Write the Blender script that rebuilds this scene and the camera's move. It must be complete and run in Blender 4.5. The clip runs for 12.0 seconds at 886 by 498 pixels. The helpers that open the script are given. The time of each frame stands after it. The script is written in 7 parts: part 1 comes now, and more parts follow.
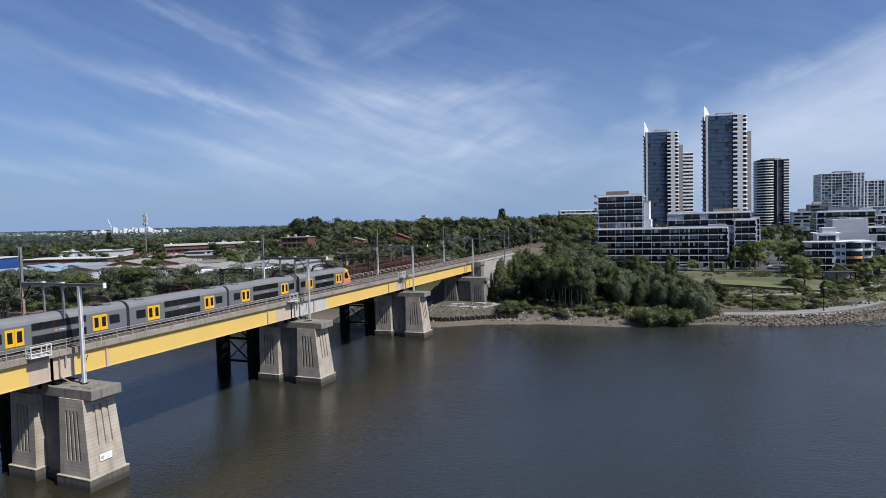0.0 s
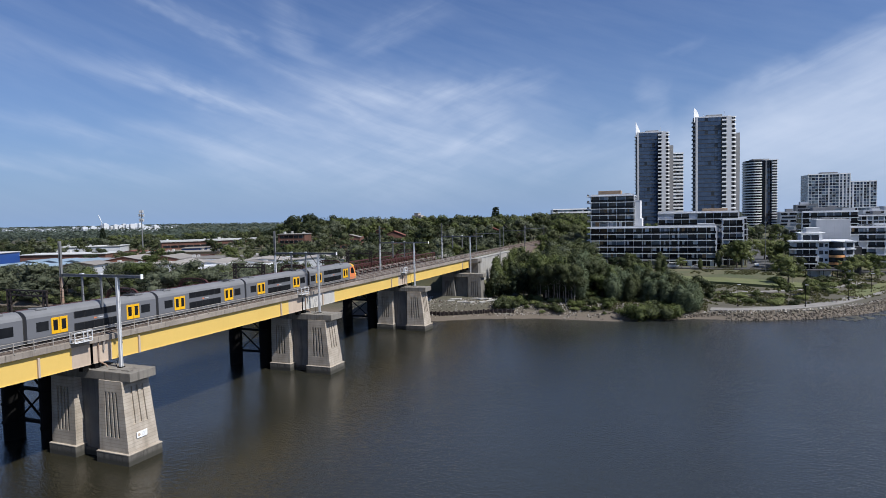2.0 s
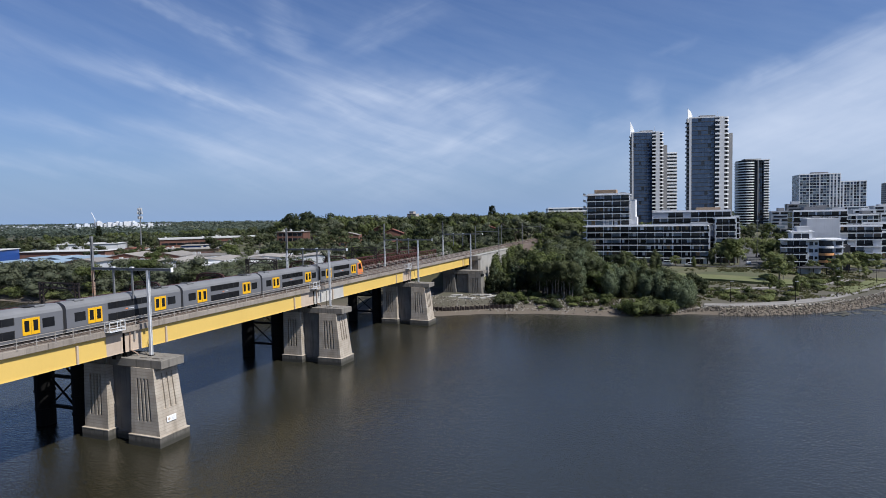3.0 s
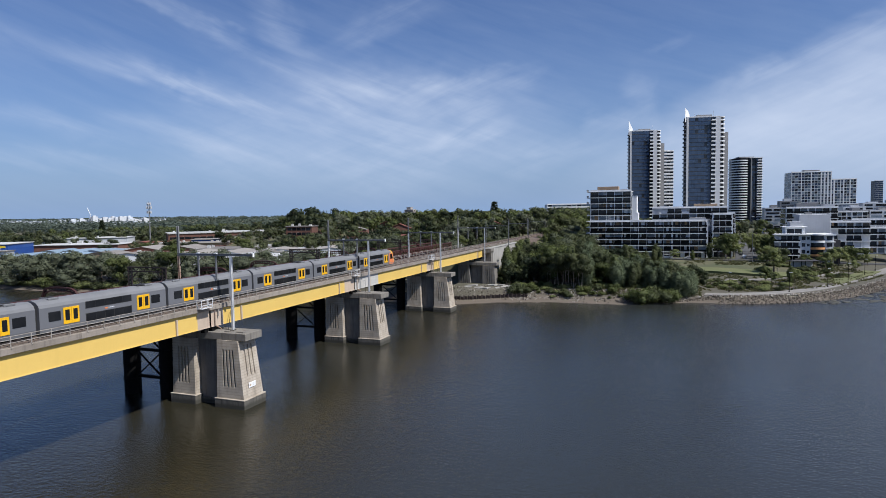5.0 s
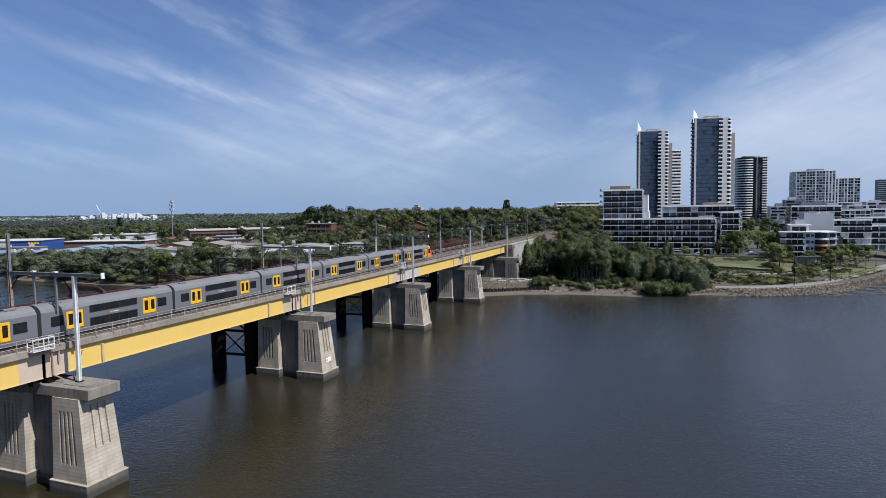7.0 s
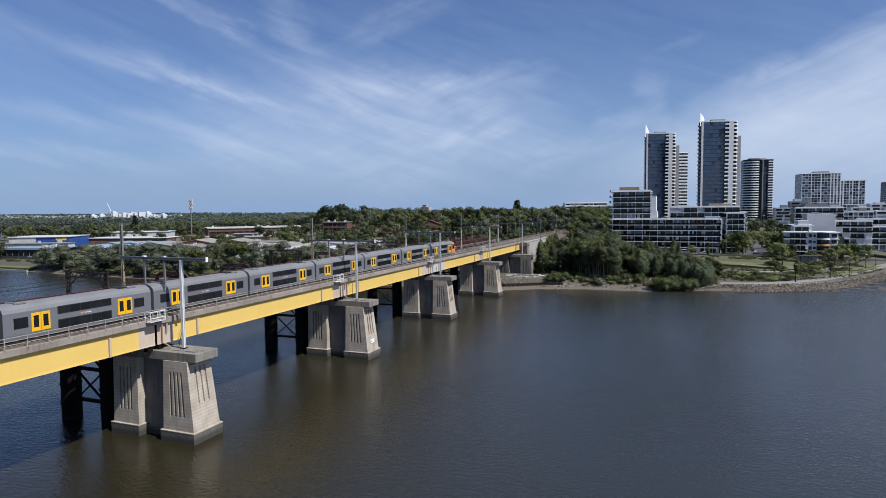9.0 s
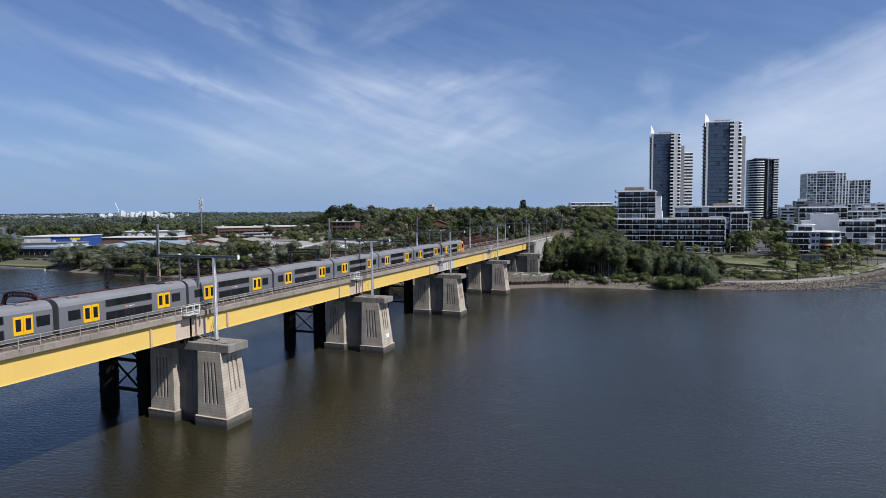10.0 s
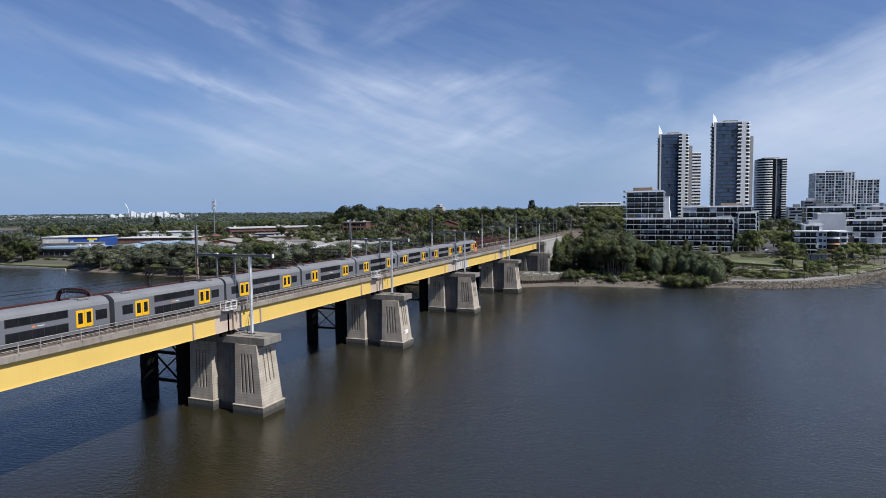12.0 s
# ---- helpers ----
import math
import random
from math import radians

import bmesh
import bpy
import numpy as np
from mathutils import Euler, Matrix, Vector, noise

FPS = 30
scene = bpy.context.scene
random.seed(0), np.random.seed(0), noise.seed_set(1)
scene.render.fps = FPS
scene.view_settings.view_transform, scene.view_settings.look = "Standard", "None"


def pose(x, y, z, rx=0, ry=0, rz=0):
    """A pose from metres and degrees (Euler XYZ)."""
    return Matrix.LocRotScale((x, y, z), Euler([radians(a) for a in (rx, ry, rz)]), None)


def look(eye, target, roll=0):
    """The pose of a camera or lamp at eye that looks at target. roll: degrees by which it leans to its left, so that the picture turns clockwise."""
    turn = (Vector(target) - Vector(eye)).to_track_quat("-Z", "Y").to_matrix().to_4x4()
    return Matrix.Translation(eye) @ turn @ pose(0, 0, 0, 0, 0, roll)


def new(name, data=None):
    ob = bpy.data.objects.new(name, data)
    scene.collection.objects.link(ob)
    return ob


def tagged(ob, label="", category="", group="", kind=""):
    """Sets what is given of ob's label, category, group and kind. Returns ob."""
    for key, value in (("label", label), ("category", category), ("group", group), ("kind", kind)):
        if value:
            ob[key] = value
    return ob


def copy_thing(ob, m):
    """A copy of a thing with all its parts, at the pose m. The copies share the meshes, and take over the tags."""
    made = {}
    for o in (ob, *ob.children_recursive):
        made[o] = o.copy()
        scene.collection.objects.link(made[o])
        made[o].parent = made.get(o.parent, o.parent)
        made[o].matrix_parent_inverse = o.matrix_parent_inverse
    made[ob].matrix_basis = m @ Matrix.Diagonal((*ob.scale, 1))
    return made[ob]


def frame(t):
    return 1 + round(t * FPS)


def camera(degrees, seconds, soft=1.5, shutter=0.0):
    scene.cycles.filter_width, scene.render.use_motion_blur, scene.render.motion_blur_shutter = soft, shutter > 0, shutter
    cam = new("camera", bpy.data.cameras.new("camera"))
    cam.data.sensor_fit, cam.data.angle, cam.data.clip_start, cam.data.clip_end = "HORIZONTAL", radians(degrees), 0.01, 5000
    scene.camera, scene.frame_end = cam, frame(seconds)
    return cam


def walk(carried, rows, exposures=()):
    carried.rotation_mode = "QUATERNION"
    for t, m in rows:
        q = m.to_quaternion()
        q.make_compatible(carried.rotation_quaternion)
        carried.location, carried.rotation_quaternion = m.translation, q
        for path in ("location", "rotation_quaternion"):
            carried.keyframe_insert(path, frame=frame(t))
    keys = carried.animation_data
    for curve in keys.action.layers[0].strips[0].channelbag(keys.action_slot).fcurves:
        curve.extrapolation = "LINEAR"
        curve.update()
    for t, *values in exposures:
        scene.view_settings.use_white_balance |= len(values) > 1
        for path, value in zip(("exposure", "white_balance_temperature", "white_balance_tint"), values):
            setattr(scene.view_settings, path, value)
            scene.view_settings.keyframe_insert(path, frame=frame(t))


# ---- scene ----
cam = camera(72.19, 12.0, soft=0.8)
PATH = [
    (0, 67.553, -49.675, 31.866, 87.212, 1.535, 22.541),
    (0.5, 67.717, -50.959, 31.878, 87.177, 1.488, 22.393),
    (1, 67.874, -52.7, 31.904, 87.134, 1.438, 22.228),
    (1.5, 67.953, -54.725, 31.973, 87.081, 1.359, 22.054),
    (2, 67.943, -57.15, 31.983, 86.987, 1.203, 21.753),
    (2.5, 67.54, -59.796, 31.832, 86.911, 1.157, 21.36),
    (3, 67.375, -63.124, 31.853, 86.839, 1.063, 21.164),
    (5, 63.97, -78.506, 31.493, 86.461, 0.872, 20.525),
    (5.5, 63.277, -83.187, 31.608, 86.387, 0.892, 20.542),
    (6, 62.058, -87.623, 31.724, 86.286, 0.875, 20.53),
    (6.5, 61.462, -92.096, 31.846, 86.251, 0.922, 20.661),
    (7, 60.897, -96.134, 31.885, 86.24, 0.794, 20.839),
    (9, 60.349, -110.887, 31.393, 86.274, 0.494, 21.343),
    (9.5, 61.099, -114.431, 31.701, 86.192, 0.501, 21.656),
    (10, 61.129, -116.934, 31.664, 86.226, 0.503, 21.825),
    (10.5, 60.978, -118.743, 31.739, 86.214, 0.515, 22.013),
    (11, 61.176, -120.676, 31.746, 86.263, 0.55, 22.241),
    (11.5, 61.137, -121.947, 31.776, 86.264, 0.563, 22.396),
    (12, 61.164, -123.159, 31.935, 86.233, 0.613, 22.478),
]
walk(cam, [(t, pose(*p)) for t, *p in PATH])
# ---- light ----
SKY_TINT, SKY_HAZE, SKY_CLOUD = (0.57, 0.72, 1.05), (2.85, 4.25, 6.9), (6.5, 7.5, 9.5)
SUN_TO = Vector((0.67, -0.13, 0.87)).normalized()
sun_data = bpy.data.lights.new("sun", "SUN")
sun_data.energy, sun_data.angle, sun_data.color = 5.0, radians(0.55), (1.0, 0.975, 0.94)
sun = new("sun", sun_data)
sun.matrix_world = look((200, -100, 300), Vector((200, -100, 300)) - SUN_TO)

world = bpy.data.worlds.new("sky")
scene.world = world
world.use_nodes = True
wt = world.node_tree
wt.nodes.clear()
w_out = wt.nodes.new("ShaderNodeOutputWorld")
w_bg = wt.nodes.new("ShaderNodeBackground")
w_sky = wt.nodes.new("ShaderNodeTexSky")
w_sky.sky_type, w_sky.sun_disc = "NISHITA", False
w_sky.sun_elevation = math.asin(SUN_TO.z)
w_sky.sun_rotation = math.atan2(SUN_TO.x, SUN_TO.y)
w_sky.air_density, w_sky.dust_density, w_sky.ozone_density = 1.0, 0.6, 1.6
w_bg.inputs["Strength"].default_value = 0.078


def wnode(kind, **vals):
    n = wt.nodes.new(kind)
    for k, v in vals.items():
        n.inputs[k].default_value = v
    return n


def wmath(op, a, b=None, c=None):
    n = wt.nodes.new("ShaderNodeMath")
    n.operation = op
    for i, v in enumerate((a, b, c)):
        if v is None:
            continue
        if isinstance(v, (int, float)):
            n.inputs[i].default_value = v
        else:
            wt.links.new(v, n.inputs[i])
    return n.outputs[0]


def wmix(fac, a, b, blend="MIX"):
    n = wt.nodes.new("ShaderNodeMix")
    n.data_type, n.blend_type = "RGBA", blend
    for key, v in (("Factor", fac), ("A", a), ("B", b)):
        if isinstance(v, (int, float)):
            n.inputs[key].default_value = v
        elif isinstance(v, tuple):
            n.inputs[key].default_value = (*v, 1)
        else:
            wt.links.new(v, n.inputs[key])
    return n.outputs["Result"]


w_dir = wt.nodes.new("ShaderNodeTexCoord").outputs["Generated"]
w_sep = wt.nodes.new("ShaderNodeSeparateXYZ")
wt.links.new(w_dir, w_sep.inputs[0])
w_x, w_y, w_z = w_sep.outputs
up = wmath("MAXIMUM", w_z, 0.0)
blue = wmix(1.0, w_sky.outputs[0], SKY_TINT, "MULTIPLY")
haze_f = wmath("MULTIPLY", wmath("POWER", wmath("SUBTRACT", 1.0, up), 7.0), 0.95)
clear = wmix(haze_f, blue, SKY_HAZE)
# high cirrus: the sky laid out in degrees of bearing and elevation, slightly warped
bearing = wmath("MULTIPLY", wmath("ARCTAN2", w_x, w_y), 180 / math.pi)
lift_deg = wmath("MULTIPLY", wmath("ARCSINE", w_z), 180 / math.pi)
plane = wt.nodes.new("ShaderNodeCombineXYZ")
wt.links.new(bearing, plane.inputs[0])
wt.links.new(lift_deg, plane.inputs[1])


def sky_noise(angle, along, across, detail, lo, hi, seed, rough=0.55):
    """Noise drawn out along one slant of the sky."""
    tn = wnode("ShaderNodeMapping", Rotation=(0, 0, radians(-angle)))
    wt.links.new(plane.outputs[0], tn.inputs["Vector"])
    mp = wnode("ShaderNodeMapping", Scale=(along, across, 1), Location=(seed, seed * 1.7, seed))
    wt.links.new(tn.outputs[0], mp.inputs["Vector"])
    n = wnode("ShaderNodeTexNoise", Scale=1.0, Detail=detail, Roughness=rough, Distortion=0.35)
    wt.links.new(mp.outputs[0], n.inputs["Vector"])
    r = wnode("ShaderNodeMapRange", **{"From Min": lo, "From Max": hi})
    wt.links.new(n.outputs[0], r.inputs["Value"])
    return r.outputs[0]


def smooth(v, lo, hi, a=0.0, b=1.0):
    r = wnode("ShaderNodeMapRange", **{"From Min": lo, "From Max": hi, "To Min": a, "To Max": b})
    r.interpolation_type = "SMOOTHSTEP"
    wt.links.new(v, r.inputs["Value"])
    return r.outputs[0]


falling = sky_noise(-19, 0.11, 0.75, 6.0, 0.33, 0.72, 3.1)
rising = sky_noise(20, 0.12, 0.75, 6.0, 0.33, 0.72, 8.4)
veil = sky_noise(-10, 0.10, 0.20, 5.0, 0.30, 0.70, 5.2)
wob_x = wmath("MULTIPLY_ADD", sky_noise(0, 0.22, 0.3, 3.0, 0.2, 0.8, 1.9), 2.6, -1.3)
wob_y = wmath("MULTIPLY_ADD", sky_noise(0, 0.2, 0.3, 3.0, 0.2, 0.8, 6.6), 1.8, -0.9)
az, el = wmath("ADD", bearing, wob_x), wmath("ADD", lift_deg, wob_y)
covers = []


def mare_tail(a0, e0, a1, e1, width, amount, bend=0.0, fibre=None):
    """One brush of cirrus from a bearing and elevation to another."""
    d = Vector((a1 - a0, e1 - e0))
    n = d.length
    ux, uy = d.x / n, d.y / n
    along = wmath("ADD", wmath("MULTIPLY", az, ux / n), wmath("MULTIPLY_ADD", el, uy / n, -(a0 * ux + e0 * uy) / n))
    side = wmath("ADD", wmath("MULTIPLY", az, -uy), wmath("MULTIPLY_ADD", el, ux, a0 * uy - e0 * ux))
    if bend:
        side = wmath("SUBTRACT", side, wmath("MULTIPLY", wmath("MULTIPLY", along, wmath("SUBTRACT", 1.0, along)), 4 * bend))
    near = smooth(wmath("ABSOLUTE", side), 0.0, width * 1.7, 1.0, 0.0)
    ends = wmath("MULTIPLY", smooth(along, -0.08, 0.32), smooth(along, 0.6, 1.1, 1.0, 0.0))
    body = wmath("MULTIPLY", wmath("MULTIPLY", near, ends), wmath("MULTIPLY_ADD", fibre or falling, 0.75, 0.25))
    covers.append(wmath("MULTIPLY", body, amount))


mare_tail(-52, 13.3, -31, 7.4, 1.0, 0.48, 0.5)
mare_tail(-47, 12.2, -36, 9.0, 0.5, 0.24, 0.3)
mare_tail(-50, 19.5, -34, 12.2, 0.6, 0.30, 0.3)
mare_tail(-31, 15.0, -20, 19.0, 1.2, 0.26, 0.0, rising)
mare_tail(-36.2, 21, -30.5, 9.0, 1.6, 0.24, -1.2)
mare_tail(-25.8, 10.7, -9.8, 12.5, 0.9, 0.34, 0.0, rising)
mare_tail(-26, 9.6, -14, 9.4, 0.9, 0.24, 0.0, rising)
mare_tail(-23.5, 5.0, -13.8, 8.8, 1.1, 0.40, 0.0, rising)
mare_tail(-33, 13.2, -20.5, 5.6, 2.2, 0.20)
mare_tail(-64, 5.6, -41, 3.4, 0.7, 0.24)
mare_tail(-66, 9.6, -44, 5.6, 0.8, 0.20)
mare_tail(-66, 15.5, -46, 11.4, 1.2, 0.12)
mare_tail(-51, 8.4, -35, 4.2, 0.8, 0.20)
mare_tail(-15, 3.6, -3, 7.1, 1.2, 0.24, 0.0, rising)
mare_tail(-3.4, 12.6, -1.2, 5.6, 1.1, 0.20, 0.0, rising)
mare_tail(-7.8, 7.6, -2.2, 8.4, 0.9, 0.30, 0.0, rising)
mare_tail(-2.2, 13.5, 1.8, 14.6, 0.3, 0.16, 0.0, rising)
mare_tail(3, 9.6, 18, 14.0, 1.0, 0.34, 0.0, rising)
# the soft veil amid the tails, and a broad white bank to the north-east with a slanting upper edge
oval = wmath("ADD", wmath("POWER", wmath("MULTIPLY_ADD", az, 1 / 20, 27 / 20), 2.0), wmath("POWER", wmath("MULTIPLY_ADD", el, 1 / 7.5, -7.0 / 7.5), 2.0))
covers.append(wmath("MULTIPLY", smooth(oval, 0.0, 1.2, 1.0, 0.0), wmath("MULTIPLY_ADD", wmath("ADD", wmath("MULTIPLY", veil, falling), wmath("MULTIPLY", veil, rising)), 0.20, 0.21)))
over = wmath("SUBTRACT", wmath("MULTIPLY_ADD", az, -0.33, el), 7.9)
bank = wmath("MULTIPLY", smooth(over, -3.6, 2.0, 1.0, 0.0), wmath("MULTIPLY", smooth(az, -14.0, 7.0), smooth(az, 50.0, 75.0, 1.0, 0.0)))
covers.append(wmath("MULTIPLY", bank, wmath("MULTIPLY_ADD", wmath("ADD", rising, veil), 0.17, 0.52)))
covers.append(wmath("MULTIPLY", falling, 0.07))
low = smooth(lift_deg, 0.5, 6.0, 0.45, 1.0)
cover = covers[0]
for c in covers[1:]:
    cover = wmath("ADD", cover, c)
cover = wmath("MINIMUM", wmath("MULTIPLY", cover, low), 0.9)
sky_col = wmix(cover, clear, SKY_CLOUD)
wt.links.new(sky_col, w_bg.inputs[0])
wt.links.new(w_bg.outputs[0], w_out.inputs[0])
scene.view_settings.exposure = 0.25
# ---- materials ----
def mat(name, col, col2=None, rough=0.8, metal=0.0, size=2.0, fine=0.15, bump=0.15, rnd=0.12, streak=0.0, spec=0.5,
        island=0.0, stretch=(1, 1, 1)):
    """A weathered surface: two colours mixed by a broad and a fine noise, a random shade for each object, and fine relief."""
    m = bpy.data.materials.new(name)
    m.use_nodes = True
    nt = m.node_tree
    N, L = nt.nodes, nt.links
    b = N["Principled BSDF"]
    col2 = col2 or tuple(c * 0.72 for c in col)
    geo = N.new("ShaderNodeNewGeometry")
    mp = N.new("ShaderNodeMapping")
    mp.inputs["Scale"].default_value = stretch
    L.new(geo.outputs["Position"], mp.inputs["Vector"])
    n1 = N.new("ShaderNodeTexNoise")
    n1.inputs["Scale"].default_value, n1.inputs["Detail"].default_value = 1 / size, 5
    n2 = N.new("ShaderNodeTexNoise")
    n2.inputs["Scale"].default_value, n2.inputs["Detail"].default_value = 1 / fine, 3
    L.new(mp.outputs[0], n1.inputs["Vector"])
    L.new(mp.outputs[0], n2.inputs["Vector"])
    add = N.new("ShaderNodeMath")
    add.operation = "MULTIPLY_ADD"
    add.inputs[1].default_value = 0.35
    L.new(n2.outputs[0], add.inputs[0])
    L.new(n1.outputs[0], add.inputs[2])
    ramp = N.new("ShaderNodeMapRange")
    ramp.inputs["From Min"].default_value, ramp.inputs["From Max"].default_value = 0.42, 0.92
    L.new(add.outputs[0], ramp.inputs["Value"])
    mix = N.new("ShaderNodeMix")
    mix.data_type = "RGBA"
    mix.inputs["A"].default_value, mix.inputs["B"].default_value = (*col, 1), (*col2, 1)
    L.new(ramp.outputs[0], mix.inputs["Factor"])
    out = mix.outputs["Result"]
    if streak:
        sm = N.new("ShaderNodeMapping")
        sm.inputs["Scale"].default_value = (1.3, 1.3, 0.12)
        L.new(geo.outputs["Position"], sm.inputs["Vector"])
        sn = N.new("ShaderNodeTexNoise")
        sn.inputs["Scale"].default_value, sn.inputs["Detail"].default_value = 1.6, 4
        L.new(sm.outputs[0], sn.inputs["Vector"])
        sr = N.new("ShaderNodeMapRange")
        sr.inputs["From Min"].default_value, sr.inputs["From Max"].default_value = 0.52, 0.75
        sr.inputs["To Max"].default_value = streak
        L.new(sn.outputs[0], sr.inputs["Value"])
        s2 = N.new("ShaderNodeMix")
        s2.data_type = "RGBA"
        s2.inputs["B"].default_value = (*[c * 0.35 for c in col2], 1)
        L.new(sr.outputs[0], s2.inputs["Factor"])
        L.new(out, s2.inputs["A"])
        out = s2.outputs["Result"]
    if rnd or island:
        hv = N.new("ShaderNodeHueSaturation")
        mr = N.new("ShaderNodeMapRange")
        if island:
            L.new(geo.outputs["Random Per Island"], mr.inputs["Value"])
        else:
            oi = N.new("ShaderNodeObjectInfo")
            L.new(oi.outputs["Random"], mr.inputs["Value"])
        k = island or rnd
        mr.inputs["To Min"].default_value, mr.inputs["To Max"].default_value = 1 - k, 1 + k
        L.new(mr.outputs[0], hv.inputs["Value"])
        L.new(out, hv.inputs["Color"])
        out = hv.outputs[0]
    L.new(out, b.inputs["Base Color"])
    b.inputs["Roughness"].default_value, b.inputs["Metallic"].default_value = rough, metal
    b.inputs["Specular IOR Level"].default_value = spec
    if bump:
        bp = N.new("ShaderNodeBump")
        bp.inputs["Strength"].default_value, bp.inputs["Distance"].default_value = bump, fine * 0.4
        L.new(n2.outputs[0], bp.inputs["Height"])
        L.new(bp.outputs[0], b.inputs["Normal"])
    return m


def pour_lines(m, pitch=0.95, depth=0.28, tide=1.35):
    """Adds thin horizontal joints between concrete pours to a material made by mat()."""
    N, L = m.node_tree.nodes, m.node_tree.links
    b = N["Principled BSDF"]
    src = b.inputs["Base Color"].links[0].from_socket
    geo = N.new("ShaderNodeNewGeometry")
    sep = N.new("ShaderNodeSeparateXYZ")
    L.new(geo.outputs["Position"], sep.inputs[0])
    wob = N.new("ShaderNodeTexNoise")
    wob.inputs["Scale"].default_value = 0.6
    md = N.new("ShaderNodeMath")
    md.operation = "MULTIPLY_ADD"
    md.inputs[1].default_value = 0.12
    L.new(wob.outputs[0], md.inputs[0])
    L.new(sep.outputs["Z"], md.inputs[2])
    pp = N.new("ShaderNodeMath")
    pp.operation = "PINGPONG"
    pp.inputs[1].default_value = pitch / 2
    L.new(md.outputs[0], pp.inputs[0])
    lt = N.new("ShaderNodeMapRange")
    lt.inputs["From Min"].default_value, lt.inputs["From Max"].default_value = 0.0, 0.07
    lt.inputs["To Min"].default_value, lt.inputs["To Max"].default_value = depth, 0.0
    L.new(pp.outputs[0], lt.inputs["Value"])
    mx = N.new("ShaderNodeMix")
    mx.data_type = "RGBA"
    mx.inputs["B"].default_value = (0.09, 0.085, 0.075, 1)
    L.new(lt.outputs[0], mx.inputs["Factor"])
    L.new(src, mx.inputs["A"])
    # uneven dark tide stain with a ragged upper edge
    tn = N.new("ShaderNodeTexNoise")
    tn.inputs["Scale"].default_value, tn.inputs["Detail"].default_value = 0.9, 4
    ta = N.new("ShaderNodeMath")
    ta.operation = "MULTIPLY_ADD"
    ta.inputs[1].default_value = 0.5
    L.new(tn.outputs[0], ta.inputs[0])
    L.new(sep.outputs["Z"], ta.inputs[2])
    tr = N.new("ShaderNodeMapRange")
    tr.inputs["From Min"].default_value, tr.inputs["From Max"].default_value = tide, tide + 0.45
    tr.inputs["To Min"].default_value, tr.inputs["To Max"].default_value = 0.88, 0.0
    L.new(ta.outputs[0], tr.inputs["Value"])
    m2 = N.new("ShaderNodeMix")
    m2.data_type = "RGBA"
    m2.inputs["B"].default_value = (0.035, 0.034, 0.026, 1)
    L.new(tr.outputs[0], m2.inputs["Factor"])
    L.new(mx.outputs["Result"], m2.inputs["A"])
    L.new(m2.outputs["Result"], b.inputs["Base Color"])
    return m


def leaf_mat(name, dark, light, thin=0.42):
    m = bpy.data.materials.new(name)
    m.use_nodes = True
    N, L = m.node_tree.nodes, m.node_tree.links
    b, out = N["Principled BSDF"], N["Material Output"]
    geo, oi = N.new("ShaderNodeNewGeometry"), N.new("ShaderNodeObjectInfo")
    ad = N.new("ShaderNodeMath")
    ad.operation = "MULTIPLY_ADD"
    ad.inputs[1].default_value = 0.45
    L.new(oi.outputs["Random"], ad.inputs[0])
    sc = N.new("ShaderNodeMath")
    sc.operation = "MULTIPLY"
    sc.inputs[1].default_value = 0.2
    L.new(geo.outputs["Random Per Island"], sc.inputs[0])
    sp = N.new("ShaderNodeTexNoise")
    sp.inputs["Scale"].default_value, sp.inputs["Detail"].default_value = 0.4, 3
    L.new(geo.outputs["Position"], sp.inputs["Vector"])
    s3 = N.new("ShaderNodeMath")
    s3.operation = "MULTIPLY_ADD"
    s3.inputs[1].default_value = 0.9
    s3.inputs[2].default_value = -0.45
    L.new(sp.outputs[0], s3.inputs[0])
    s4 = N.new("ShaderNodeMath")
    s4.operation = "ADD"
    s4.use_clamp = True
    L.new(sc.outputs[0], s4.inputs[0])
    L.new(s3.outputs[0], s4.inputs[1])
    L.new(s4.outputs[0], ad.inputs[2])
    mix = N.new("ShaderNodeMix")
    mix.data_type = "RGBA"
    mix.inputs["A"].default_value, mix.inputs["B"].default_value = (*dark, 1), (*light, 1)
    L.new(ad.outputs[0], mix.inputs["Factor"])
    L.new(mix.outputs["Result"], b.inputs["Base Color"])
    b.inputs["Roughness"].default_value, b.inputs["Specular IOR Level"].default_value = 0.6, 0.22
    tr, ms = N.new("ShaderNodeBsdfTranslucent"), N.new("ShaderNodeMixShader")
    ms.inputs[0].default_value = thin
    L.new(mix.outputs["Result"], tr.inputs[0])
    L.new(b.outputs[0], ms.inputs[1])
    L.new(tr.outputs[0], ms.inputs[2])
    L.new(ms.outputs[0], out.inputs[0])
    return m


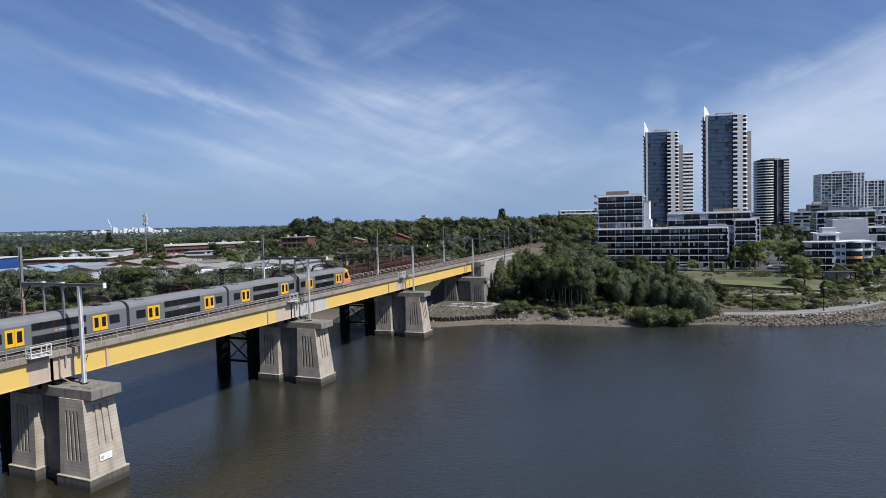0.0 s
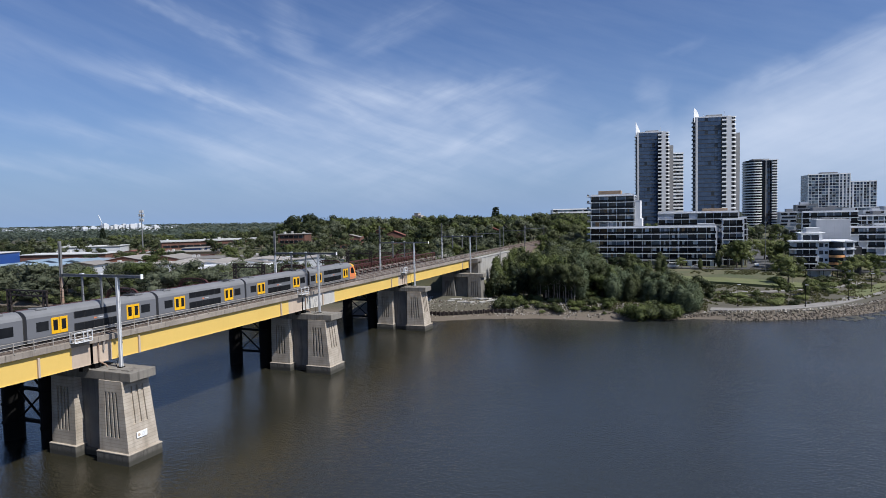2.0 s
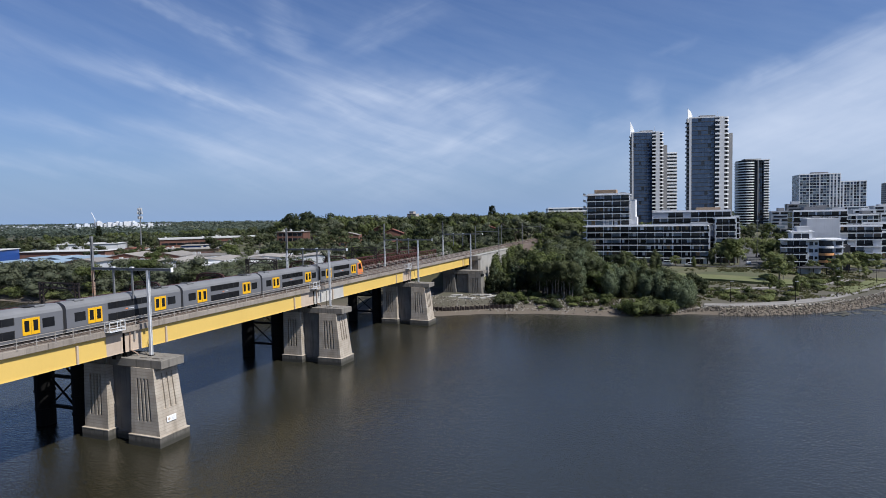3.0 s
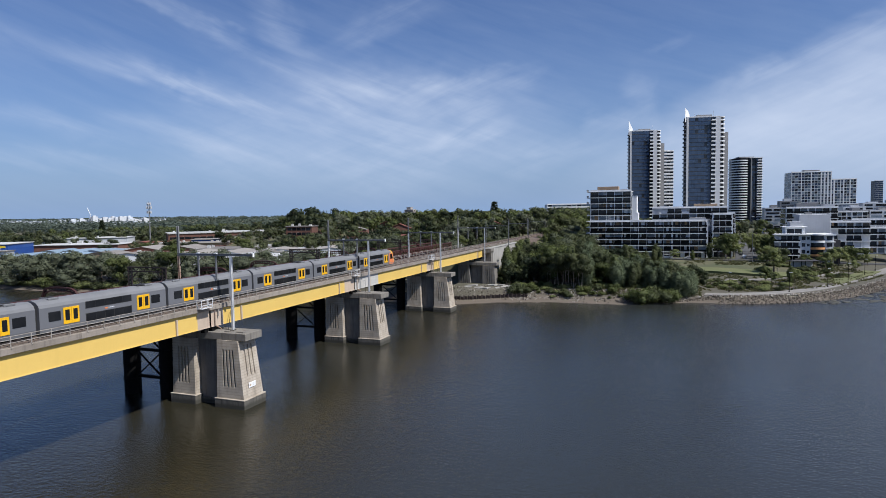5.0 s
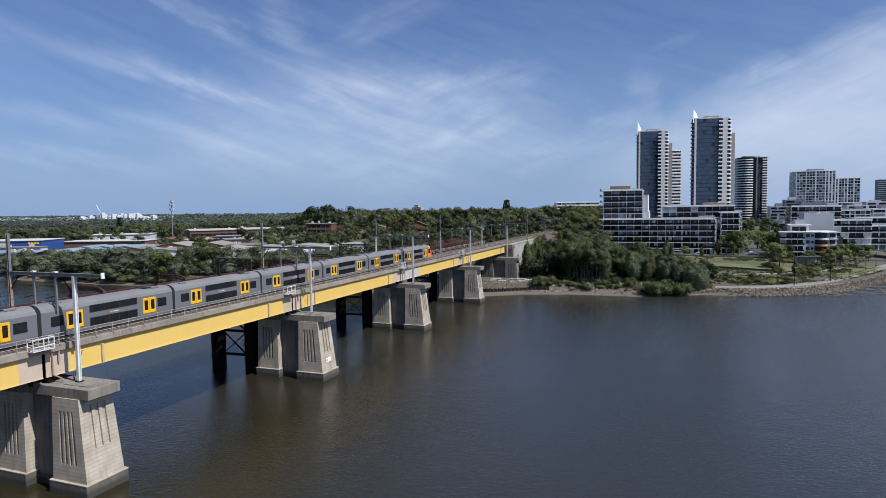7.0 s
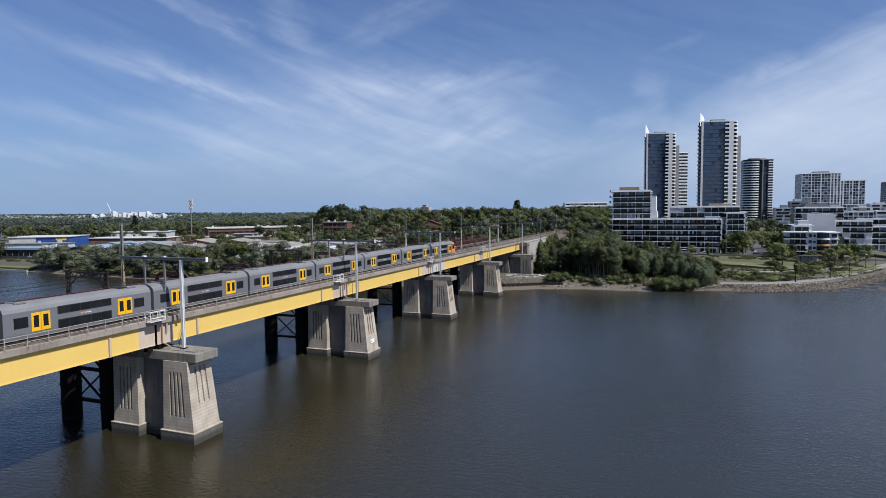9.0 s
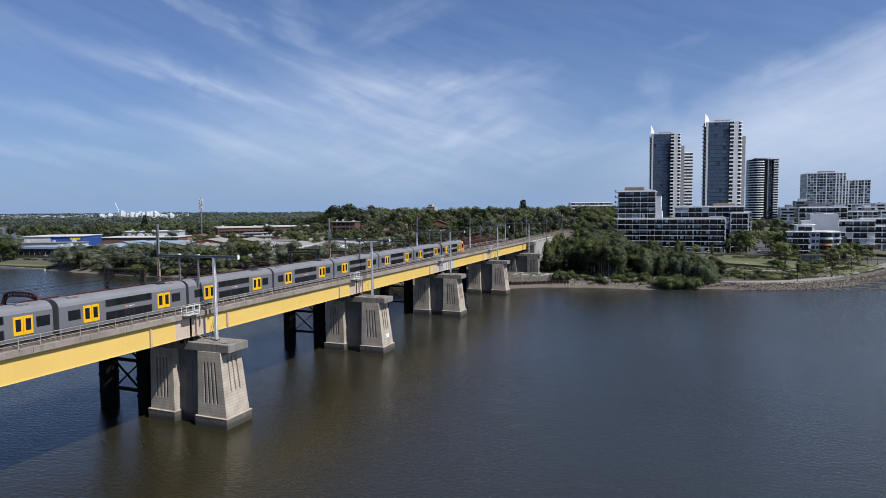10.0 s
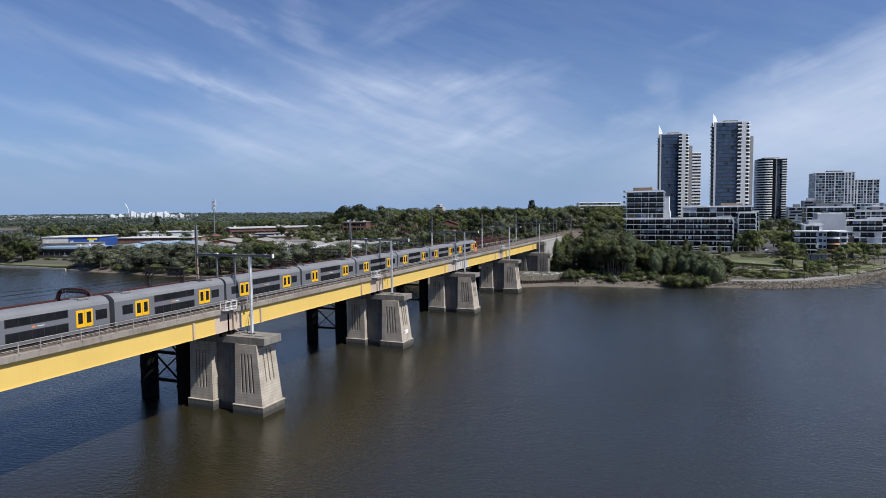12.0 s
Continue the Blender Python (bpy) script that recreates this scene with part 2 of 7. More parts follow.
def water_mat():
    m = bpy.data.materials.new("river_water")
    m.use_nodes = True
    N, L = m.node_tree.nodes, m.node_tree.links
    b = N["Principled BSDF"]
    geo = N.new("ShaderNodeNewGeometry")
    big = N.new("ShaderNodeTexNoise")
    big.inputs["Scale"].default_value, big.inputs["Detail"].default_value = 0.012, 3
    mp = N.new("ShaderNodeMapping")
    mp.inputs["Scale"].default_value = (1.0, 0.55, 1.0)
    L.new(geo.outputs["Position"], mp.inputs["Vector"])
    L.new(mp.outputs[0], big.inputs["Vector"])
    mix = N.new("ShaderNodeMix")
    mix.data_type = "RGBA"
    mix.inputs["A"].default_value, mix.inputs["B"].default_value = (*WATER_A, 1), (*WATER_B, 1)
    mr = N.new("ShaderNodeMapRange")
    mr.inputs["From Min"].default_value, mr.inputs["From Max"].default_value = 0.38, 0.66
    L.new(big.outputs[0], mr.inputs["Value"])
    # silt stirred up round the piers; clearer open reach, sky reflection painted in
    sp = N.new("ShaderNodeSeparateXYZ")
    L.new(geo.outputs["Position"], sp.inputs[0])
    silt = N.new("ShaderNodeMapRange")
    silt.interpolation_type = "SMOOTHSTEP"
    for key, v in (("From Min", 62.0), ("From Max", 2.0), ("To Min", 0.0), ("To Max", 0.62)):
        silt.inputs[key].default_value = v
    L.new(sp.outputs["X"], silt.inputs["Value"])
    both = N.new("ShaderNodeMath")
    both.operation, both.use_clamp = "MULTIPLY_ADD", True
    both.inputs[1].default_value = 0.42
    L.new(mr.outputs[0], both.inputs[0])
    L.new(silt.outputs[0], both.inputs[2])
    L.new(both.outputs[0], mix.inputs["Factor"])
    L.new(mix.outputs["Result"], b.inputs["Base Color"])
    b.inputs["Roughness"].default_value, b.inputs["IOR"].default_value = 0.15, 1.46
    h = None
    for scale, amp, st in ((1.0, 1.0, (1, 1.9, 1)), (2.6, 0.55, (1, 1.5, 1)), (0.16, 0.8, (1, 1.6, 1))):
        q, n = N.new("ShaderNodeMapping"), N.new("ShaderNodeTexNoise")
        q.inputs["Scale"].default_value, q.inputs["Rotation"].default_value = st, (0, 0, 0.5)
        n.inputs["Scale"].default_value, n.inputs["Detail"].default_value = scale, 3
        L.new(geo.outputs["Position"], q.inputs["Vector"])
        L.new(q.outputs[0], n.inputs["Vector"])
        a = N.new("ShaderNodeMath")
        a.operation = "MULTIPLY_ADD"
        a.inputs[1].default_value = amp
        L.new(n.outputs[0], a.inputs[0])
        if h:
            L.new(h, a.inputs[2])
        h = a.outputs[0]
    bp = N.new("ShaderNodeBump")
    bp.inputs["Distance"].default_value = 0.11
    calm = N.new("ShaderNodeTexNoise")
    calm.inputs["Scale"].default_value, calm.inputs["Detail"].default_value = 0.03, 2
    L.new(mp.outputs[0], calm.inputs["Vector"])
    cr = N.new("ShaderNodeMapRange")
    cr.inputs["From Min"].default_value, cr.inputs["From Max"].default_value = 0.35, 0.65
    cr.inputs["To Min"].default_value, cr.inputs["To Max"].default_value = 0.6, 1.0
    L.new(calm.outputs[0], cr.inputs["Value"])
    L.new(cr.outputs[0], bp.inputs["Strength"])
    L.new(h, bp.inputs["Height"])
    L.new(bp.outputs[0], b.inputs["Normal"])
    return m


def ground_mat():
    """Sand by the water, then dry grass and earth, by height and noise."""
    m = mat("ground_earth_and_grass", (0.053, 0.067, 0.028), (0.107, 0.094, 0.053), 0.95, size=9, fine=0.8, bump=0.4, rnd=0)
    N, L = m.node_tree.nodes, m.node_tree.links
    b = N["Principled BSDF"]
    src = b.inputs["Base Color"].links[0].from_socket
    geo, sep = N.new("ShaderNodeNewGeometry"), N.new("ShaderNodeSeparateXYZ")
    L.new(geo.outputs["Position"], sep.inputs[0])
    tn = N.new("ShaderNodeTexNoise")
    tn.inputs["Scale"].default_value, tn.inputs["Detail"].default_value = 0.25, 5
    ta = N.new("ShaderNodeMath")
    ta.operation = "MULTIPLY_ADD"
    ta.inputs[1].default_value = 1.2
    L.new(tn.outputs[0], ta.inputs[0])
    L.new(sep.outputs["Z"], ta.inputs[2])
    tr = N.new("ShaderNodeMapRange")
    tr.inputs["From Min"].default_value, tr.inputs["From Max"].default_value = 1.5, 2.6
    L.new(ta.outputs[0], tr.inputs["Value"])
    mx = N.new("ShaderNodeMix")
    mx.data_type = "RGBA"
    mx.inputs["A"].default_value = (0.112, 0.092, 0.071, 1)
    L.new(tr.outputs[0], mx.inputs["Factor"])
    # bare earth between the sand and the grass
    er = N.new("ShaderNodeMapRange")
    er.inputs["From Min"].default_value, er.inputs["From Max"].default_value = 3.5, 5.0
    L.new(ta.outputs[0], er.inputs["Value"])
    em = N.new("ShaderNodeMix")
    em.data_type = "RGBA"
    en = N.new("ShaderNodeMix")
    en.data_type = "RGBA"
    en.inputs["A"].default_value, en.inputs["B"].default_value = (0.086, 0.077, 0.058, 1), (0.058, 0.056, 0.036, 1)
    L.new(tn.outputs[0], en.inputs["Factor"])
    L.new(er.outputs[0], em.inputs["Factor"])
    L.new(en.outputs["Result"], em.inputs["A"])
    L.new(src, em.inputs["B"])
    L.new(em.outputs["Result"], mx.inputs["B"])
    L.new(mx.outputs["Result"], b.inputs["Base Color"])
    return m


# WATER_A is raised: part of the sky's reflection sits in its colour
WATER_A, WATER_B = (0.0272, 0.0314, 0.0318), (0.0195, 0.0166, 0.0078)
M_WATER = water_mat()
M_GROUND = ground_mat()
M_PIER = pour_lines(mat("pier_concrete", (0.455, 0.402, 0.335), (0.285, 0.242, 0.192), 0.9, size=2.0, fine=0.12, bump=0.25, streak=0.30, rnd=0.05), 0.46, 0.32)
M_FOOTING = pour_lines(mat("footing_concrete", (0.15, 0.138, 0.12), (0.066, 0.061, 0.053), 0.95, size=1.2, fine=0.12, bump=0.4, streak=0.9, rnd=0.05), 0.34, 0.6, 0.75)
# darker than the pillars: shade of the recess is put into this concrete
M_WEB = mat("web_concrete_shade_and_stain", (0.1927, 0.1804, 0.164), (0.1312, 0.123, 0.1107), 0.92, size=2, fine=0.12, bump=0.25, streak=0.6, rnd=0.04)
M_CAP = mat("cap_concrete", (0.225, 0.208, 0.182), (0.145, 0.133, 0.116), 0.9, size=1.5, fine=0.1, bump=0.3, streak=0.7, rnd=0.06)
M_EDGE = mat("deck_edge_concrete", (0.3, 0.264, 0.228), (0.2, 0.172, 0.145), 0.9, size=3, fine=0.12, bump=0.2, streak=0.55, rnd=0.08)
M_WALL = mat("wall_concrete", (0.387, 0.3784, 0.3526), (0.2838, 0.2752, 0.258), 0.9, size=4, fine=0.2, bump=0.2, streak=0.5, rnd=0.05)
M_YELLOW = mat("girder_yellow_paint", (0.672, 0.4662, 0.1302), (0.6258, 0.4284, 0.1159), 0.45, size=5, fine=0.3, bump=0.02, rnd=0.02, streak=0.04)
M_PRIMER = mat("girder_pink_primer", (0.4872, 0.3948, 0.3108), (0.42, 0.336, 0.2604), 0.6, size=2, fine=0.3, bump=0.04, rnd=0.03, streak=0.15)
M_GREYPRIMER = mat("girder_grey_primer", (0.473, 0.4558, 0.4214), (0.3956, 0.387, 0.3612), 0.6, size=2, fine=0.3, bump=0.04, rnd=0.03, streak=0.15)
M_BEAM = mat("weathered_beam_steel", (0.2, 0.205, 0.21), (0.13, 0.132, 0.135), 0.6, 0.1, size=1.5, fine=0.1, bump=0.08, streak=0.3)
M_FRAME = mat("dark_window_frame", (0.055, 0.056, 0.06), (0.04, 0.04, 0.043), 0.5, size=2, fine=0.2, bump=0.02)
M_TIMBER = mat("tan_screen_panel", (0.30, 0.19, 0.09), (0.20, 0.13, 0.07), 0.7, size=2, fine=0.2, bump=0.1, rnd=0.3)
M_GALV = mat("galvanised_steel", (0.66, 0.67, 0.68), (0.54, 0.55, 0.56), 0.5, 0.1, size=1, fine=0.1, bump=0.05)
M_RAILING = mat("railing_steel", (0.36, 0.335, 0.305), (0.24, 0.215, 0.19), 0.6, 0.1, size=1, fine=0.1, bump=0.05)
M_WHITEPAINT = mat("white_paint", (0.76, 0.765, 0.77), (0.69, 0.695, 0.70), 0.5, size=3, fine=0.3, bump=0.03, rnd=0.03)
M_RUST = mat("rusted_steel", (0.25, 0.135, 0.08), (0.30, 0.26, 0.22), 0.8, size=0.8, fine=0.08, bump=0.3)
M_TRUSS = mat("red_oxide_paint", (0.0684, 0.0171, 0.0133), (0.038, 0.01235, 0.01045), 0.65, size=1.5, fine=0.12, bump=0.2)
M_IRON = mat("dark_iron", (0.0066, 0.006, 0.006), (0.0036, 0.0036, 0.0036), 0.85, size=1.2, fine=0.1, bump=0.2, spec=0.15)
M_GANTRY = mat("dark_weathered_brown", (0.040, 0.026, 0.022), (0.018, 0.014, 0.013), 0.8, size=0.8, fine=0.1, bump=0.3)
M_BALLAST = mat("ballast", (0.155, 0.118, 0.096), (0.08, 0.06, 0.05), 0.95, size=0.5, fine=0.06, bump=0.8)
M_RAIL = mat("rail_steel", (0.22, 0.15, 0.11), (0.30, 0.27, 0.25), 0.5, 0.6, size=3, fine=0.1, bump=0.05)
M_SLEEPER = mat("sleeper", (0.19, 0.155, 0.13), (0.12, 0.096, 0.08), 0.9, size=0.6, fine=0.06, bump=0.3, rnd=0.1)
M_TRAIN = mat("train_grey_paint", (0.135, 0.1395, 0.1548), (0.1215, 0.126, 0.1368), 0.38, size=6, fine=0.5, bump=0.01, rnd=0.03)
M_TRAINROOF = mat("train_roof", (0.1672, 0.1716, 0.1804), (0.1364, 0.1408, 0.1478), 0.6, size=2, fine=0.3, bump=0.04, rnd=0.03)
M_DOOR = mat("train_yellow_paint", (0.7482, 0.4089, 0.01044), (0.696, 0.3741, 0.01044), 0.35, size=3, fine=0.3, bump=0.01, rnd=0.02)
M_ORANGE = mat("train_orange_paint", (0.696, 0.2088, 0.07395), (0.6264, 0.1827, 0.06525), 0.4, size=3, fine=0.3, bump=0.01, rnd=0.02)
M_BLACK = mat("black_rubber", (0.014, 0.014, 0.015), (0.025, 0.024, 0.023), 0.7, size=0.6, fine=0.1, bump=0.1)
M_GLASS = mat("dark_glass", (0.007, 0.008, 0.010), (0.016, 0.017, 0.019), 0.08, size=1.5, fine=0.6, bump=0.0, spec=0.18)
M_BLUEGLASS = mat("tower_glass", (0.0255, 0.0442, 0.085), (0.0425, 0.0663, 0.1148), 0.08, size=4, fine=1.0, bump=0.02, rnd=0.18, spec=0.7)
M_WINDOW = mat("window_glass", (0.009, 0.012, 0.018), (0.024, 0.026, 0.030), 0.08, size=2.5, fine=0.8, bump=0.0, rnd=0.5, spec=0.5)
# pale blue-grey base colour stands in for sky mirrored in the panes
M_PALEGLASS = mat("pale_glass_painted_sky", (0.24, 0.29, 0.33), (0.13, 0.165, 0.20), 0.12, size=3, fine=0.8, bump=0.0, rnd=0.4, spec=0.6)
M_CURTAIN = mat("window_glass_with_curtains", (0.12, 0.095, 0.065), (0.025, 0.025, 0.03), 0.15, size=1.6, fine=0.7, bump=0.0, rnd=0.4, spec=0.5)
M_RENDER = mat("white_render", (0.7104, 0.72, 0.7296), (0.6336, 0.6432, 0.6576), 0.85, size=5, fine=0.3, bump=0.05, rnd=0.04, streak=0.12)
M_GREYRENDER = mat("grey_render", (0.27, 0.27, 0.2745), (0.216, 0.216, 0.2205), 0.85, size=5, fine=0.3, bump=0.05, rnd=0.05, streak=0.12)
M_PALEGREY = mat("pale_grey_render", (0.54, 0.555, 0.58), (0.46, 0.475, 0.495), 0.85, size=5, fine=0.3, bump=0.05, rnd=0.05, streak=0.12)
# distance haze is put into the colours of these far walls
M_HAZYWALL = mat("far_wall_haze_paled", (0.46, 0.49, 0.53), (0.36, 0.39, 0.43), 0.9, size=14, fine=2.0, bump=0.0, island=0.3)
M_HAZYTAN = mat("far_tan_wall_haze_paled", (0.36, 0.32, 0.29), (0.29, 0.26, 0.24), 0.9, size=8, fine=1.0, bump=0.0)
# near-black; behind balconies the recess's shade is put into this wall colour
M_DARKWALL = mat("dark_wall_and_recess_shade", (0.045, 0.046, 0.05), (0.032, 0.032, 0.036), 0.8, size=3, fine=0.3, bump=0.05)
M_TAN = mat("tan_render", (0.4048, 0.2904, 0.1936), (0.3344, 0.2376, 0.1584), 0.85, size=4, fine=0.3, bump=0.05)
M_ORANGEBAND = mat("orange_fascia", (0.62, 0.30, 0.12), (0.54, 0.26, 0.10), 0.7, size=3, fine=0.3, bump=0.03)
M_BRICK = mat("brown_brick", (0.171, 0.0765, 0.054), (0.108, 0.054, 0.0405), 0.9, size=3, fine=0.12, bump=0.2, rnd=0.15)
M_REDTILE = mat("red_roof_tile", (0.234, 0.0765, 0.0495), (0.153, 0.0585, 0.0405), 0.85, size=2, fine=0.25, bump=0.4, rnd=0.2)
M_ROOFWHITE = mat("white_roof_sheet", (0.506, 0.506, 0.4968), (0.3864, 0.3864, 0.3772), 0.6, size=6, fine=0.3, bump=0.1, rnd=0.1, stretch=(1, 6, 1))
M_ROOFGREY = mat("grey_roof_sheet", (0.2565, 0.2375, 0.2137), (0.1615, 0.1472, 0.133), 0.75, size=6, fine=0.3, bump=0.1, rnd=0.35, stretch=(6, 1, 1))
M_ROOFBLUE = mat("blue_roof_sheet", (0.165, 0.24, 0.31), (0.22, 0.28, 0.34), 0.6, size=8, fine=0.3, bump=0.1, rnd=0.1, stretch=(5, 1, 1))
M_STOREBLUE = mat("deep_blue_cladding", (0.016, 0.06, 0.25), (0.02, 0.075, 0.28), 0.5, size=8, fine=0.4, bump=0.03)
M_SIGNYELLOW = mat("sign_yellow", (0.75, 0.52, 0.03), (0.7, 0.48, 0.03), 0.5, size=3, fine=0.3, bump=0)
M_ASPHALT = mat("asphalt", (0.075, 0.075, 0.077), (0.055, 0.055, 0.056), 0.9, size=6, fine=0.1, bump=0.2)
M_PATH = mat("concrete_path", (0.215, 0.2047, 0.1892), (0.1591, 0.1505, 0.1393), 0.9, size=5, fine=0.15, bump=0.15)
M_LAWN = mat("mown_grass", (0.0774, 0.1015, 0.03096), (0.129, 0.129, 0.05676), 0.95, size=6, fine=0.3, bump=0.4, rnd=0)
M_ROCK = mat("riprap_rock", (0.148, 0.124, 0.0976), (0.068, 0.0576, 0.0464), 0.95, size=1.0, fine=0.15, bump=0.5, island=0.6)
M_WEED = mat("weedy_wet_rock", (0.075, 0.070, 0.052), (0.035, 0.036, 0.026), 0.7, size=0.8, fine=0.12, bump=0.5, rnd=0.3)
M_BARK = mat("bark", (0.13, 0.105, 0.085), (0.07, 0.055, 0.045), 0.95, size=0.8, fine=0.1, bump=0.5)
M_PALEBARK = mat("pale_bark", (0.42, 0.38, 0.33), (0.26, 0.23, 0.19), 0.9, size=0.8, fine=0.1, bump=0.3)
M_LEAF = leaf_mat("leaves_green", (0.0364, 0.0486, 0.0223), (0.124, 0.14, 0.0627))
M_LEAFDARK = leaf_mat("leaves_dark", (0.018, 0.0288, 0.0153), (0.063, 0.0792, 0.0378))
M_LEAFGREY = leaf_mat("leaves_grey_green", (0.080, 0.094, 0.060), (0.190, 0.210, 0.136))
M_LEAFBRIGHT = leaf_mat("leaves_bright", (0.05704, 0.07728, 0.02484), (0.1518, 0.1748, 0.06256))
# pale bluish green with the haze over far trees painted in
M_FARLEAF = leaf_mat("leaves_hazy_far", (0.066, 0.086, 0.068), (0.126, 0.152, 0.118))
M_PALEROCK = mat("pale_capping_rock", (0.391, 0.3655, 0.323), (0.255, 0.2295, 0.1955), 0.95, size=1.0, fine=0.15, bump=0.5, rnd=0.25)
M_STREETLEAF = leaf_mat("leaves_light_street", (0.125, 0.150, 0.058), (0.275, 0.305, 0.130), 0.52)
M_DRYGRASS = leaf_mat("tussock_grass", (0.085, 0.0935, 0.0374), (0.1955, 0.1742, 0.0935), 0.35)
M_CASUARINA = leaf_mat("leaves_feathery", (0.0784, 0.103, 0.0578), (0.175, 0.212, 0.122), 0.4)
M_CARWHITE = mat("car_white", (0.72, 0.72, 0.72), (0.66, 0.66, 0.66), 0.25, size=2, fine=0.3, bump=0, rnd=0.05)
M_CARDARK = mat("car_dark", (0.06, 0.065, 0.08), (0.05, 0.05, 0.06), 0.25, size=2, fine=0.3, bump=0, rnd=0.4)


# ---- mesh helpers ----
def bx(bm, x0, x1, y0, y1, z0, z1, turn=None):
    vs = [bm.verts.new((x, y, z)) for x in (x0, x1) for y in (y0, y1) for z in (z0, z1)]
    for f in ((0, 1, 3, 2), (4, 6, 7, 5), (0, 4, 5, 1), (2, 3, 7, 6), (0, 2, 6, 4), (1, 5, 7, 3)):
        bm.faces.new([vs[i] for i in f])
    if turn is not None:
        for v in vs:
            v.co = turn @ v.co
    return vs


def cube(x0, x1, y0, y1, z0, z1, bevel=0.0):
    bm = bmesh.new()
    bx(bm, x0, x1, y0, y1, z0, z1)
    if bevel:
        bmesh.ops.bevel(bm, geom=list(bm.edges), offset=bevel, segments=1, affect="EDGES")
    return bm


def tube(bm, p, q, r, n=6, r2=None):
    p, q = Vector(p), Vector(q)
    r2 = r if r2 is None else r2
    turn = (q - p).to_track_quat("Z", "Y").to_matrix()
    a, b = [], []
    for i in range(n):
        d = Vector((math.cos(2 * math.pi * (i + 0.5) / n), math.sin(2 * math.pi * (i + 0.5) / n), 0))
        a.append(bm.verts.new(p + turn @ (d * r)))
        b.append(bm.verts.new(q + turn @ (d * r2)))
    for i in range(n):
        bm.faces.new((a[i], a[(i + 1) % n], b[(i + 1) % n], b[i]))
    bm.faces.new(a[::-1])
    bm.faces.new(b)


def strut(bm, p, q, w, h):
    """A bar of rectangular section from p to q."""
    p, q = Vector(p), Vector(q)
    turn = (q - p).to_track_quat("Z", "Y").to_matrix()
    vs = []
    for e in (p, q):
        for sx, sy in ((-1, -1), (1, -1), (1, 1), (-1, 1)):
            vs.append(bm.verts.new(e + turn @ Vector((sx * w / 2, sy * h / 2, 0))))
    for i in range(4):
        bm.faces.new((vs[i], vs[(i + 1) % 4], vs[4 + (i + 1) % 4], vs[4 + i]))
    bm.faces.new(vs[3::-1])
    bm.faces.new(vs[4:])


def bent_bar(bm, pts, w, h):
    """One continuous bar of rectangular section along a bent line in a plane of constant y."""
    rings = []
    for i, p in enumerate(pts):
        a, b = Vector(pts[max(0, i - 1)]), Vector(pts[min(len(pts) - 1, i + 1)])
        up = (b - a).cross(Vector((0, 1, 0))).normalized()
        rings.append([bm.verts.new(Vector(p) + Vector((0, sy * w / 2, 0)) + up * (sz * h / 2)) for sy, sz in ((-1, -1), (1, -1), (1, 1), (-1, 1))])
    for r, q in zip(rings, rings[1:]):
        for k in range(4):
            bm.faces.new((r[k], r[(k + 1) % 4], q[(k + 1) % 4], q[k]))
    bm.faces.new(rings[0][::-1])
    bm.faces.new(rings[-1])


def extrude_poly(pts, z0, z1):
    """A prism over a plan outline."""
    bm = bmesh.new()
    lo = [bm.verts.new((x, y, z0)) for x, y in pts]
    hi = [bm.verts.new((x, y, z1)) for x, y in pts]
    n = len(pts)
    for i in range(n):
        bm.faces.new((lo[i], lo[(i + 1) % n], hi[(i + 1) % n], hi[i]))
    bm.faces.new(lo[::-1])
    bm.faces.new(hi)
    return bm


def mesh_of(name, bm, *mats, smooth=False):
    bmesh.ops.recalc_face_normals(bm, faces=list(bm.faces))
    me = bpy.data.meshes.new(name)
    bm.to_mesh(me)
    bm.free()
    for m in mats:
        me.materials.append(m)
    if smooth:
        me.polygons.foreach_set("use_smooth", [True] * len(me.polygons))
    return me


def part(name, bm, m, parent=None, label="", loc=None, smooth=False):
    ob = new(name, bm if isinstance(bm, bpy.types.Mesh) else mesh_of(name, bm, *(m if isinstance(m, tuple) else (m,)), smooth=smooth))
    if parent:
        ob.parent = parent
    if loc is not None:
        ob.location = loc
    return tagged(ob, label)


def thing(name, label, category, loc=(0, 0, 0), group="", turn=0.0, kind=""):
    ob = new(name)
    ob.empty_display_size = 0.5
    ob.matrix_basis = pose(*loc, 0, 0, turn)
    return tagged(ob, label, category, group, kind)
# ---- ground, water, banks ----
SHORE = ((-4000, 700), (-1500, 330), (-700, 180), (-420, 118), (-328, 112), (-274, 110), (-221, 104), (-180, 102), (-120, 106), (-60, 112),
         (-4, 113), (8, 121), (25, 126), (51, 127.5), (62, 132), (70, 137.5), (76, 138.6), (80.2, 138.2), (87.7, 139.4), (95.7, 143), (103.7, 147), (113, 154.6), (122.6, 164.5), (133.3, 180),
         (150, 211), (168, 247), (190, 290), (260, 400), (600, 700), (4000, 2600))


def lerp_table(t, x):
    for (a, p), (b, q) in zip(t, t[1:]):
        if x <= b:
            return p + (q - p) * (x - a) / (b - a)
    return t[-1][1]


def step(a, b, x):
    x = min(1, max(0, (x - a) / (b - a)))
    return x * x * (3 - 2 * x)


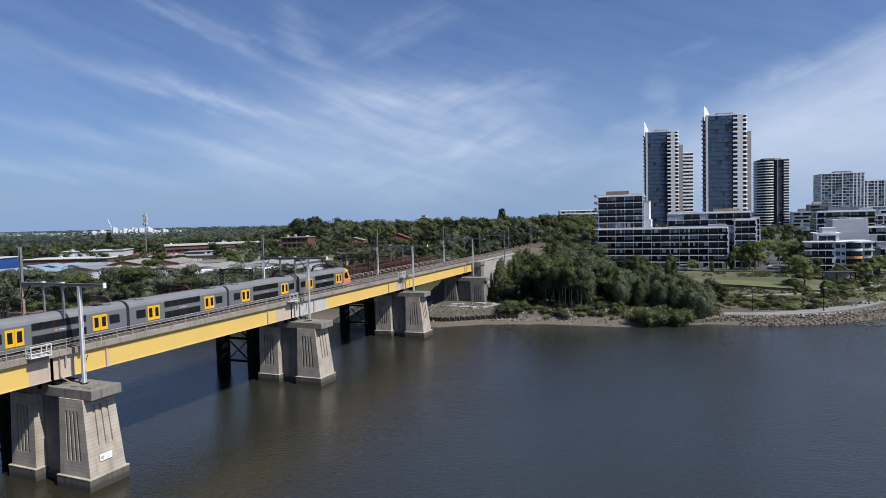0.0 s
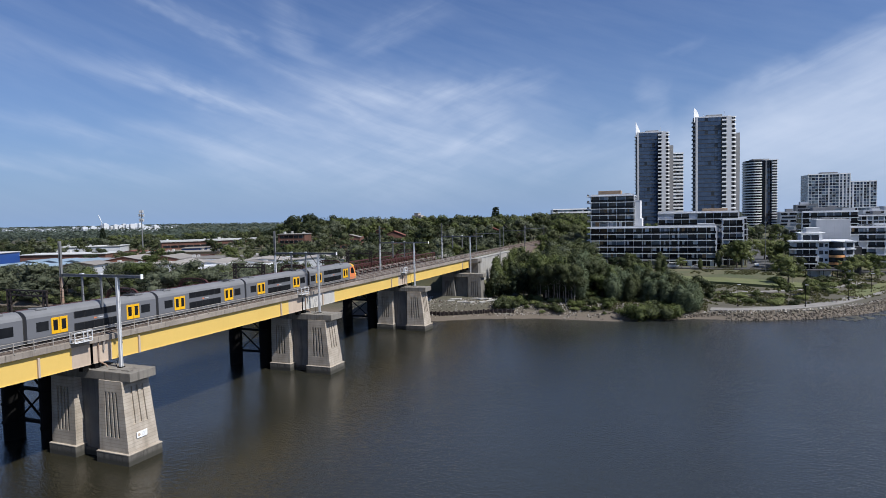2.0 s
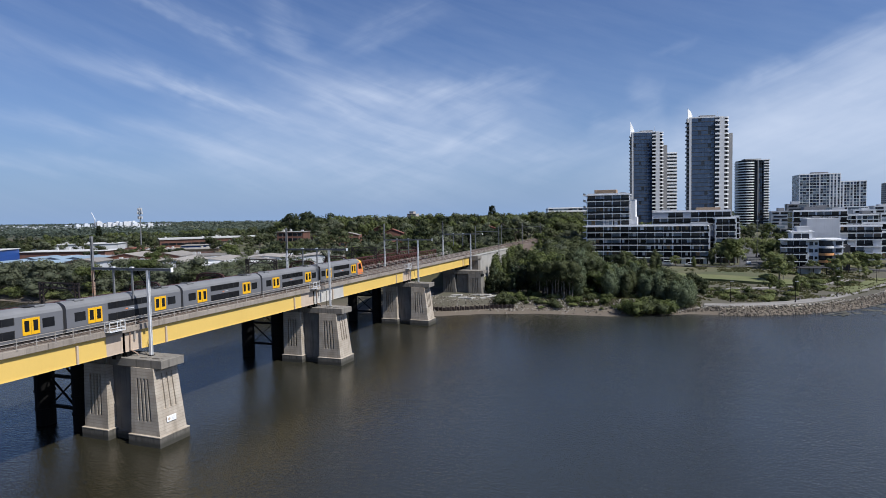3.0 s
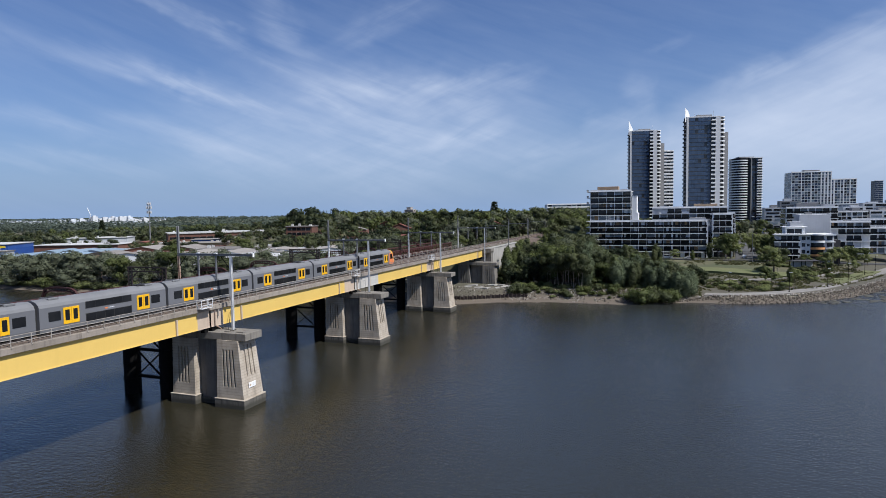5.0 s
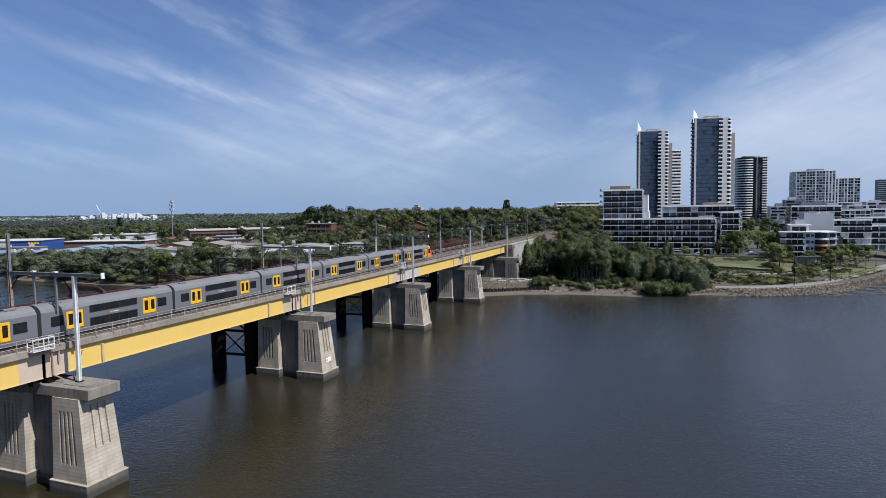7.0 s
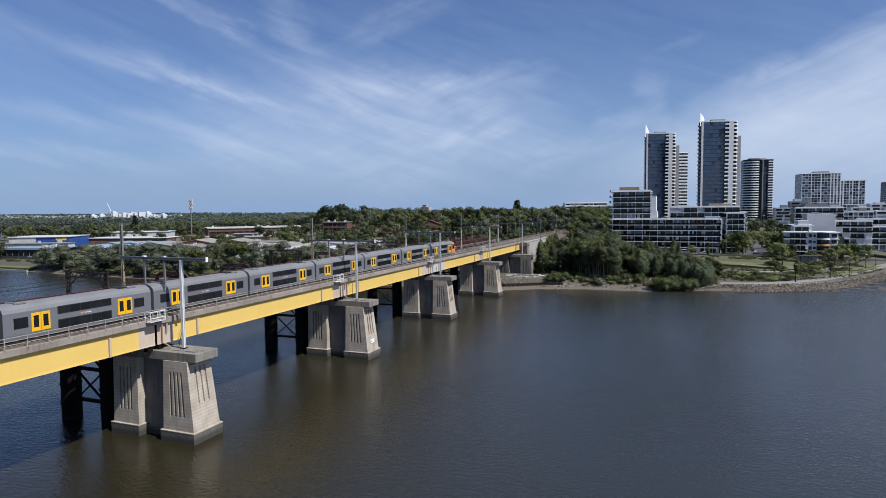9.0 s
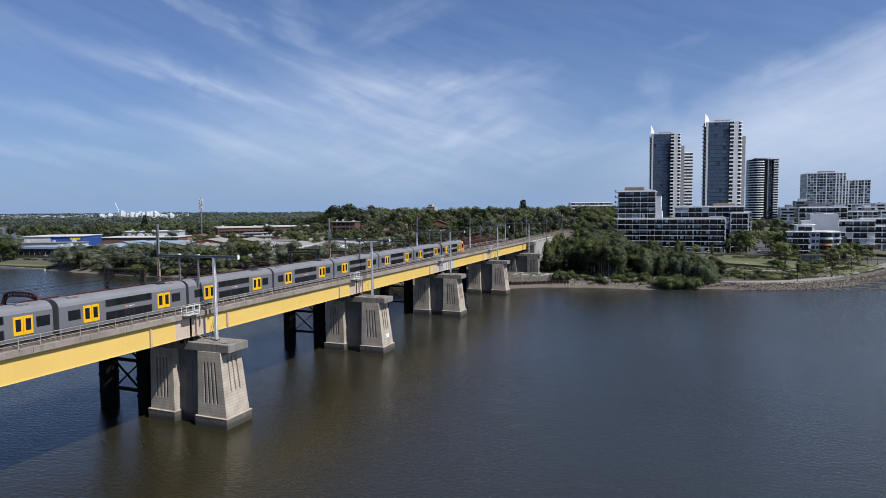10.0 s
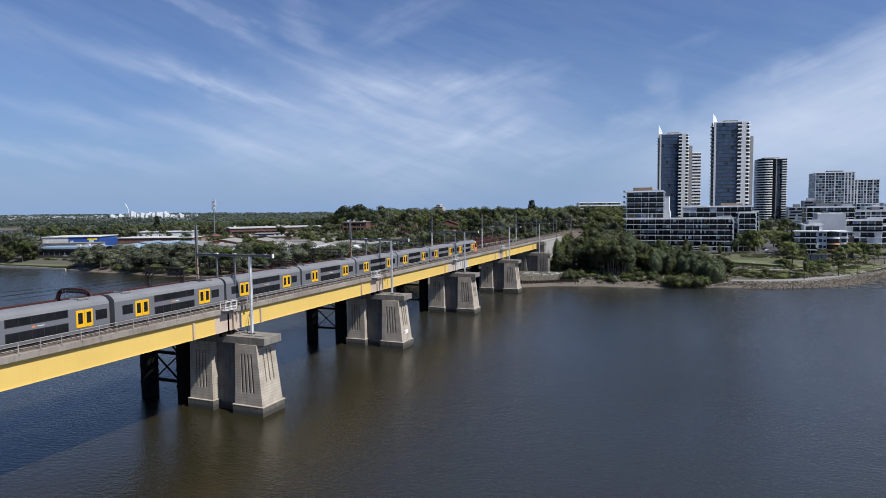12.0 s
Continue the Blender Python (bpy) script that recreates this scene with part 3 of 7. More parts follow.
def height(x, y):
    """The height of the ground over the river's mean level."""
    d = y - lerp_table(SHORE, x)
    if y < -420:
        d = -420 - y
    if d < 0:
        return -min(3.0, 0.1 - d * 0.2)
    right = step(20, 60, x)
    h = 0.9 * step(0, 9, d) + 2.2 * step(4, 15, d) + (1 + 2 * step(-20, 60, x)) * step(30, 110, d)
    bank = step(66, 80, x)
    if bank:
        k = math.sqrt(1 + (lerp_table(SHORE, x + 3) - lerp_table(SHORE, x - 3)) ** 2 / 36)
        h += (2.05 * step(-0.5 * k, 4.4 * k, d) + 4.0 * step(14, 110, d) - h) * bank
    ridge = step(190, 420, y) * step(-420, -240, x) * (1 - step(-10, 60, x))
    h += 13 * ridge
    h += 10 * step(900, 2500, y) * (0.5 + 0.5 * noise.noise((x / 600, y / 600, 3)))
    # the lagoon beyond the industrial estate
    h -= (h + 2) * step(-560, -640, x) * step(330, 390, y) * (1 - step(620, 700, y))
    if d > 14:
        h += 0.35 * noise.noise((x / 18, y / 18, 0)) * step(14, 40, d) * (1 - right * 0.8)
    # railway embankment behind the abutment
    if y > 150:
        e = step(157, 163, y)
        top = 16.45
        side = max(0, abs(x + 11) - 7.2)
        if x > -5.6 and y < 240:
            side += 30 * (1 - step(206, 240, y))
        if h < top:
            h = max(h, h + (top - side / 1.3 - h) * e) if top - side / 1.3 > h else h
    return h


def axis(pieces):
    out = []
    for a, b, s in pieces:
        out += list(np.arange(a, b, s))
    return out + [pieces[-1][1]]


gx = axis(((-4600, -1000, 180), (-1000, -460, 30), (-460, -40, 7), (-40, 170, 2.2), (170, 320, 10), (320, 1000, 40), (1000, 4600, 240)))
gy = axis(((-4000, -600, 340), (-600, -400, 25), (-400, 90, 49), (90, 112, 4), (112, 220, 2.2), (220, 480, 7), (480, 1000, 26), (1000, 5000, 160)))
gv = [(x, y, height(x, y)) for y in gy for x in gx]
nx = len(gx)
gf = [(j * nx + i, j * nx + i + 1, (j + 1) * nx + i + 1, (j + 1) * nx + i) for j in range(len(gy) - 1) for i in range(nx - 1)]
me = bpy.data.meshes.new("ground")
me.from_pydata(gv, [], gf)
me.materials.append(M_GROUND)
me.polygons.foreach_set("use_smooth", [True] * len(me.polygons))
tagged(new("ground", me), "grass, earth and sandy beach rising from the river", "ground", kind="structure")

bm = bmesh.new()
vs = [bm.verts.new(p) for p in ((-4500, -3900, 0), (4500, -3900, 0), (4500, 4900, 0), (-4500, 4900, 0))]
bm.faces.new(vs)
tagged(part("water", bm, M_WATER), "brown rippled tidal river water", "river", kind="structure")


def strip(name, pts, width, m, lift, label, category, thick=0.25):
    """A paved strip of the given width along a polyline, lying on the ground."""
    fine = []
    for k in range(len(pts) - 1):
        p0, p1, p2, p3 = (Vector(pts[min(len(pts) - 1, max(0, k + j))]) for j in (-1, 0, 1, 2))
        n = max(1, int((p2 - p1).length / 2.5))
        for i in range(n):
            t = i / n
            q = 0.5 * (2 * p1 + (p2 - p0) * t + (2 * p0 - 5 * p1 + 4 * p2 - p3) * t * t + (3 * p1 - p0 - 3 * p2 + p3) * t ** 3)
            fine.append(tuple(q))
    fine.append(pts[-1])
    bm = bmesh.new()
    rows = []
    for i, (x, y) in enumerate(fine):
        p, q = fine[max(0, i - 2)], fine[min(len(fine) - 1, i + 2)]
        t = Vector((q[0] - p[0], q[1] - p[1])).normalized()
        nrm = Vector((t.y, -t.x))
        z = height(x, y) + lift
        a, b = Vector((x, y)) + nrm * width / 2, Vector((x, y)) - nrm * width / 2
        rows.append([bm.verts.new((*p2, zz)) for p2, zz in ((a, z), (b, z), (b, z - thick - 0.8), (a, z - thick - 0.8))])
    for r, s in zip(rows, rows[1:]):
        for k in range(4):
            bm.faces.new((r[k], r[(k + 1) % 4], s[(k + 1) % 4], s[k]))
    bm.faces.new(rows[0])
    bm.faces.new(rows[-1][::-1])
    return tagged(part(name, bm, m), label, category, kind="structure")


PATH_LINE = ((75, 146), (82, 145.4), (89.4, 148.4), (98, 153.6), (107, 161.6), (117.8, 176.6), (131.6, 200.6), (148.9, 233.5), (167, 269), (191, 317))
strip("pavement", PATH_LINE, 5.2, M_PATH, 0.2, "grey concrete waterside promenade along the rocks", "promenade")
strip("road", ((-2, 250), (30, 246), (62, 244), (96, 244), (130, 252), (180, 285)), 8, M_ASPHALT, 0.3, "grey asphalt road in front of the apartments", "road")
strip("road", ((99, 247), (104, 300), (114, 400), (128, 520)), 11, M_ASPHALT, 0.31, "asphalt side street between apartment buildings", "road")
strip("pavement", ((72, 176), (96, 186), (120, 205), (131, 222)), 3, M_PATH, 0.3, "narrow concrete path across the park", "path")
strip("trackbed", ((-4.6, 164), (-4.6, 220), (-4.6, 300)), 5.4, M_BALLAST, 0.12, "brown ballast beside the tracks on the embankment", "ballast")
strip("lawn", ((58, 212), (76, 212), (96, 208), (112, 206)), 26, M_LAWN, 0.22, "mown lawn with dry patches in the park", "lawn")
strip("lawn", ((120, 186), (136, 216), (146, 236)), 8, M_LAWN, 0.22, "grass verge behind the promenade", "lawn")
strip("lawn", ((-345, 119), (-300, 118), (-266, 117)), 12, M_LAWN, 0.5, "mown grass bank behind the seawall", "lawn")
strip("seawall", ((-360, 110.5), (-300, 109.6), (-262, 107.6)), 0.8, M_WALL, 1.5, "low concrete seawall at the water's edge", "seawall", 1.5)


def rock(bm, c, r, rng):
    vs = bmesh.ops.create_icosphere(bm, subdivisions=1, radius=1)["verts"]
    s = Vector((rng.uniform(0.7, 1.3), rng.uniform(0.7, 1.2), rng.uniform(0.5, 0.85))) * r
    turn = Euler((rng.random() * 3, rng.random() * 3, rng.random() * 3)).to_matrix()
    for v in vs:
        p = v.co * rng.uniform(0.75, 1.15)
        p = turn @ p
        v.co = Vector(c) + Vector((p.x * s.x, p.y * s.y, p.z * s.z))


def rock_mesh(name, rng):
    bm = bmesh.new()
    rock(bm, (0, 0, 0), 1, rng)
    return mesh_of(name, bm, M_ROCK)


rng = random.Random(5)
wall = thing("rock_revetment", "rough brown boulders piled along the river edge", "rock revetment", (95, 140, 0))
kinds = [rock_mesh("boulder", rng) for _ in range(6)]
pale = []
for q in kinds[:3]:
    q = q.copy()
    q.materials.clear()
    q.materials.append(M_PALEROCK)
    pale.append(q)
spots = []
rest_v, rest_f, rest_m = [], [], []
x = -24.0
while x < 170:
    d0, d1 = (4, 25) if x < 8 else (1.5, 14.5) if x < 66 else (2.0, 4.8) if x < 79 else (0.2, 4.4)
    ys = lerp_table(SHORE, x)
    slope = (lerp_table(SHORE, x + 1) - lerp_table(SHORE, x - 1)) / 2
    k = math.sqrt(1 + slope * slope)
    d = d0
    while d < d1:
        yy = ys + d * k + rng.uniform(-0.4, 0.4)
        spots.append((x + rng.uniform(-0.5, 0.5), yy, d))
        d += rng.uniform(0.46, 0.72)
    x += rng.uniform(0.46, 0.68) / k
rng.shuffle(spots)
n_part = 0
for (px, py, d) in spots:
    r = rng.uniform(0.26, 0.52)
    if px < 66 and rng.random() < (0.9 if d < 4 else 0.68 if px < 8 else 0.2 if d > 10 else 0.16):
        continue
    if px < 66 and d < 10 and noise.noise((px / 4, py / 3, 2)) < (0.0 if d < 5 else -0.3):
        continue
    if px < 8:
        r *= 0.7
    if 8 <= px < 66 and d < 11:
        r *= 0.85
    z = max(-0.1, height(px, py)) + r * 0.15
    if n_part < 300 and 78 < px < 118:
        ob = new("boulder", rng.choice(pale if d > 3.5 and rng.random() < 0.7 else kinds))
        ob.parent = wall
        ob.matrix_basis = Matrix.LocRotScale((px - 95, py - 140, z), Euler((rng.random() * 6, rng.random() * 6, rng.random() * 6)), (r * rng.uniform(0.8, 1.3), r, r * 0.75))
        n_part += 1
    else:
        at = Vector((px - 95, py - 140, z))
        e = Euler((rng.random() * 6, rng.random() * 6, rng.random() * 6)).to_matrix()
        base = [(0, 0, 1), (0.9, 0, 0.2), (0.2, 0.95, 0.1), (-0.85, 0.15, 0.25), (-0.1, -0.9, 0.15), (0.1, 0.05, -0.9)]
        k = len(rest_v)
        rest_m += [1 if rng.random() < (0.7 if d > 3.5 and px > 66 else (0.65 if noise.noise((px / 6, py / 6, 9)) > -0.1 else 0.12) if px < 66 else 0.04) else 0] * 8
        rest_v += [tuple(at + e @ (Vector(b) * r * rng.uniform(0.8, 1.2))) for b in base]
        rest_f += [tuple(k + i for i in f) for f in ((0, 1, 2), (0, 2, 3), (0, 3, 4), (0, 4, 1), (5, 2, 1), (5, 3, 2), (5, 4, 3), (5, 1, 4))]
me = bpy.data.meshes.new("rubble")
me.from_pydata(rest_v, [], rest_f)
me.materials.append(M_ROCK)
me.materials.append(M_PALEROCK)
me.polygons.foreach_set("material_index", rest_m)
tagged(part("rubble", me, None, wall), kind="stuff")

def tidal_rocks():
    """Low weedy rocks and mud that the tide leaves bare off the promenade."""
    r = random.Random(17)
    weedy = []
    for q in kinds[:4]:
        q = q.copy()
        q.materials.clear()
        q.materials.append(M_WEED)
        weedy.append(q)
    t = thing("tidal_rocks", "low dark weedy rocks bared by the tide", "rocks", (122, 154, 0))
    for px, py, n in ((112, 148.5, 9), (118, 152.5, 12), (124, 158, 9), (131, 167, 16), (130, 157, 8), (138, 178, 16)):
        for _ in range(n):
            ob = new("rock", r.choice(weedy))
            ob.parent = t
            k = r.uniform(0.4, 1.5)
            ob.matrix_basis = Matrix.LocRotScale((px - 122 + r.gauss(0, 2.6), py - 154 + r.gauss(0, 1.6), 0.02), Euler((0, 0, r.random() * 6)), (k * 1.5, k, r.uniform(0.16, 0.34)))


tidal_rocks()

# broken concrete slabs and a timber wall on the bank under the bridge
rng = random.Random(11)
for i in range(16):
    px, py = rng.uniform(-22, 12), rng.uniform(132, 146)
    w, l = rng.uniform(1.5, 4.5), rng.uniform(1.2, 3)
    s = thing("concrete_slab", "broken pale concrete slab lying on the bank", "concrete slab", (px, py, height(px, py) + 0.12), "slabs under the bridge", rng.uniform(-40, 40))
    bm = cube(-w / 2, w / 2, -l / 2, l / 2, -0.3, 0.22, 0.05)
    for v in bm.verts:
        v.co.z += 0.10 * v.co.x * rng.uniform(0.4, 1.0)
    part("slab", bm, M_WALL, s)
tw = thing("timber_wall", "old dark timber retaining wall above the beach", "retaining wall", (2, 127, 0.4))
for i in range(26):
    xx = -20 + i * 1.35
    part("pile", cube(xx, xx + 0.45, (lerp_table(SHORE, xx + 2) - 127) + 6.0, (lerp_table(SHORE, xx + 2) - 127) + 6.5, -0.6, 1.75 + 0.2 * rng.random(), 0.04), M_GANTRY, tw)
    part("board", cube(xx + 0.02, xx + 1.33, (lerp_table(SHORE, xx + 2) - 127) + 6.45, (lerp_table(SHORE, xx + 2) - 127) + 6.6, -0.5, 1.5 + 0.15 * rng.random(), 0.02), M_GANTRY, tw)
# ---- the railway bridge ----
SPAN = 48.9
PIERS = (-2, -1, 0, 1, 2)
bridge = thing("rail_bridge", "steel plate girder railway bridge with yellow girders and concrete deck", "bridge", (-11, 25, 13))
B0 = Vector((-11, 25, 13))


def bpart(name, x0, x1, y0, y1, z0, z1, m, bevel=0.0, label="", parent=None):
    return part(name, cube(x0 - B0.x, x1 - B0.x, y0 - B0.y, y1 - B0.y, z0 - B0.z, z1 - B0.z, bevel), m, parent or bridge, label)


def girder(x_face, inward, y0, y1, m, z0=13.0, z1=15.86):
    """One plate girder panel: web with flanges, its outer face at x_face."""
    bm = bmesh.new()
    xs = sorted((x_face, x_face + inward * 0.06))
    bx(bm, xs[0] - B0.x, xs[1] - B0.x, y0 - B0.y, y1 - B0.y, z0 + 0.07 - B0.z, z1 - B0.z)
    bx(bm, x_face - 0.2 - B0.x, x_face + 0.1 - B0.x, y0 - B0.y, y1 - B0.y, z0 - B0.z, z0 + 0.07 - B0.z)
    return part("girder", bm, m, bridge)


joint = [SPAN * k + 0.9 for k in (-3, -2, -1, 0, 1, 2)] + [155.6]
for j, (a, b) in enumerate(zip(joint, joint[1:])):
    a, b = a + 0.2, b - 0.2
    last, first_grey = j == len(joint) - 2, abs(a - SPAN - 1.1) < 0.5
    cut0 = 12.4 if first_grey else 2.9
    cut1 = 0.0 if last else (4.6 if abs(b - SPAN - 0.7) < 0.5 else 2.7)
    girder(-7.0, -1, a, a + cut0, M_GREYPRIMER if first_grey else M_PRIMER)
    girder(-7.0, -1, a + cut0, b - cut1, M_YELLOW)
    if cut1:
        girder(-7.0, -1, b - cut1, b, M_PRIMER)
    girder(-14.7, 1, a, b, M_YELLOW)
    for y in (a + 7.4, b - 7.2):
        bpart("stiffener", -7.0, -6.72, y - 0.14, y + 0.14, 13.0, 15.5, M_PRIMER, 0.02)
    # bearing pads, hanging drain pipes and a cross bracing at the joint
    for x in (-7.5, -14.4):
        bpart("bearing", x - 0.4, x + 0.4, a + 0.3, a + 1.1, 12.25, 13.0, M_IRON)
        bpart("bearing", x - 0.4, x + 0.4, b - 1.1, b - 0.3, 12.25, 13.0, M_IRON)
    bpart("end_frame", -14.6, -7.2, a + 0.1, a + 0.3, 13.1, 15.8, M_IRON)
    bm = bmesh.new()
    for p, q in (((-6.8, a + 0.7, 16.0), (-6.8, a + 0.7, 13.2)), ((-6.8, a + 0.7, 13.2), (-6.3, a + 1.4, 12.6)), ((-6.3, a + 1.4, 12.6), (-6.2, a + 1.5, 12.25))):
        tube(bm, Vector(p) - B0, Vector(q) - B0, 0.09, 6)
    part("drain_pipe", bm, M_RUST, bridge)
    bm = bmesh.new()
    tube(bm, Vector((-6.75, a + 1.5, 16.0)) - B0, Vector((-6.75, a + 1.5, 14.6)) - B0, 0.12, 6)
    part("drain_pipe", bm, M_RAILING, bridge)
    bm = bmesh.new()
    tube(bm, Vector((-6.6, a + 4.4, 15.3)) - B0, Vector((-5.4, a + 2.2, 12.3)) - B0, 0.045, 5)
    part("stay", bm, M_IRON, bridge)
# deck, edge beams and ballast
y = -145.0
while y < 158:
    e = min(y + SPAN / 4, 158)
    bpart("edge_beam", -7.4, -6.55, y, e - 0.03, 15.9, 16.68, M_EDGE, 0.03)
    bpart("edge_beam", -15.65, -14.7, y, e - 0.03, 15.9, 16.68, M_EDGE, 0.03)
    y = e
bpart("deck_slab", -14.72, -7.38, -145, 158, 15.86, 16.3, M_CAP)
bpart("ballast_bed", -14.68, -7.42, -145, 330, 16.3, 16.78, M_BALLAST)
TRACKS = (-9.1, -12.95)
for tx in TRACKS:
    tr = thing("railway_track", "rusty steel rails on sleepers in ballast", "railway track", (tx, 0, 16.78), "tracks on the bridge")
    for s in (-1, 1):
        bm = bmesh.new()
        c = s * 0.75
        bx(bm, c - 0.07, c + 0.07, -145, 330, 0.1, 0.13)
        bx(bm, c - 0.015, c + 0.015, -145, 330, 0.13, 0.24)
        bx(bm, c - 0.035, c + 0.035, -145, 330, 0.24, 0.29)
        part("rail", bm, M_RAIL, tr)
    bm = bmesh.new()
    y = -145.0
    while y < 330:
        bx(bm, -1.25, 1.25, y, y + 0.24, -0.05, 0.1)
        y += 0.65
    tagged(part("sleeper_bed", bm, M_SLEEPER, tr), kind="stuff")
# railings on both edges
bm = bmesh.new()
bx(bm, -0.035, 0.035, -0.045, 0.045, 0.0, 1.27)
bx(bm, -0.09, 0.09, -0.09, 0.09, -0.25, 0.0)
post_mesh = mesh_of("railing_post", bm, M_RAILING)
y = -110.0
while y < 158:
    for x in (-6.64, -15.55):
        part("railing_post", post_mesh, None, bridge, loc=Vector((x, y, 16.68)) - B0)
    y += 2.45
for x in (-6.64, -15.55):
    for a, b in zip(joint, joint[1:]):
        for z in (17.95, 17.58, 17.2):
            bm = bmesh.new()
            tube(bm, Vector((x, max(a, -112), z)) - B0, Vector((x, b - 0.1, z)) - B0, 0.05 if z > 17.9 else 0.038, 6)
            part("railing_rail", bm, M_RAILING, bridge)


def maintenance_cage(y):
    """A small white railed refuge that hangs outside the railing."""
    c = thing("refuge_cage", "small white steel railed refuge platform beside the railing", "platform", (-6.2, y, 16.55), "refuges along the bridge")
    part("floor_plate", cube(-0.45, 0.55, -1.3, 1.3, -0.05, 0.03, 0.01), M_GALV, c)
    for px, py in ((0.5, -1.25), (0.5, 0.0), (0.5, 1.25), (-0.42, -1.25), (-0.42, 1.25)):
        part("post", cube(px - 0.05, px + 0.05, py - 0.05, py + 0.05, 0.0, 1.4, 0.01), M_GALV, c)
    for z in (0.5, 1.36):
        bm = bmesh.new()
        strut(bm, (0.5, -1.25, z), (0.5, 1.25, z), 0.09, 0.09)
        strut(bm, (-0.42, -1.25, z), (0.5, -1.25, z), 0.09, 0.09)
        strut(bm, (-0.42, 1.25, z), (0.5, 1.25, z), 0.09, 0.09)
        part("rail", bm, M_GALV, c)
    part("bracket", cube(-0.9, 0.4, -0.1, 0.1, -0.2, -0.05), M_IRON, c)


for k in PIERS:
    maintenance_cage(SPAN * k + (-1.15 if k == 0 else 0.1))


# ---- piers ----
def pillar(w, d, z0, z1, bat_left, bat_right, bat_front, flutes, side_flutes):
    """A battered concrete pillar with recessed flutes in its front face and shallow panels in its right face."""
    bm = bmesh.new()

    def marks(n, length):
        if not n:
            return [0.0, length]
        gap = length * 0.50 / (2 * n - 1)
        edge = (length - gap * (2 * n - 1)) / 2
        return [0.0] + [edge + gap * i for i in range(2 * n)] + [length]
    xs, ys = marks(flutes, w), marks(side_flutes, d)
    zs = [z0, z0 + 2.0, z0 + 3.6, z1 - 1.5, z1 - 0.9, z1]
    front = [[bm.verts.new((x, 0, z)) for x in xs] for z in zs]
    right = [[front[r][-1]] + [bm.verts.new((w, y, z)) for y in ys[1:]] for r, z in enumerate(zs)]
    left = [bm.verts.new((0, d, z)) for z in zs]
    cut_f, cut_r = {}, {}
    for r in range(len(zs) - 1):
        for c in range(len(xs) - 1):
            f = bm.faces.new((front[r][c], front[r][c + 1], front[r + 1][c + 1], front[r + 1][c]))
            if flutes and c % 2 == 1 and 1 <= r <= 2:
                cut_f.setdefault(c, []).append(f)
        for c in range(len(ys) - 1):
            f = bm.faces.new((right[r][c], right[r][c + 1], right[r + 1][c + 1], right[r + 1][c]))
            if side_flutes and c % 2 == 1 and 2 <= r <= 3:
                cut_r.setdefault(c, []).append(f)
        bm.faces.new((left[r], front[r][0], front[r + 1][0], left[r + 1]))
        bm.faces.new((right[r][-1], left[r], left[r + 1], right[r + 1][-1]))
    for r, flip in ((0, 1), (len(zs) - 1, -1)):
        bm.faces.new(([left[r]] + right[r][:0:-1] + front[r][::-1])[::flip])
    for cuts, move in ((cut_f, Vector((0, 0.36, 0))), (cut_r, Vector((-0.24, 0, 0)))):
        for fs in cuts.values():
            made = bmesh.ops.extrude_face_region(bm, geom=fs)["geom"]
            bmesh.ops.delete(bm, geom=fs, context="FACES_ONLY")
            for v in made:
                if isinstance(v, bmesh.types.BMVert):
                    v.co += move
    for v in bm.verts:
        t = (v.co.z - z0) / (z1 - z0)
        u, q = v.co.x / w, v.co.y / d
        v.co.x += t * (bat_left * (1 - u) - bat_right * u)
        v.co.y += t * (bat_front * (1 - q) - bat_front * q)
    return bm


def pier(base=0.0):
    p = thing("bridge_pier", "tall weathered concrete bridge pier with fluted battered pillars", "bridge pier", (-7.5, 0, 0), "piers in the river")
    X = 7.5
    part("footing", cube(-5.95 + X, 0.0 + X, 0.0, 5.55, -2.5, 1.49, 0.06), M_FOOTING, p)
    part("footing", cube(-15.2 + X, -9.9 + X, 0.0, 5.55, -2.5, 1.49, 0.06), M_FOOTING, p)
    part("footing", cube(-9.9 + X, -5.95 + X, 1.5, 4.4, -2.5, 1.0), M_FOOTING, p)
    right = part("pillar", pillar(5.35, 4.95, 1.49, 11.05, 0.05, 1.15, 0.3, 4, 3), M_PIER, p, loc=(-5.65 + X, 0.3, 0))
    left = part("pillar", pillar(4.75, 4.95, 1.49, 11.05, 0.0, 0.3, 0.3, 4, 0), M_PIER, p, loc=(-14.9 + X, 0.3, 0))
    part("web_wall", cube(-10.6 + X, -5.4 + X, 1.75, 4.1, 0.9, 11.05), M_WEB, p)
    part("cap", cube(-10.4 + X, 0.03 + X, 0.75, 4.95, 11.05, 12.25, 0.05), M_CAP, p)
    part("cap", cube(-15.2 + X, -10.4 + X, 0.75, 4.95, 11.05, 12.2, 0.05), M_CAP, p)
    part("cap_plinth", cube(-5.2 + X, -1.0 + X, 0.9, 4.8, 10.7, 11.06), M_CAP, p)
    for x0, x1 in ((-5.97, 0.02), (-15.22, -9.88)):
        part("footing_ledge", cube(x0 + X, x1 + X, -0.02, 5.57, 1.4, 1.56, 0.03), M_PIER, p, "pale worn ledge")
    for x in (-4.9, -2.6):
        part("cap_block", cube(x + X, x + 1.5 + X, 1.6, 2.3, 12.25, 12.36, 0.02), M_CAP, p)
    return p


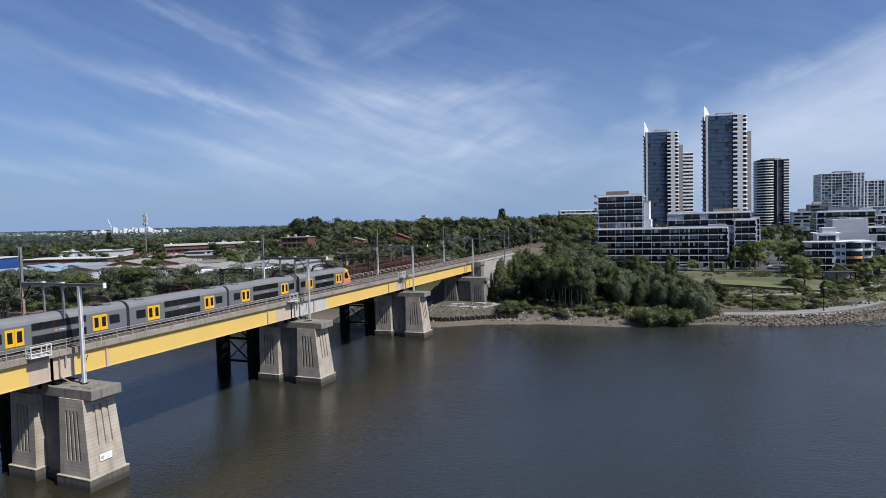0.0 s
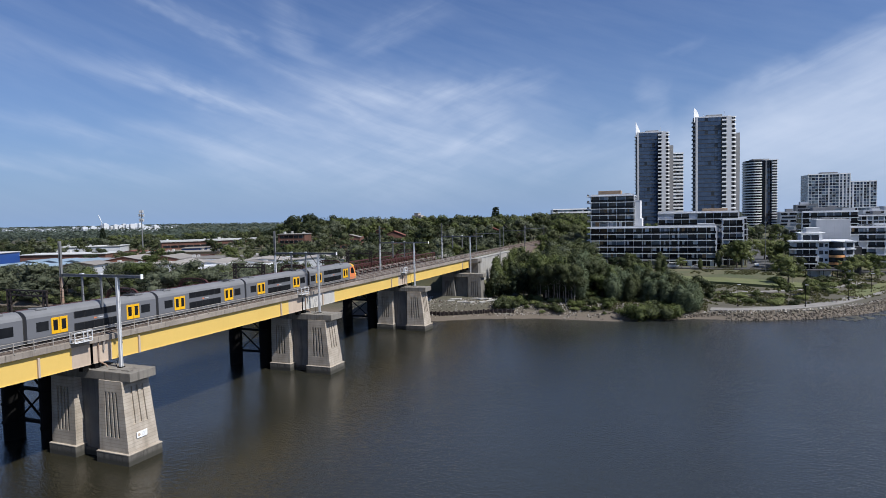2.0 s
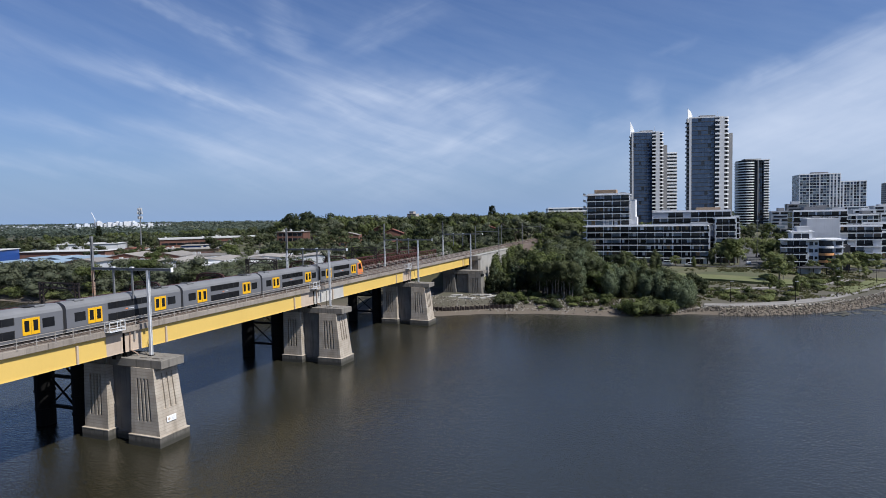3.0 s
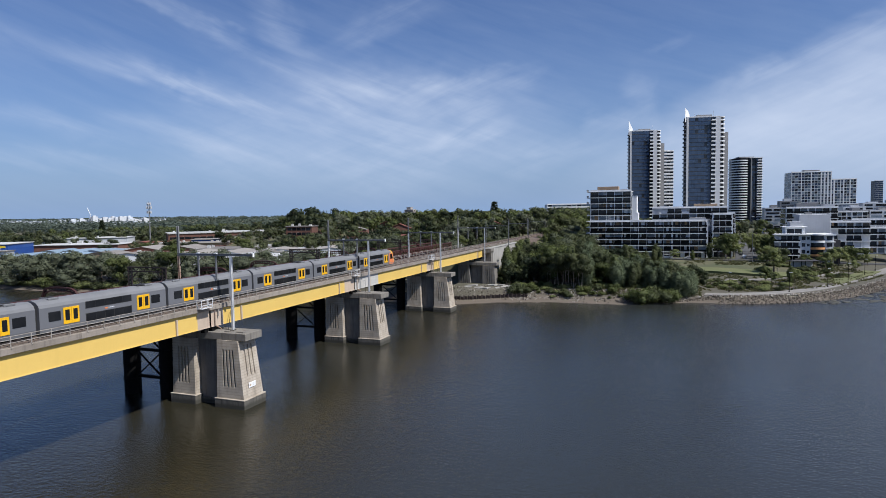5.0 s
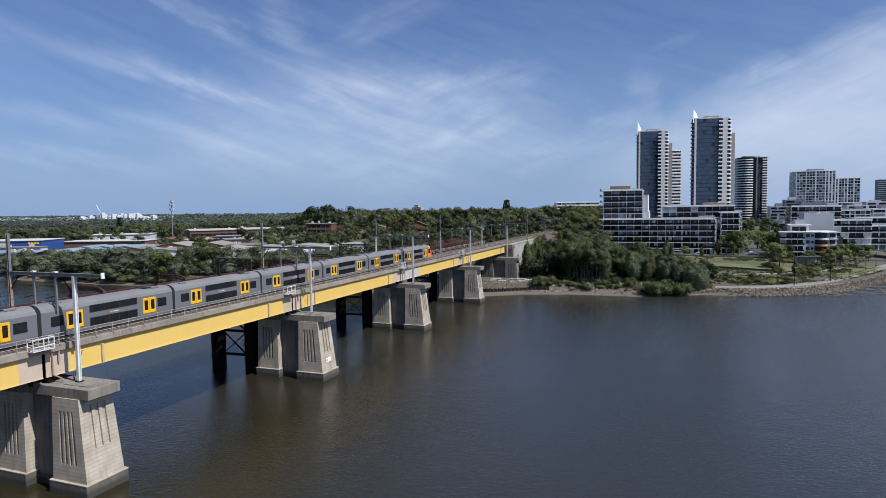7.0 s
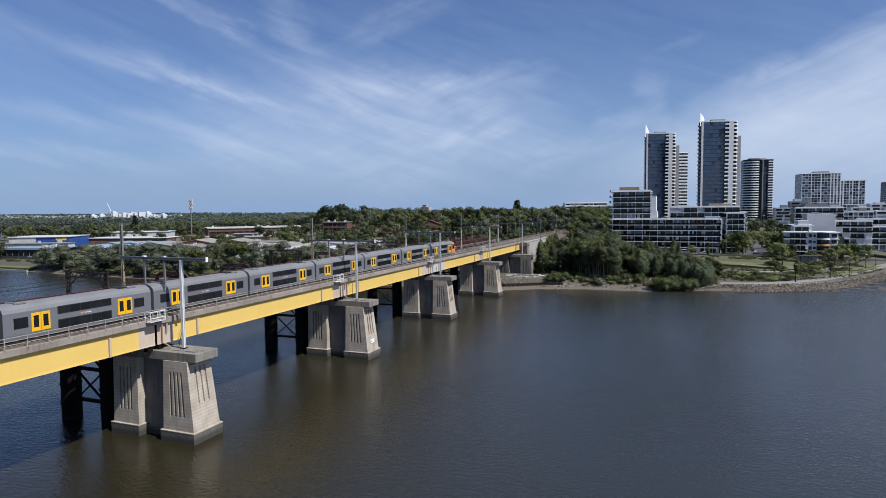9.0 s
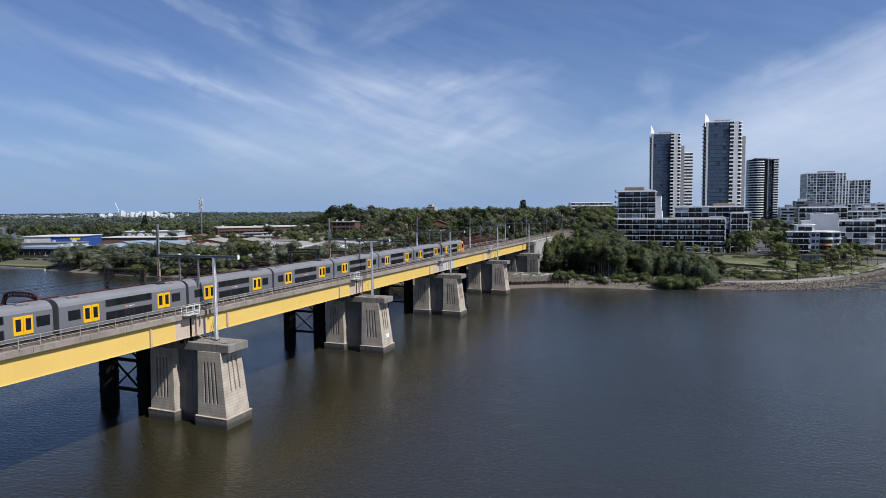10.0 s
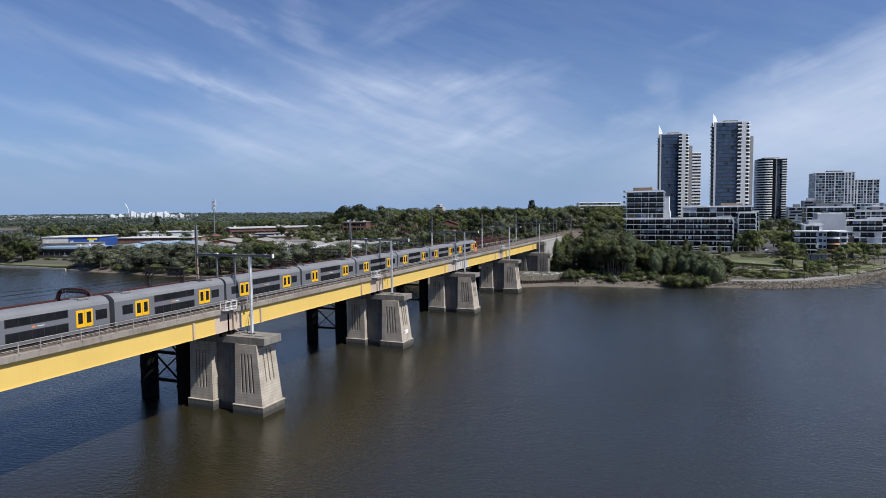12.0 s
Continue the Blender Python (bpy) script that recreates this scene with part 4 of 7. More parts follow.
first_pier = pier()
for k in PIERS:
    if k:
        copy_thing(first_pier, pose(-7.5, SPAN * k, 0))
sg = thing("navigation_sign", "small white metal notice on the pier face", "sign", (-0.42, 2.6, 3.6))
part("plate", cube(-0.03, 0.05, -0.85, 0.85, -0.42, 0.42, 0.01), M_WHITEPAINT, sg)
for i, (w, z) in enumerate(((0.55, 0.18), (0.5, 0.0), (0.4, -0.18))):
    part("text_bar", cube(0.05, 0.056, -0.05, w, z - 0.035, z + 0.035), M_GALV, sg)
bm = bmesh.new()
tube(bm, (0.05, -0.5, 0), (0.058, -0.5, 0), 0.22, 16)
part("emblem", bm, M_PRIMER, sg)

# the landward pier and the abutment
ab = thing("bridge_abutment", "weathered concrete bridge abutment and retaining wall", "bridge abutment", (-7, 150, 2))


def apart_(name, x0, x1, y0, y1, z0, z1, m, bevel=0.0):
    return part(name, cube(x0 + 7, x1 + 7, y0 - 150, y1 - 150, z0 - 2, z1 - 2, bevel), m, ab)


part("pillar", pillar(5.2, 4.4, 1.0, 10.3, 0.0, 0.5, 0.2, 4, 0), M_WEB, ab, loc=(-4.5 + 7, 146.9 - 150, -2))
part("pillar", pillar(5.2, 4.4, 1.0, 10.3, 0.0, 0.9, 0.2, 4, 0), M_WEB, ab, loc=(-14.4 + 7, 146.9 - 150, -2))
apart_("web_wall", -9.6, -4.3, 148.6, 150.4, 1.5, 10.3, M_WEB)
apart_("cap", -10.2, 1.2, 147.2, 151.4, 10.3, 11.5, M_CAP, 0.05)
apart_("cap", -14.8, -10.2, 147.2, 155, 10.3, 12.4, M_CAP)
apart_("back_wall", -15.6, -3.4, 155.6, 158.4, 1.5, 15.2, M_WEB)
apart_("parapet_block", -8.5, -3.4, 155.2, 160, 14.6, 16.3, M_CAP, 0.05)
apart_("retaining_wall", -6.6, -5.4, 158.4, 206, 0.5, 15.9, M_WALL)
apart_("coping", -6.9, -5.2, 158.4, 206, 15.9, 16.35, M_WALL, 0.04)
for i in range(20):
    y = 159 + i * 2.45
    apart_("railing_post", -6.1, -6.02, y - 0.04, y + 0.04, 16.35, 17.5, M_RAILING)
for z in (17.5, 17.15, 16.8):
    apart_("railing_rail", -6.1, -6.02, 158.5, 206, z - 0.04, z + 0.04, M_RAILING)


# ---- overhead line portals ----
def portal(k, y0, near_base):
    p = thing("catenary_portal", "steel overhead wire portal with a tall mast and cantilever beam", "catenary portal", (-15.2, y0, 16.68), "portals along the bridge")
    def o(x, y, z):
        return Vector((x + 15.2, y, z - 16.68))
    bm = bmesh.new()
    for q in (o(-15.35, 0, 16.68), o(-15.05, 0, 16.68)):
        strut(bm, q, q + Vector((0, 0, 7.9)), 0.06, 0.32)
    strut(bm, o(-15.2, 0, 16.68), o(-15.2, 0, 24.6), 0.3, 0.06)
    part("mast", bm, M_RUST if k in (0, -1) else M_GALV, p, "rust-streaked lower mast")
    bm = bmesh.new()
    for q in (o(-15.35, 0, 24.6), o(-15.05, 0, 24.6)):
        strut(bm, q, q + Vector((0, 0, 5.1)), 0.06, 0.30)
    strut(bm, o(-15.2, 0, 24.6), o(-15.2, 0, 29.7), 0.3, 0.06)
    part("mast_top", bm, M_BEAM, p)
    bm = bmesh.new()
    for dy in (-0.16, 0.16):
        strut(bm, o(-4.24, dy, near_base), o(-4.24, dy, 24.7), 0.36, 0.07)
    strut(bm, o(-4.24, 0, near_base), o(-4.24, 0, 24.7), 0.07, 0.3)
    part("pole", bm, M_GALV, p)
    part("base_plate", cube(*(v for ab_ in ((10.6, 11.3), (-0.35, 0.35)) for v in ab_), near_base - 16.68, near_base - 16.58), M_IRON, p)
    bm = bmesh.new()
    for z in (24.68, 25.0):
        strut(bm, o(-15.3, 0, z), o(0.3, 0, z), 0.3, 0.06)
    strut(bm, o(-15.3, 0, 24.84), o(0.3, 0, 24.84), 0.07, 0.34)
    part("beam", bm, M_BEAM, p)
    part("end_plate", cube(15.42, 15.56, -0.2, 0.2, 7.85, 8.5), M_WHITEPAINT, p)
    for x in (-11.0, -7.3):
        part("dropper", cube(x + 15.05, x + 15.35, -0.1, 0.1, 3.9, 8.0, 0.02), M_BEAM, p)
        part("clamp", cube(x + 14.95, x + 15.45, -0.2, 0.2, 8.33, 8.5), M_GALV, p)
        bm = bmesh.new()
        tube(bm, (x + 15.1, 0, 5.6), (x + 13.4, 0, 5.2), 0.05, 6)
        tube(bm, (x + 15.1, 0, 6.7), (x + 13.4, 0, 6.75), 0.05, 6)
        part("cantilever", bm, M_IRON, p)
    bm = bmesh.new()
    strut(bm, o(-6.3, 0, 24.6), o(-4.4, 0, 22.4), 0.1, 0.1)
    part("brace", bm, M_IRON, p)
    bm = bmesh.new()
    strut(bm, o(-13.6, 0, 24.6), o(-15.1, 0, 22.8), 0.1, 0.1)
    part("brace", bm, M_IRON, p)


PORTALS = [(k, SPAN * k + 3.1, 12.25) for k in (-2, -1, 0, 1, 2)] + [(3, 149.6, 11.5)]
for k, y, zb in PORTALS:
    portal(k, y, zb)
for i, y in enumerate((190, 232, 276)):
    p = thing("catenary_portal", "plain steel overhead wire portal on the embankment", "catenary portal", (-15.6, y, 16.4), "portals along the bridge")
    part("mast", cube(-0.13, 0.13, -0.13, 0.13, -1.5, 10.5), M_BEAM, p)
    part("pole", cube(10.47, 10.73, -0.13, 0.13, -2.5, 10.2), M_BEAM, p)
    part("beam", cube(-0.1, 10.7, -0.1, 0.1, 8.05, 8.25), M_BEAM, p)
for tx in TRACKS:
    for za, zb, lab in ((22.35, 22.35, "contact"), (23.4, 22.7, "messenger")):
        w = thing("overhead_wire", "thin dark overhead electric wire above the track", "overhead wire", (tx, 0, za), "wires")
        bm = bmesh.new()
        ends = [-143.6] + [y for _, y, _ in PORTALS] + [190, 232, 276, 325]
        for a, b in zip(ends, ends[1:]):
            pts = [(0, a + (b - a) * i / 8, (zb - za) * 4 * (i / 8) * (1 - i / 8)) for i in range(9)]
            for p, q in zip(pts, pts[1:]):
                tube(bm, p, q, 0.022, 4)
        part("wire", bm, M_IRON, w)

# ---- the old lattice bridge ----
old = thing("old_truss_bridge", "disused wrought iron lattice truss bridge painted dark red", "truss bridge", (-21, 25, 14.4))
O0 = Vector((-21, 25, 14.4))
OLDX = (-18.0, -25.8)
Y_OLD = [SPAN * k + 2.5 for k in (-3, -2, -1, 0, 1, 2, 3)]


def opart(name, segs, m=None, label=""):
    bm = bmesh.new()
    for p, q, w, h in segs:
        strut(bm, Vector(p) - O0, Vector(q) - O0, w, h)
    return part(name, bm, m or M_TRUSS, old, label)


for a, b in zip(Y_OLD, Y_OLD[1:]):
    a, b = a + 0.35, b - 0.35
    for x in OLDX:
        opart("top_chord", [((x, a, 19.05), (x, b, 19.05), 0.55, 0.34)])
        opart("middle_rail", [((x + 0.25, a, 17.35), (x + 0.25, b, 17.35), 0.22, 0.36)])
        opart("bottom_chord", [((x, a, 14.6), (x, b, 14.6), 0.55, 0.4)])
        n = 24
        for i in range(n):
            p, q = a + (b - a) * i / n, a + (b - a) * min(n, i + 2) / n
            opart("lattice_bar", [((x + 0.1, p, 14.8), (x + 0.1, q, 18.9), 0.2, 0.07)])
            opart("lattice_bar", [((x - 0.1, p, 18.9), (x - 0.1, q, 14.8), 0.2, 0.07)])
        for i in range(0, n + 1, 4):
            y = a + (b - a) * i / n
            opart("post", [((x, y, 14.5), (x, y, 19.0), 0.4, 0.3)])
    for i in range(10):
        y = a + (b - a) * (i + 0.5) / 10
        opart("cross_girder", [((OLDX[0], y, 15.2), (OLDX[1], y, 15.2), 0.35, 0.7)])
    for i in (1, 2):
        y = Y_OLD[0] + (b + 0.35 - Y_OLD[0]) - (SPAN) * i / 3
        arc = []
        for j in range(13):
            t = j / 12
            e = abs(2 * t - 1)
            arc.append((OLDX[0] + (OLDX[1] - OLDX[0]) * t, y, 19.2 + 1.75 * (1 - e ** 4) ** 0.5))
        bm = bmesh.new()
        bent_bar(bm, [Vector(p) - O0 for p in arc], 0.34, 0.22)
        part("arch_chord", bm, M_TRUSS, old)
        low = [(p[0] + (-21.9 - p[0]) * 0.07, y, 19.0 + (p[2] - 19.2) * 0.78 + 0.05) for p in arc]
        bm = bmesh.new()
        bent_bar(bm, [Vector(p) - O0 for p in low], 0.26, 0.14)
        part("arch_chord", bm, M_TRUSS, old)
        segs = [(p, q, 0.1, 0.08) for p, q in zip(arc, low[1:])] + [(p, q, 0.1, 0.08) for p, q in zip(low, arc[1:])]
        opart("arch_lattice", segs)
bm = cube(OLDX[1] + 0.4 + 21, OLDX[0] - 0.4 + 21, -150 - 25, 150 - 25, 15.5 - 14.4, 15.75 - 14.4)
part("deck", bm, M_IRON, old)


def iron_pier(y):
    p = thing("iron_pier", "pair of black cast iron cylinders with cross bracing in the river", "bridge pier", (-21.9, y, 0), "old iron piers")
    for x in (-4.4, 3.9):
        bm = bmesh.new()
        tube(bm, (x, 0, -2.5), (x, 0, 13.9), 1.42, 20)
        cyl = part("cylinder", bm, M_IRON, p, smooth=False)
        for z in (2.6, 5.4, 8.2, 11.0):
            bm = bmesh.new()
            tube(bm, (x, 0, z - 0.12), (x, 0, z + 0.12), 1.54, 20)
            part("flange", bm, M_IRON, cyl)
        bm = bmesh.new()
        tube(bm, (x, 0, 13.6), (x, 0, 14.3), 1.7, 20, 1.55)
        part("capital", bm, M_IRON, cyl)
    for z in (3.1, 7.9, 12.6):
        part("strut", cube(-3.1, 2.6, -0.25, 0.25, z - 0.22, z + 0.22), M_IRON, p)
    for a, b in ((3.1, 7.9), (7.9, 12.6)):
        for s in (-1, 1):
            bm = bmesh.new()
            strut(bm, (-3.0 * s - 0.25, 0.08 * s, a), (3.0 * s - 0.25, 0.08 * s, b), 0.34, 0.12)
            part("brace", bm, M_IRON, p)
    return p


ip = iron_pier(Y_OLD[1])
for y in Y_OLD[2:6]:
    copy_thing(ip, pose(-21.9, y, 0))


def old_gantry(y):
    g = thing("old_gantry", "rusty lattice steel gantry on the disused bridge", "gantry", (-21.9, y, 19.2), "old gantries")
    for x in (-3.9, 3.9):
        bm = bmesh.new()
        for sx in (-0.38, 0.38):
            strut(bm, (x + sx, 0, -0.2), (x + sx, 0, 3.3), 0.17, 0.24)
        for i in range(5):
            strut(bm, (x - 0.38, 0, i * 0.66), (x + 0.38, 0, i * 0.66 + 0.66), 0.11, 0.1)
            strut(bm, (x + 0.38, 0, i * 0.66), (x - 0.38, 0, i * 0.66 + 0.66), 0.11, 0.1)
        part("post", bm, M_GANTRY, g)
        bm = bmesh.new()
        k = 1 if x < 0 else -1
        strut(bm, (x + 0.3 * k, 0, 1.2), (x + 1.9 * k, 0, 2.6), 0.16, 0.14)
        part("knee_brace", bm, M_GANTRY, g)
    bm = bmesh.new()
    for z in (2.55, 3.3):
        strut(bm, (-4.5, 0, z), (4.5, 0, z), 0.2, 0.2)
    for i in range(10):
        x = -4.2 + 0.84 * i
        strut(bm, (x, 0, 2.55 + 0.75 * (i % 2)), (x + 0.84, 0, 3.3 - 0.75 * (i % 2)), 0.12, 0.1)
    part("beam", bm, M_GANTRY, g)


for y in Y_OLD[1:6]:
    old_gantry(y)


# ---- the train ----
RAIL_TOP = 17.07
PROFILE = ((-1.45, 0.35), (-1.52, 0.9), (-1.52, 3.35), (-1.38, 3.72), (-0.95, 4.08), (-0.4, 4.28), (0.4, 4.28), (0.95, 4.08), (1.38, 3.72), (1.52, 3.35), (1.52, 0.9), (1.45, 0.35))


def shell(y0, y1):
    bm = bmesh.new()
    rings = [[bm.verts.new((x, y, z)) for x, z in PROFILE] for y in (y0, y1)]
    n = len(PROFILE)
    for i in range(n):
        f = bm.faces.new((rings[0][i], rings[0][(i + 1) % n], rings[1][(i + 1) % n], rings[1][i]))
        if 2 <= i <= 8:
            f.material_index = 1
    bm.faces.new(rings[0])
    bm.faces.new(rings[1][::-1])
    return bm


def fit_side(s, a, b, z0, z1, proud=0.03):
    xs = sorted((s * 1.5, s * (1.52 + proud)))
    return (xs[0], xs[1], a, b, z0, z1)


def add_side(car, s, doors, bands, wins):
    for a, b in doors:
        for h0, h1 in ((a, (a + b) / 2 - 0.02), ((a + b) / 2 + 0.02, b)):
            d = part("door", cube(*fit_side(s, h0, h1, 0.95, 3.05, 0.05), 0.01), M_DOOR, car)
            part("door_window", cube(*fit_side(s, h0 + 0.24, h1 - 0.24, 1.4, 2.75, 0.062)), M_GLASS, d)
    for a, b in bands:
        for z0, z1 in ((2.5, 3.32), (0.75, 1.75)):
            n = 5
            w = (b - a) / n
            part("window_frame", cube(*fit_side(s, a - 0.08, b + 0.08, z0 - 0.06, z1 + 0.06, 0.02)), M_BLACK, car)
            for i in range(n):
                part("window", cube(*fit_side(s, a + w * i + 0.02, a + w * (i + 1) - 0.02, z0, z1, 0.03)), M_GLASS, car)
        part("emblem", cube(*fit_side(s, (a + b) / 2 - 0.7, (a + b) / 2 - 0.3, 2.0, 2.2, 0.02)), M_ORANGE, car)
        part("text_bar", cube(*fit_side(s, (a + b) / 2 - 0.15, (a + b) / 2 + 0.75, 2.06, 2.16, 0.02)), M_PALEGREY, car)
    for a, b in wins:
        part("window", cube(*fit_side(s, a, b, 1.55, 2.75, 0.03), 0.01), M_GLASS, car)


def bogie(car, y):
    bm = bmesh.new()
    bx(bm, -1.1, 1.1, y - 1.5, y + 1.5, 0.35, 0.75)
    g = part("bogie", bm, M_BLACK, car)
    for wy in (y - 1.2, y + 1.2):
        for x in (-0.75, 0.75):
            bm = bmesh.new()
            tube(bm, (x - 0.07, wy, 0.45), (x + 0.07, wy, 0.45), 0.45, 16)
            part("wheel", bm, M_RAIL, g)


def roof_gear(car, ys, pant=None):
    for y in ys:
        part("roof_unit", cube(-0.85, 0.85, y - 0.7, y + 0.7, 4.12, 4.42, 0.06), M_TRAINROOF, car)
        for dx in (-0.45, 0.0, 0.45):
            part("vent", cube(dx - 0.15, dx + 0.15, y - 0.5, y + 0.5, 4.42, 4.45), M_BLACK, car)
    if pant is not None:
        bm = bmesh.new()
        for s in (-0.45, 0.45):
            strut(bm, (s, pant - 0.9, 4.4), (s * 0.6, pant + 0.5, 4.85), 0.06, 0.06)
            strut(bm, (s * 0.6, pant + 0.5, 4.85), (s * 0.7, pant - 0.4, 5.25), 0.05, 0.05)
        strut(bm, (-0.85, pant - 0.4, 5.27), (0.85, pant - 0.4, 5.27), 0.12, 0.06)
        bx(bm, -0.7, 0.7, pant - 1.0, pant + 0.6, 4.32, 4.4)
        part("pantograph", bm, M_BLACK, car)


def middle_car():
    car = thing("train_carriage", "grey double-deck railway carriage with yellow doors", "train carriage", (TRACKS[0], 0, RAIL_TOP), "carriages of the train")
    part("body", shell(-9.85, 9.85), (M_TRAIN, M_TRAINROOF), car)
    for s in (-1, 1):
        add_side(car, s, ((-6.75, -4.55), (4.55, 6.75)), ((-3.55, 3.55),), ((-8.7, -7.1), (7.1, 8.7)))
    part("gangway", cube(-0.9, 0.9, 9.85, 10.35, 0.7, 3.5), M_BLACK, car)
    bm = bmesh.new()
    bx(bm, -1.4, 1.4, 9.82, 9.98, 0.8, 3.75)
    part("end_panel", bm, M_BLACK, car)
    bogie(car, -7.0)
    bogie(car, 7.0)
    roof_gear(car, (-7.4, 7.4), 8.9 - 2.4)
    return car


def end_car():
    """Cab at -y, tail joint at +y; the nose lies at y = 0 of the car."""
    car = thing("train_cab_car", "grey double-deck driving carriage with yellow and orange sloping cab", "train carriage", (TRACKS[0], 0, RAIL_TOP), "carriages of the train")
    part("body", shell(3.55, 20.45), (M_TRAIN, M_TRAINROOF), car)
    # cab: rings from the coupling face back to the body
    def ring(bm, y_of, sc, n_top):
        out = []
        for x, z in PROFILE:
            zz = min(z, n_top + (z - n_top) * 0.25) if z > n_top else z
            out.append(bm.verts.new((x * sc, y_of(zz), zz)))
        return out
    bm = bmesh.new()
    r0 = ring(bm, lambda z: 0.05 + max(0, z - 1.45) * 0.52, 0.80, 3.7)
    r1 = ring(bm, lambda z: 0.75 + max(0, z - 1.45) * 0.42, 0.95, 3.95)
    r2 = ring(bm, lambda z: 2.2 + max(0, z - 1.45) * 0.12, 1.0, 4.3)
    r3 = ring(bm, lambda z: 3.55, 1.0, 4.4)
    n = len(PROFILE)
    for ra, rb, k in ((r0, r1, 0), (r1, r2, 1), (r2, r3, 2)):
        for i in range(n):
            f = bm.faces.new((ra[i], ra[(i + 1) % n], rb[(i + 1) % n], rb[i]))
            f.material_index = (1 if i in (0, 1, 9, 10) else 0) if k == 1 else (0 if k == 0 else (2 if 2 <= i <= 8 else 1))
    bm.faces.new(r0)
    part("cab", bm, (M_DOOR, M_ORANGE, M_TRAINROOF), car, "yellow and orange moulded cab front")
    bm = bmesh.new()
    ws = [bm.verts.new(p) for p in ((-1.05, 0.12, 1.75), (1.05, 0.12, 1.75), (0.98, 0.98, 3.35), (-0.98, 0.98, 3.35), (-1.05, 0.4, 1.75), (1.05, 0.4, 1.75), (0.98, 1.3, 3.35), (-0.98, 1.3, 3.35))]
    for f in ((0, 1, 2, 3), (4, 7, 6, 5), (0, 4, 5, 1), (3, 2, 6, 7), (0, 3, 7, 4), (1, 5, 6, 2)):
        bm.faces.new([ws[i] for i in f])
    part("windscreen", bm, M_GLASS, car, "large dark sloping windscreen")
    for s in (-1, 1):
        bm = bmesh.new()
        a = 1.53 * s
        vs = [bm.verts.new((x, y, z)) for x in (a * 0.93, a + 0.02 * s) for y, z in ((1.45, 1.75), (3.1, 1.75), (3.1, 3.1), (2.05, 3.1))]
        for f in ((0, 1, 2, 3), (4, 7, 6, 5), (0, 4, 5, 1), (1, 5, 6, 2), (2, 6, 7, 3), (3, 7, 4, 0)):
            bm.faces.new([vs[i] for i in f])
        part("cab_window", bm, M_GLASS, car)
        part("headlight", cube(s * 0.95 - 0.25, s * 0.95 + 0.25, -0.02, 0.3, 1.25, 1.5, 0.03), M_WHITEPAINT, car)
        add_side(car, s, ((4.5, 6.7), (15.9, 18.1)), ((7.75, 14.85),), ((18.5, 20.1),))
    part("coupler", cube(-0.3, 0.3, -0.4, 0.8, 0.45, 0.85, 0.04), M_BLACK, car)
    part("skirt", cube(-1.15, 1.15, 0.1, 1.2, 0.2, 0.75, 0.05), M_BLACK, car)
    part("marker_panel", cube(-1.0, 1.0, 0.0, 0.12, 0.85, 1.15, 0.02), M_BLACK, car)
    part("end_panel", cube(-1.4, 1.4, 20.42, 20.58, 0.8, 3.75), M_BLACK, car)
    bogie(car, 4.6)
    bogie(car, 17.2)
    roof_gear(car, (6.0, 17.5))
    return car


NOSE = -89.0
lead = end_car()
lead.location.y = NOSE
mid = middle_car()
y = NOSE + 20.95 + 10.1
mid.location.y = y
for i in range(5):
    y += 20.2
    copy_thing(mid, pose(TRACKS[0], y, RAIL_TOP))
copy_thing(lead, pose(TRACKS[0], y + 10.1 + 20.95, RAIL_TOP, 0, 0, 180))
# ---- trees and shrubs ----
CROWN_NORMALS = {}


bm = bmesh.new()
bmesh.ops.create_icosphere(bm, subdivisions=1, radius=1)
CORE_V = [v.co.copy() for v in bm.verts]
CORE_F = [tuple(v.index for v in f.verts) for f in bm.faces]
bm.free()


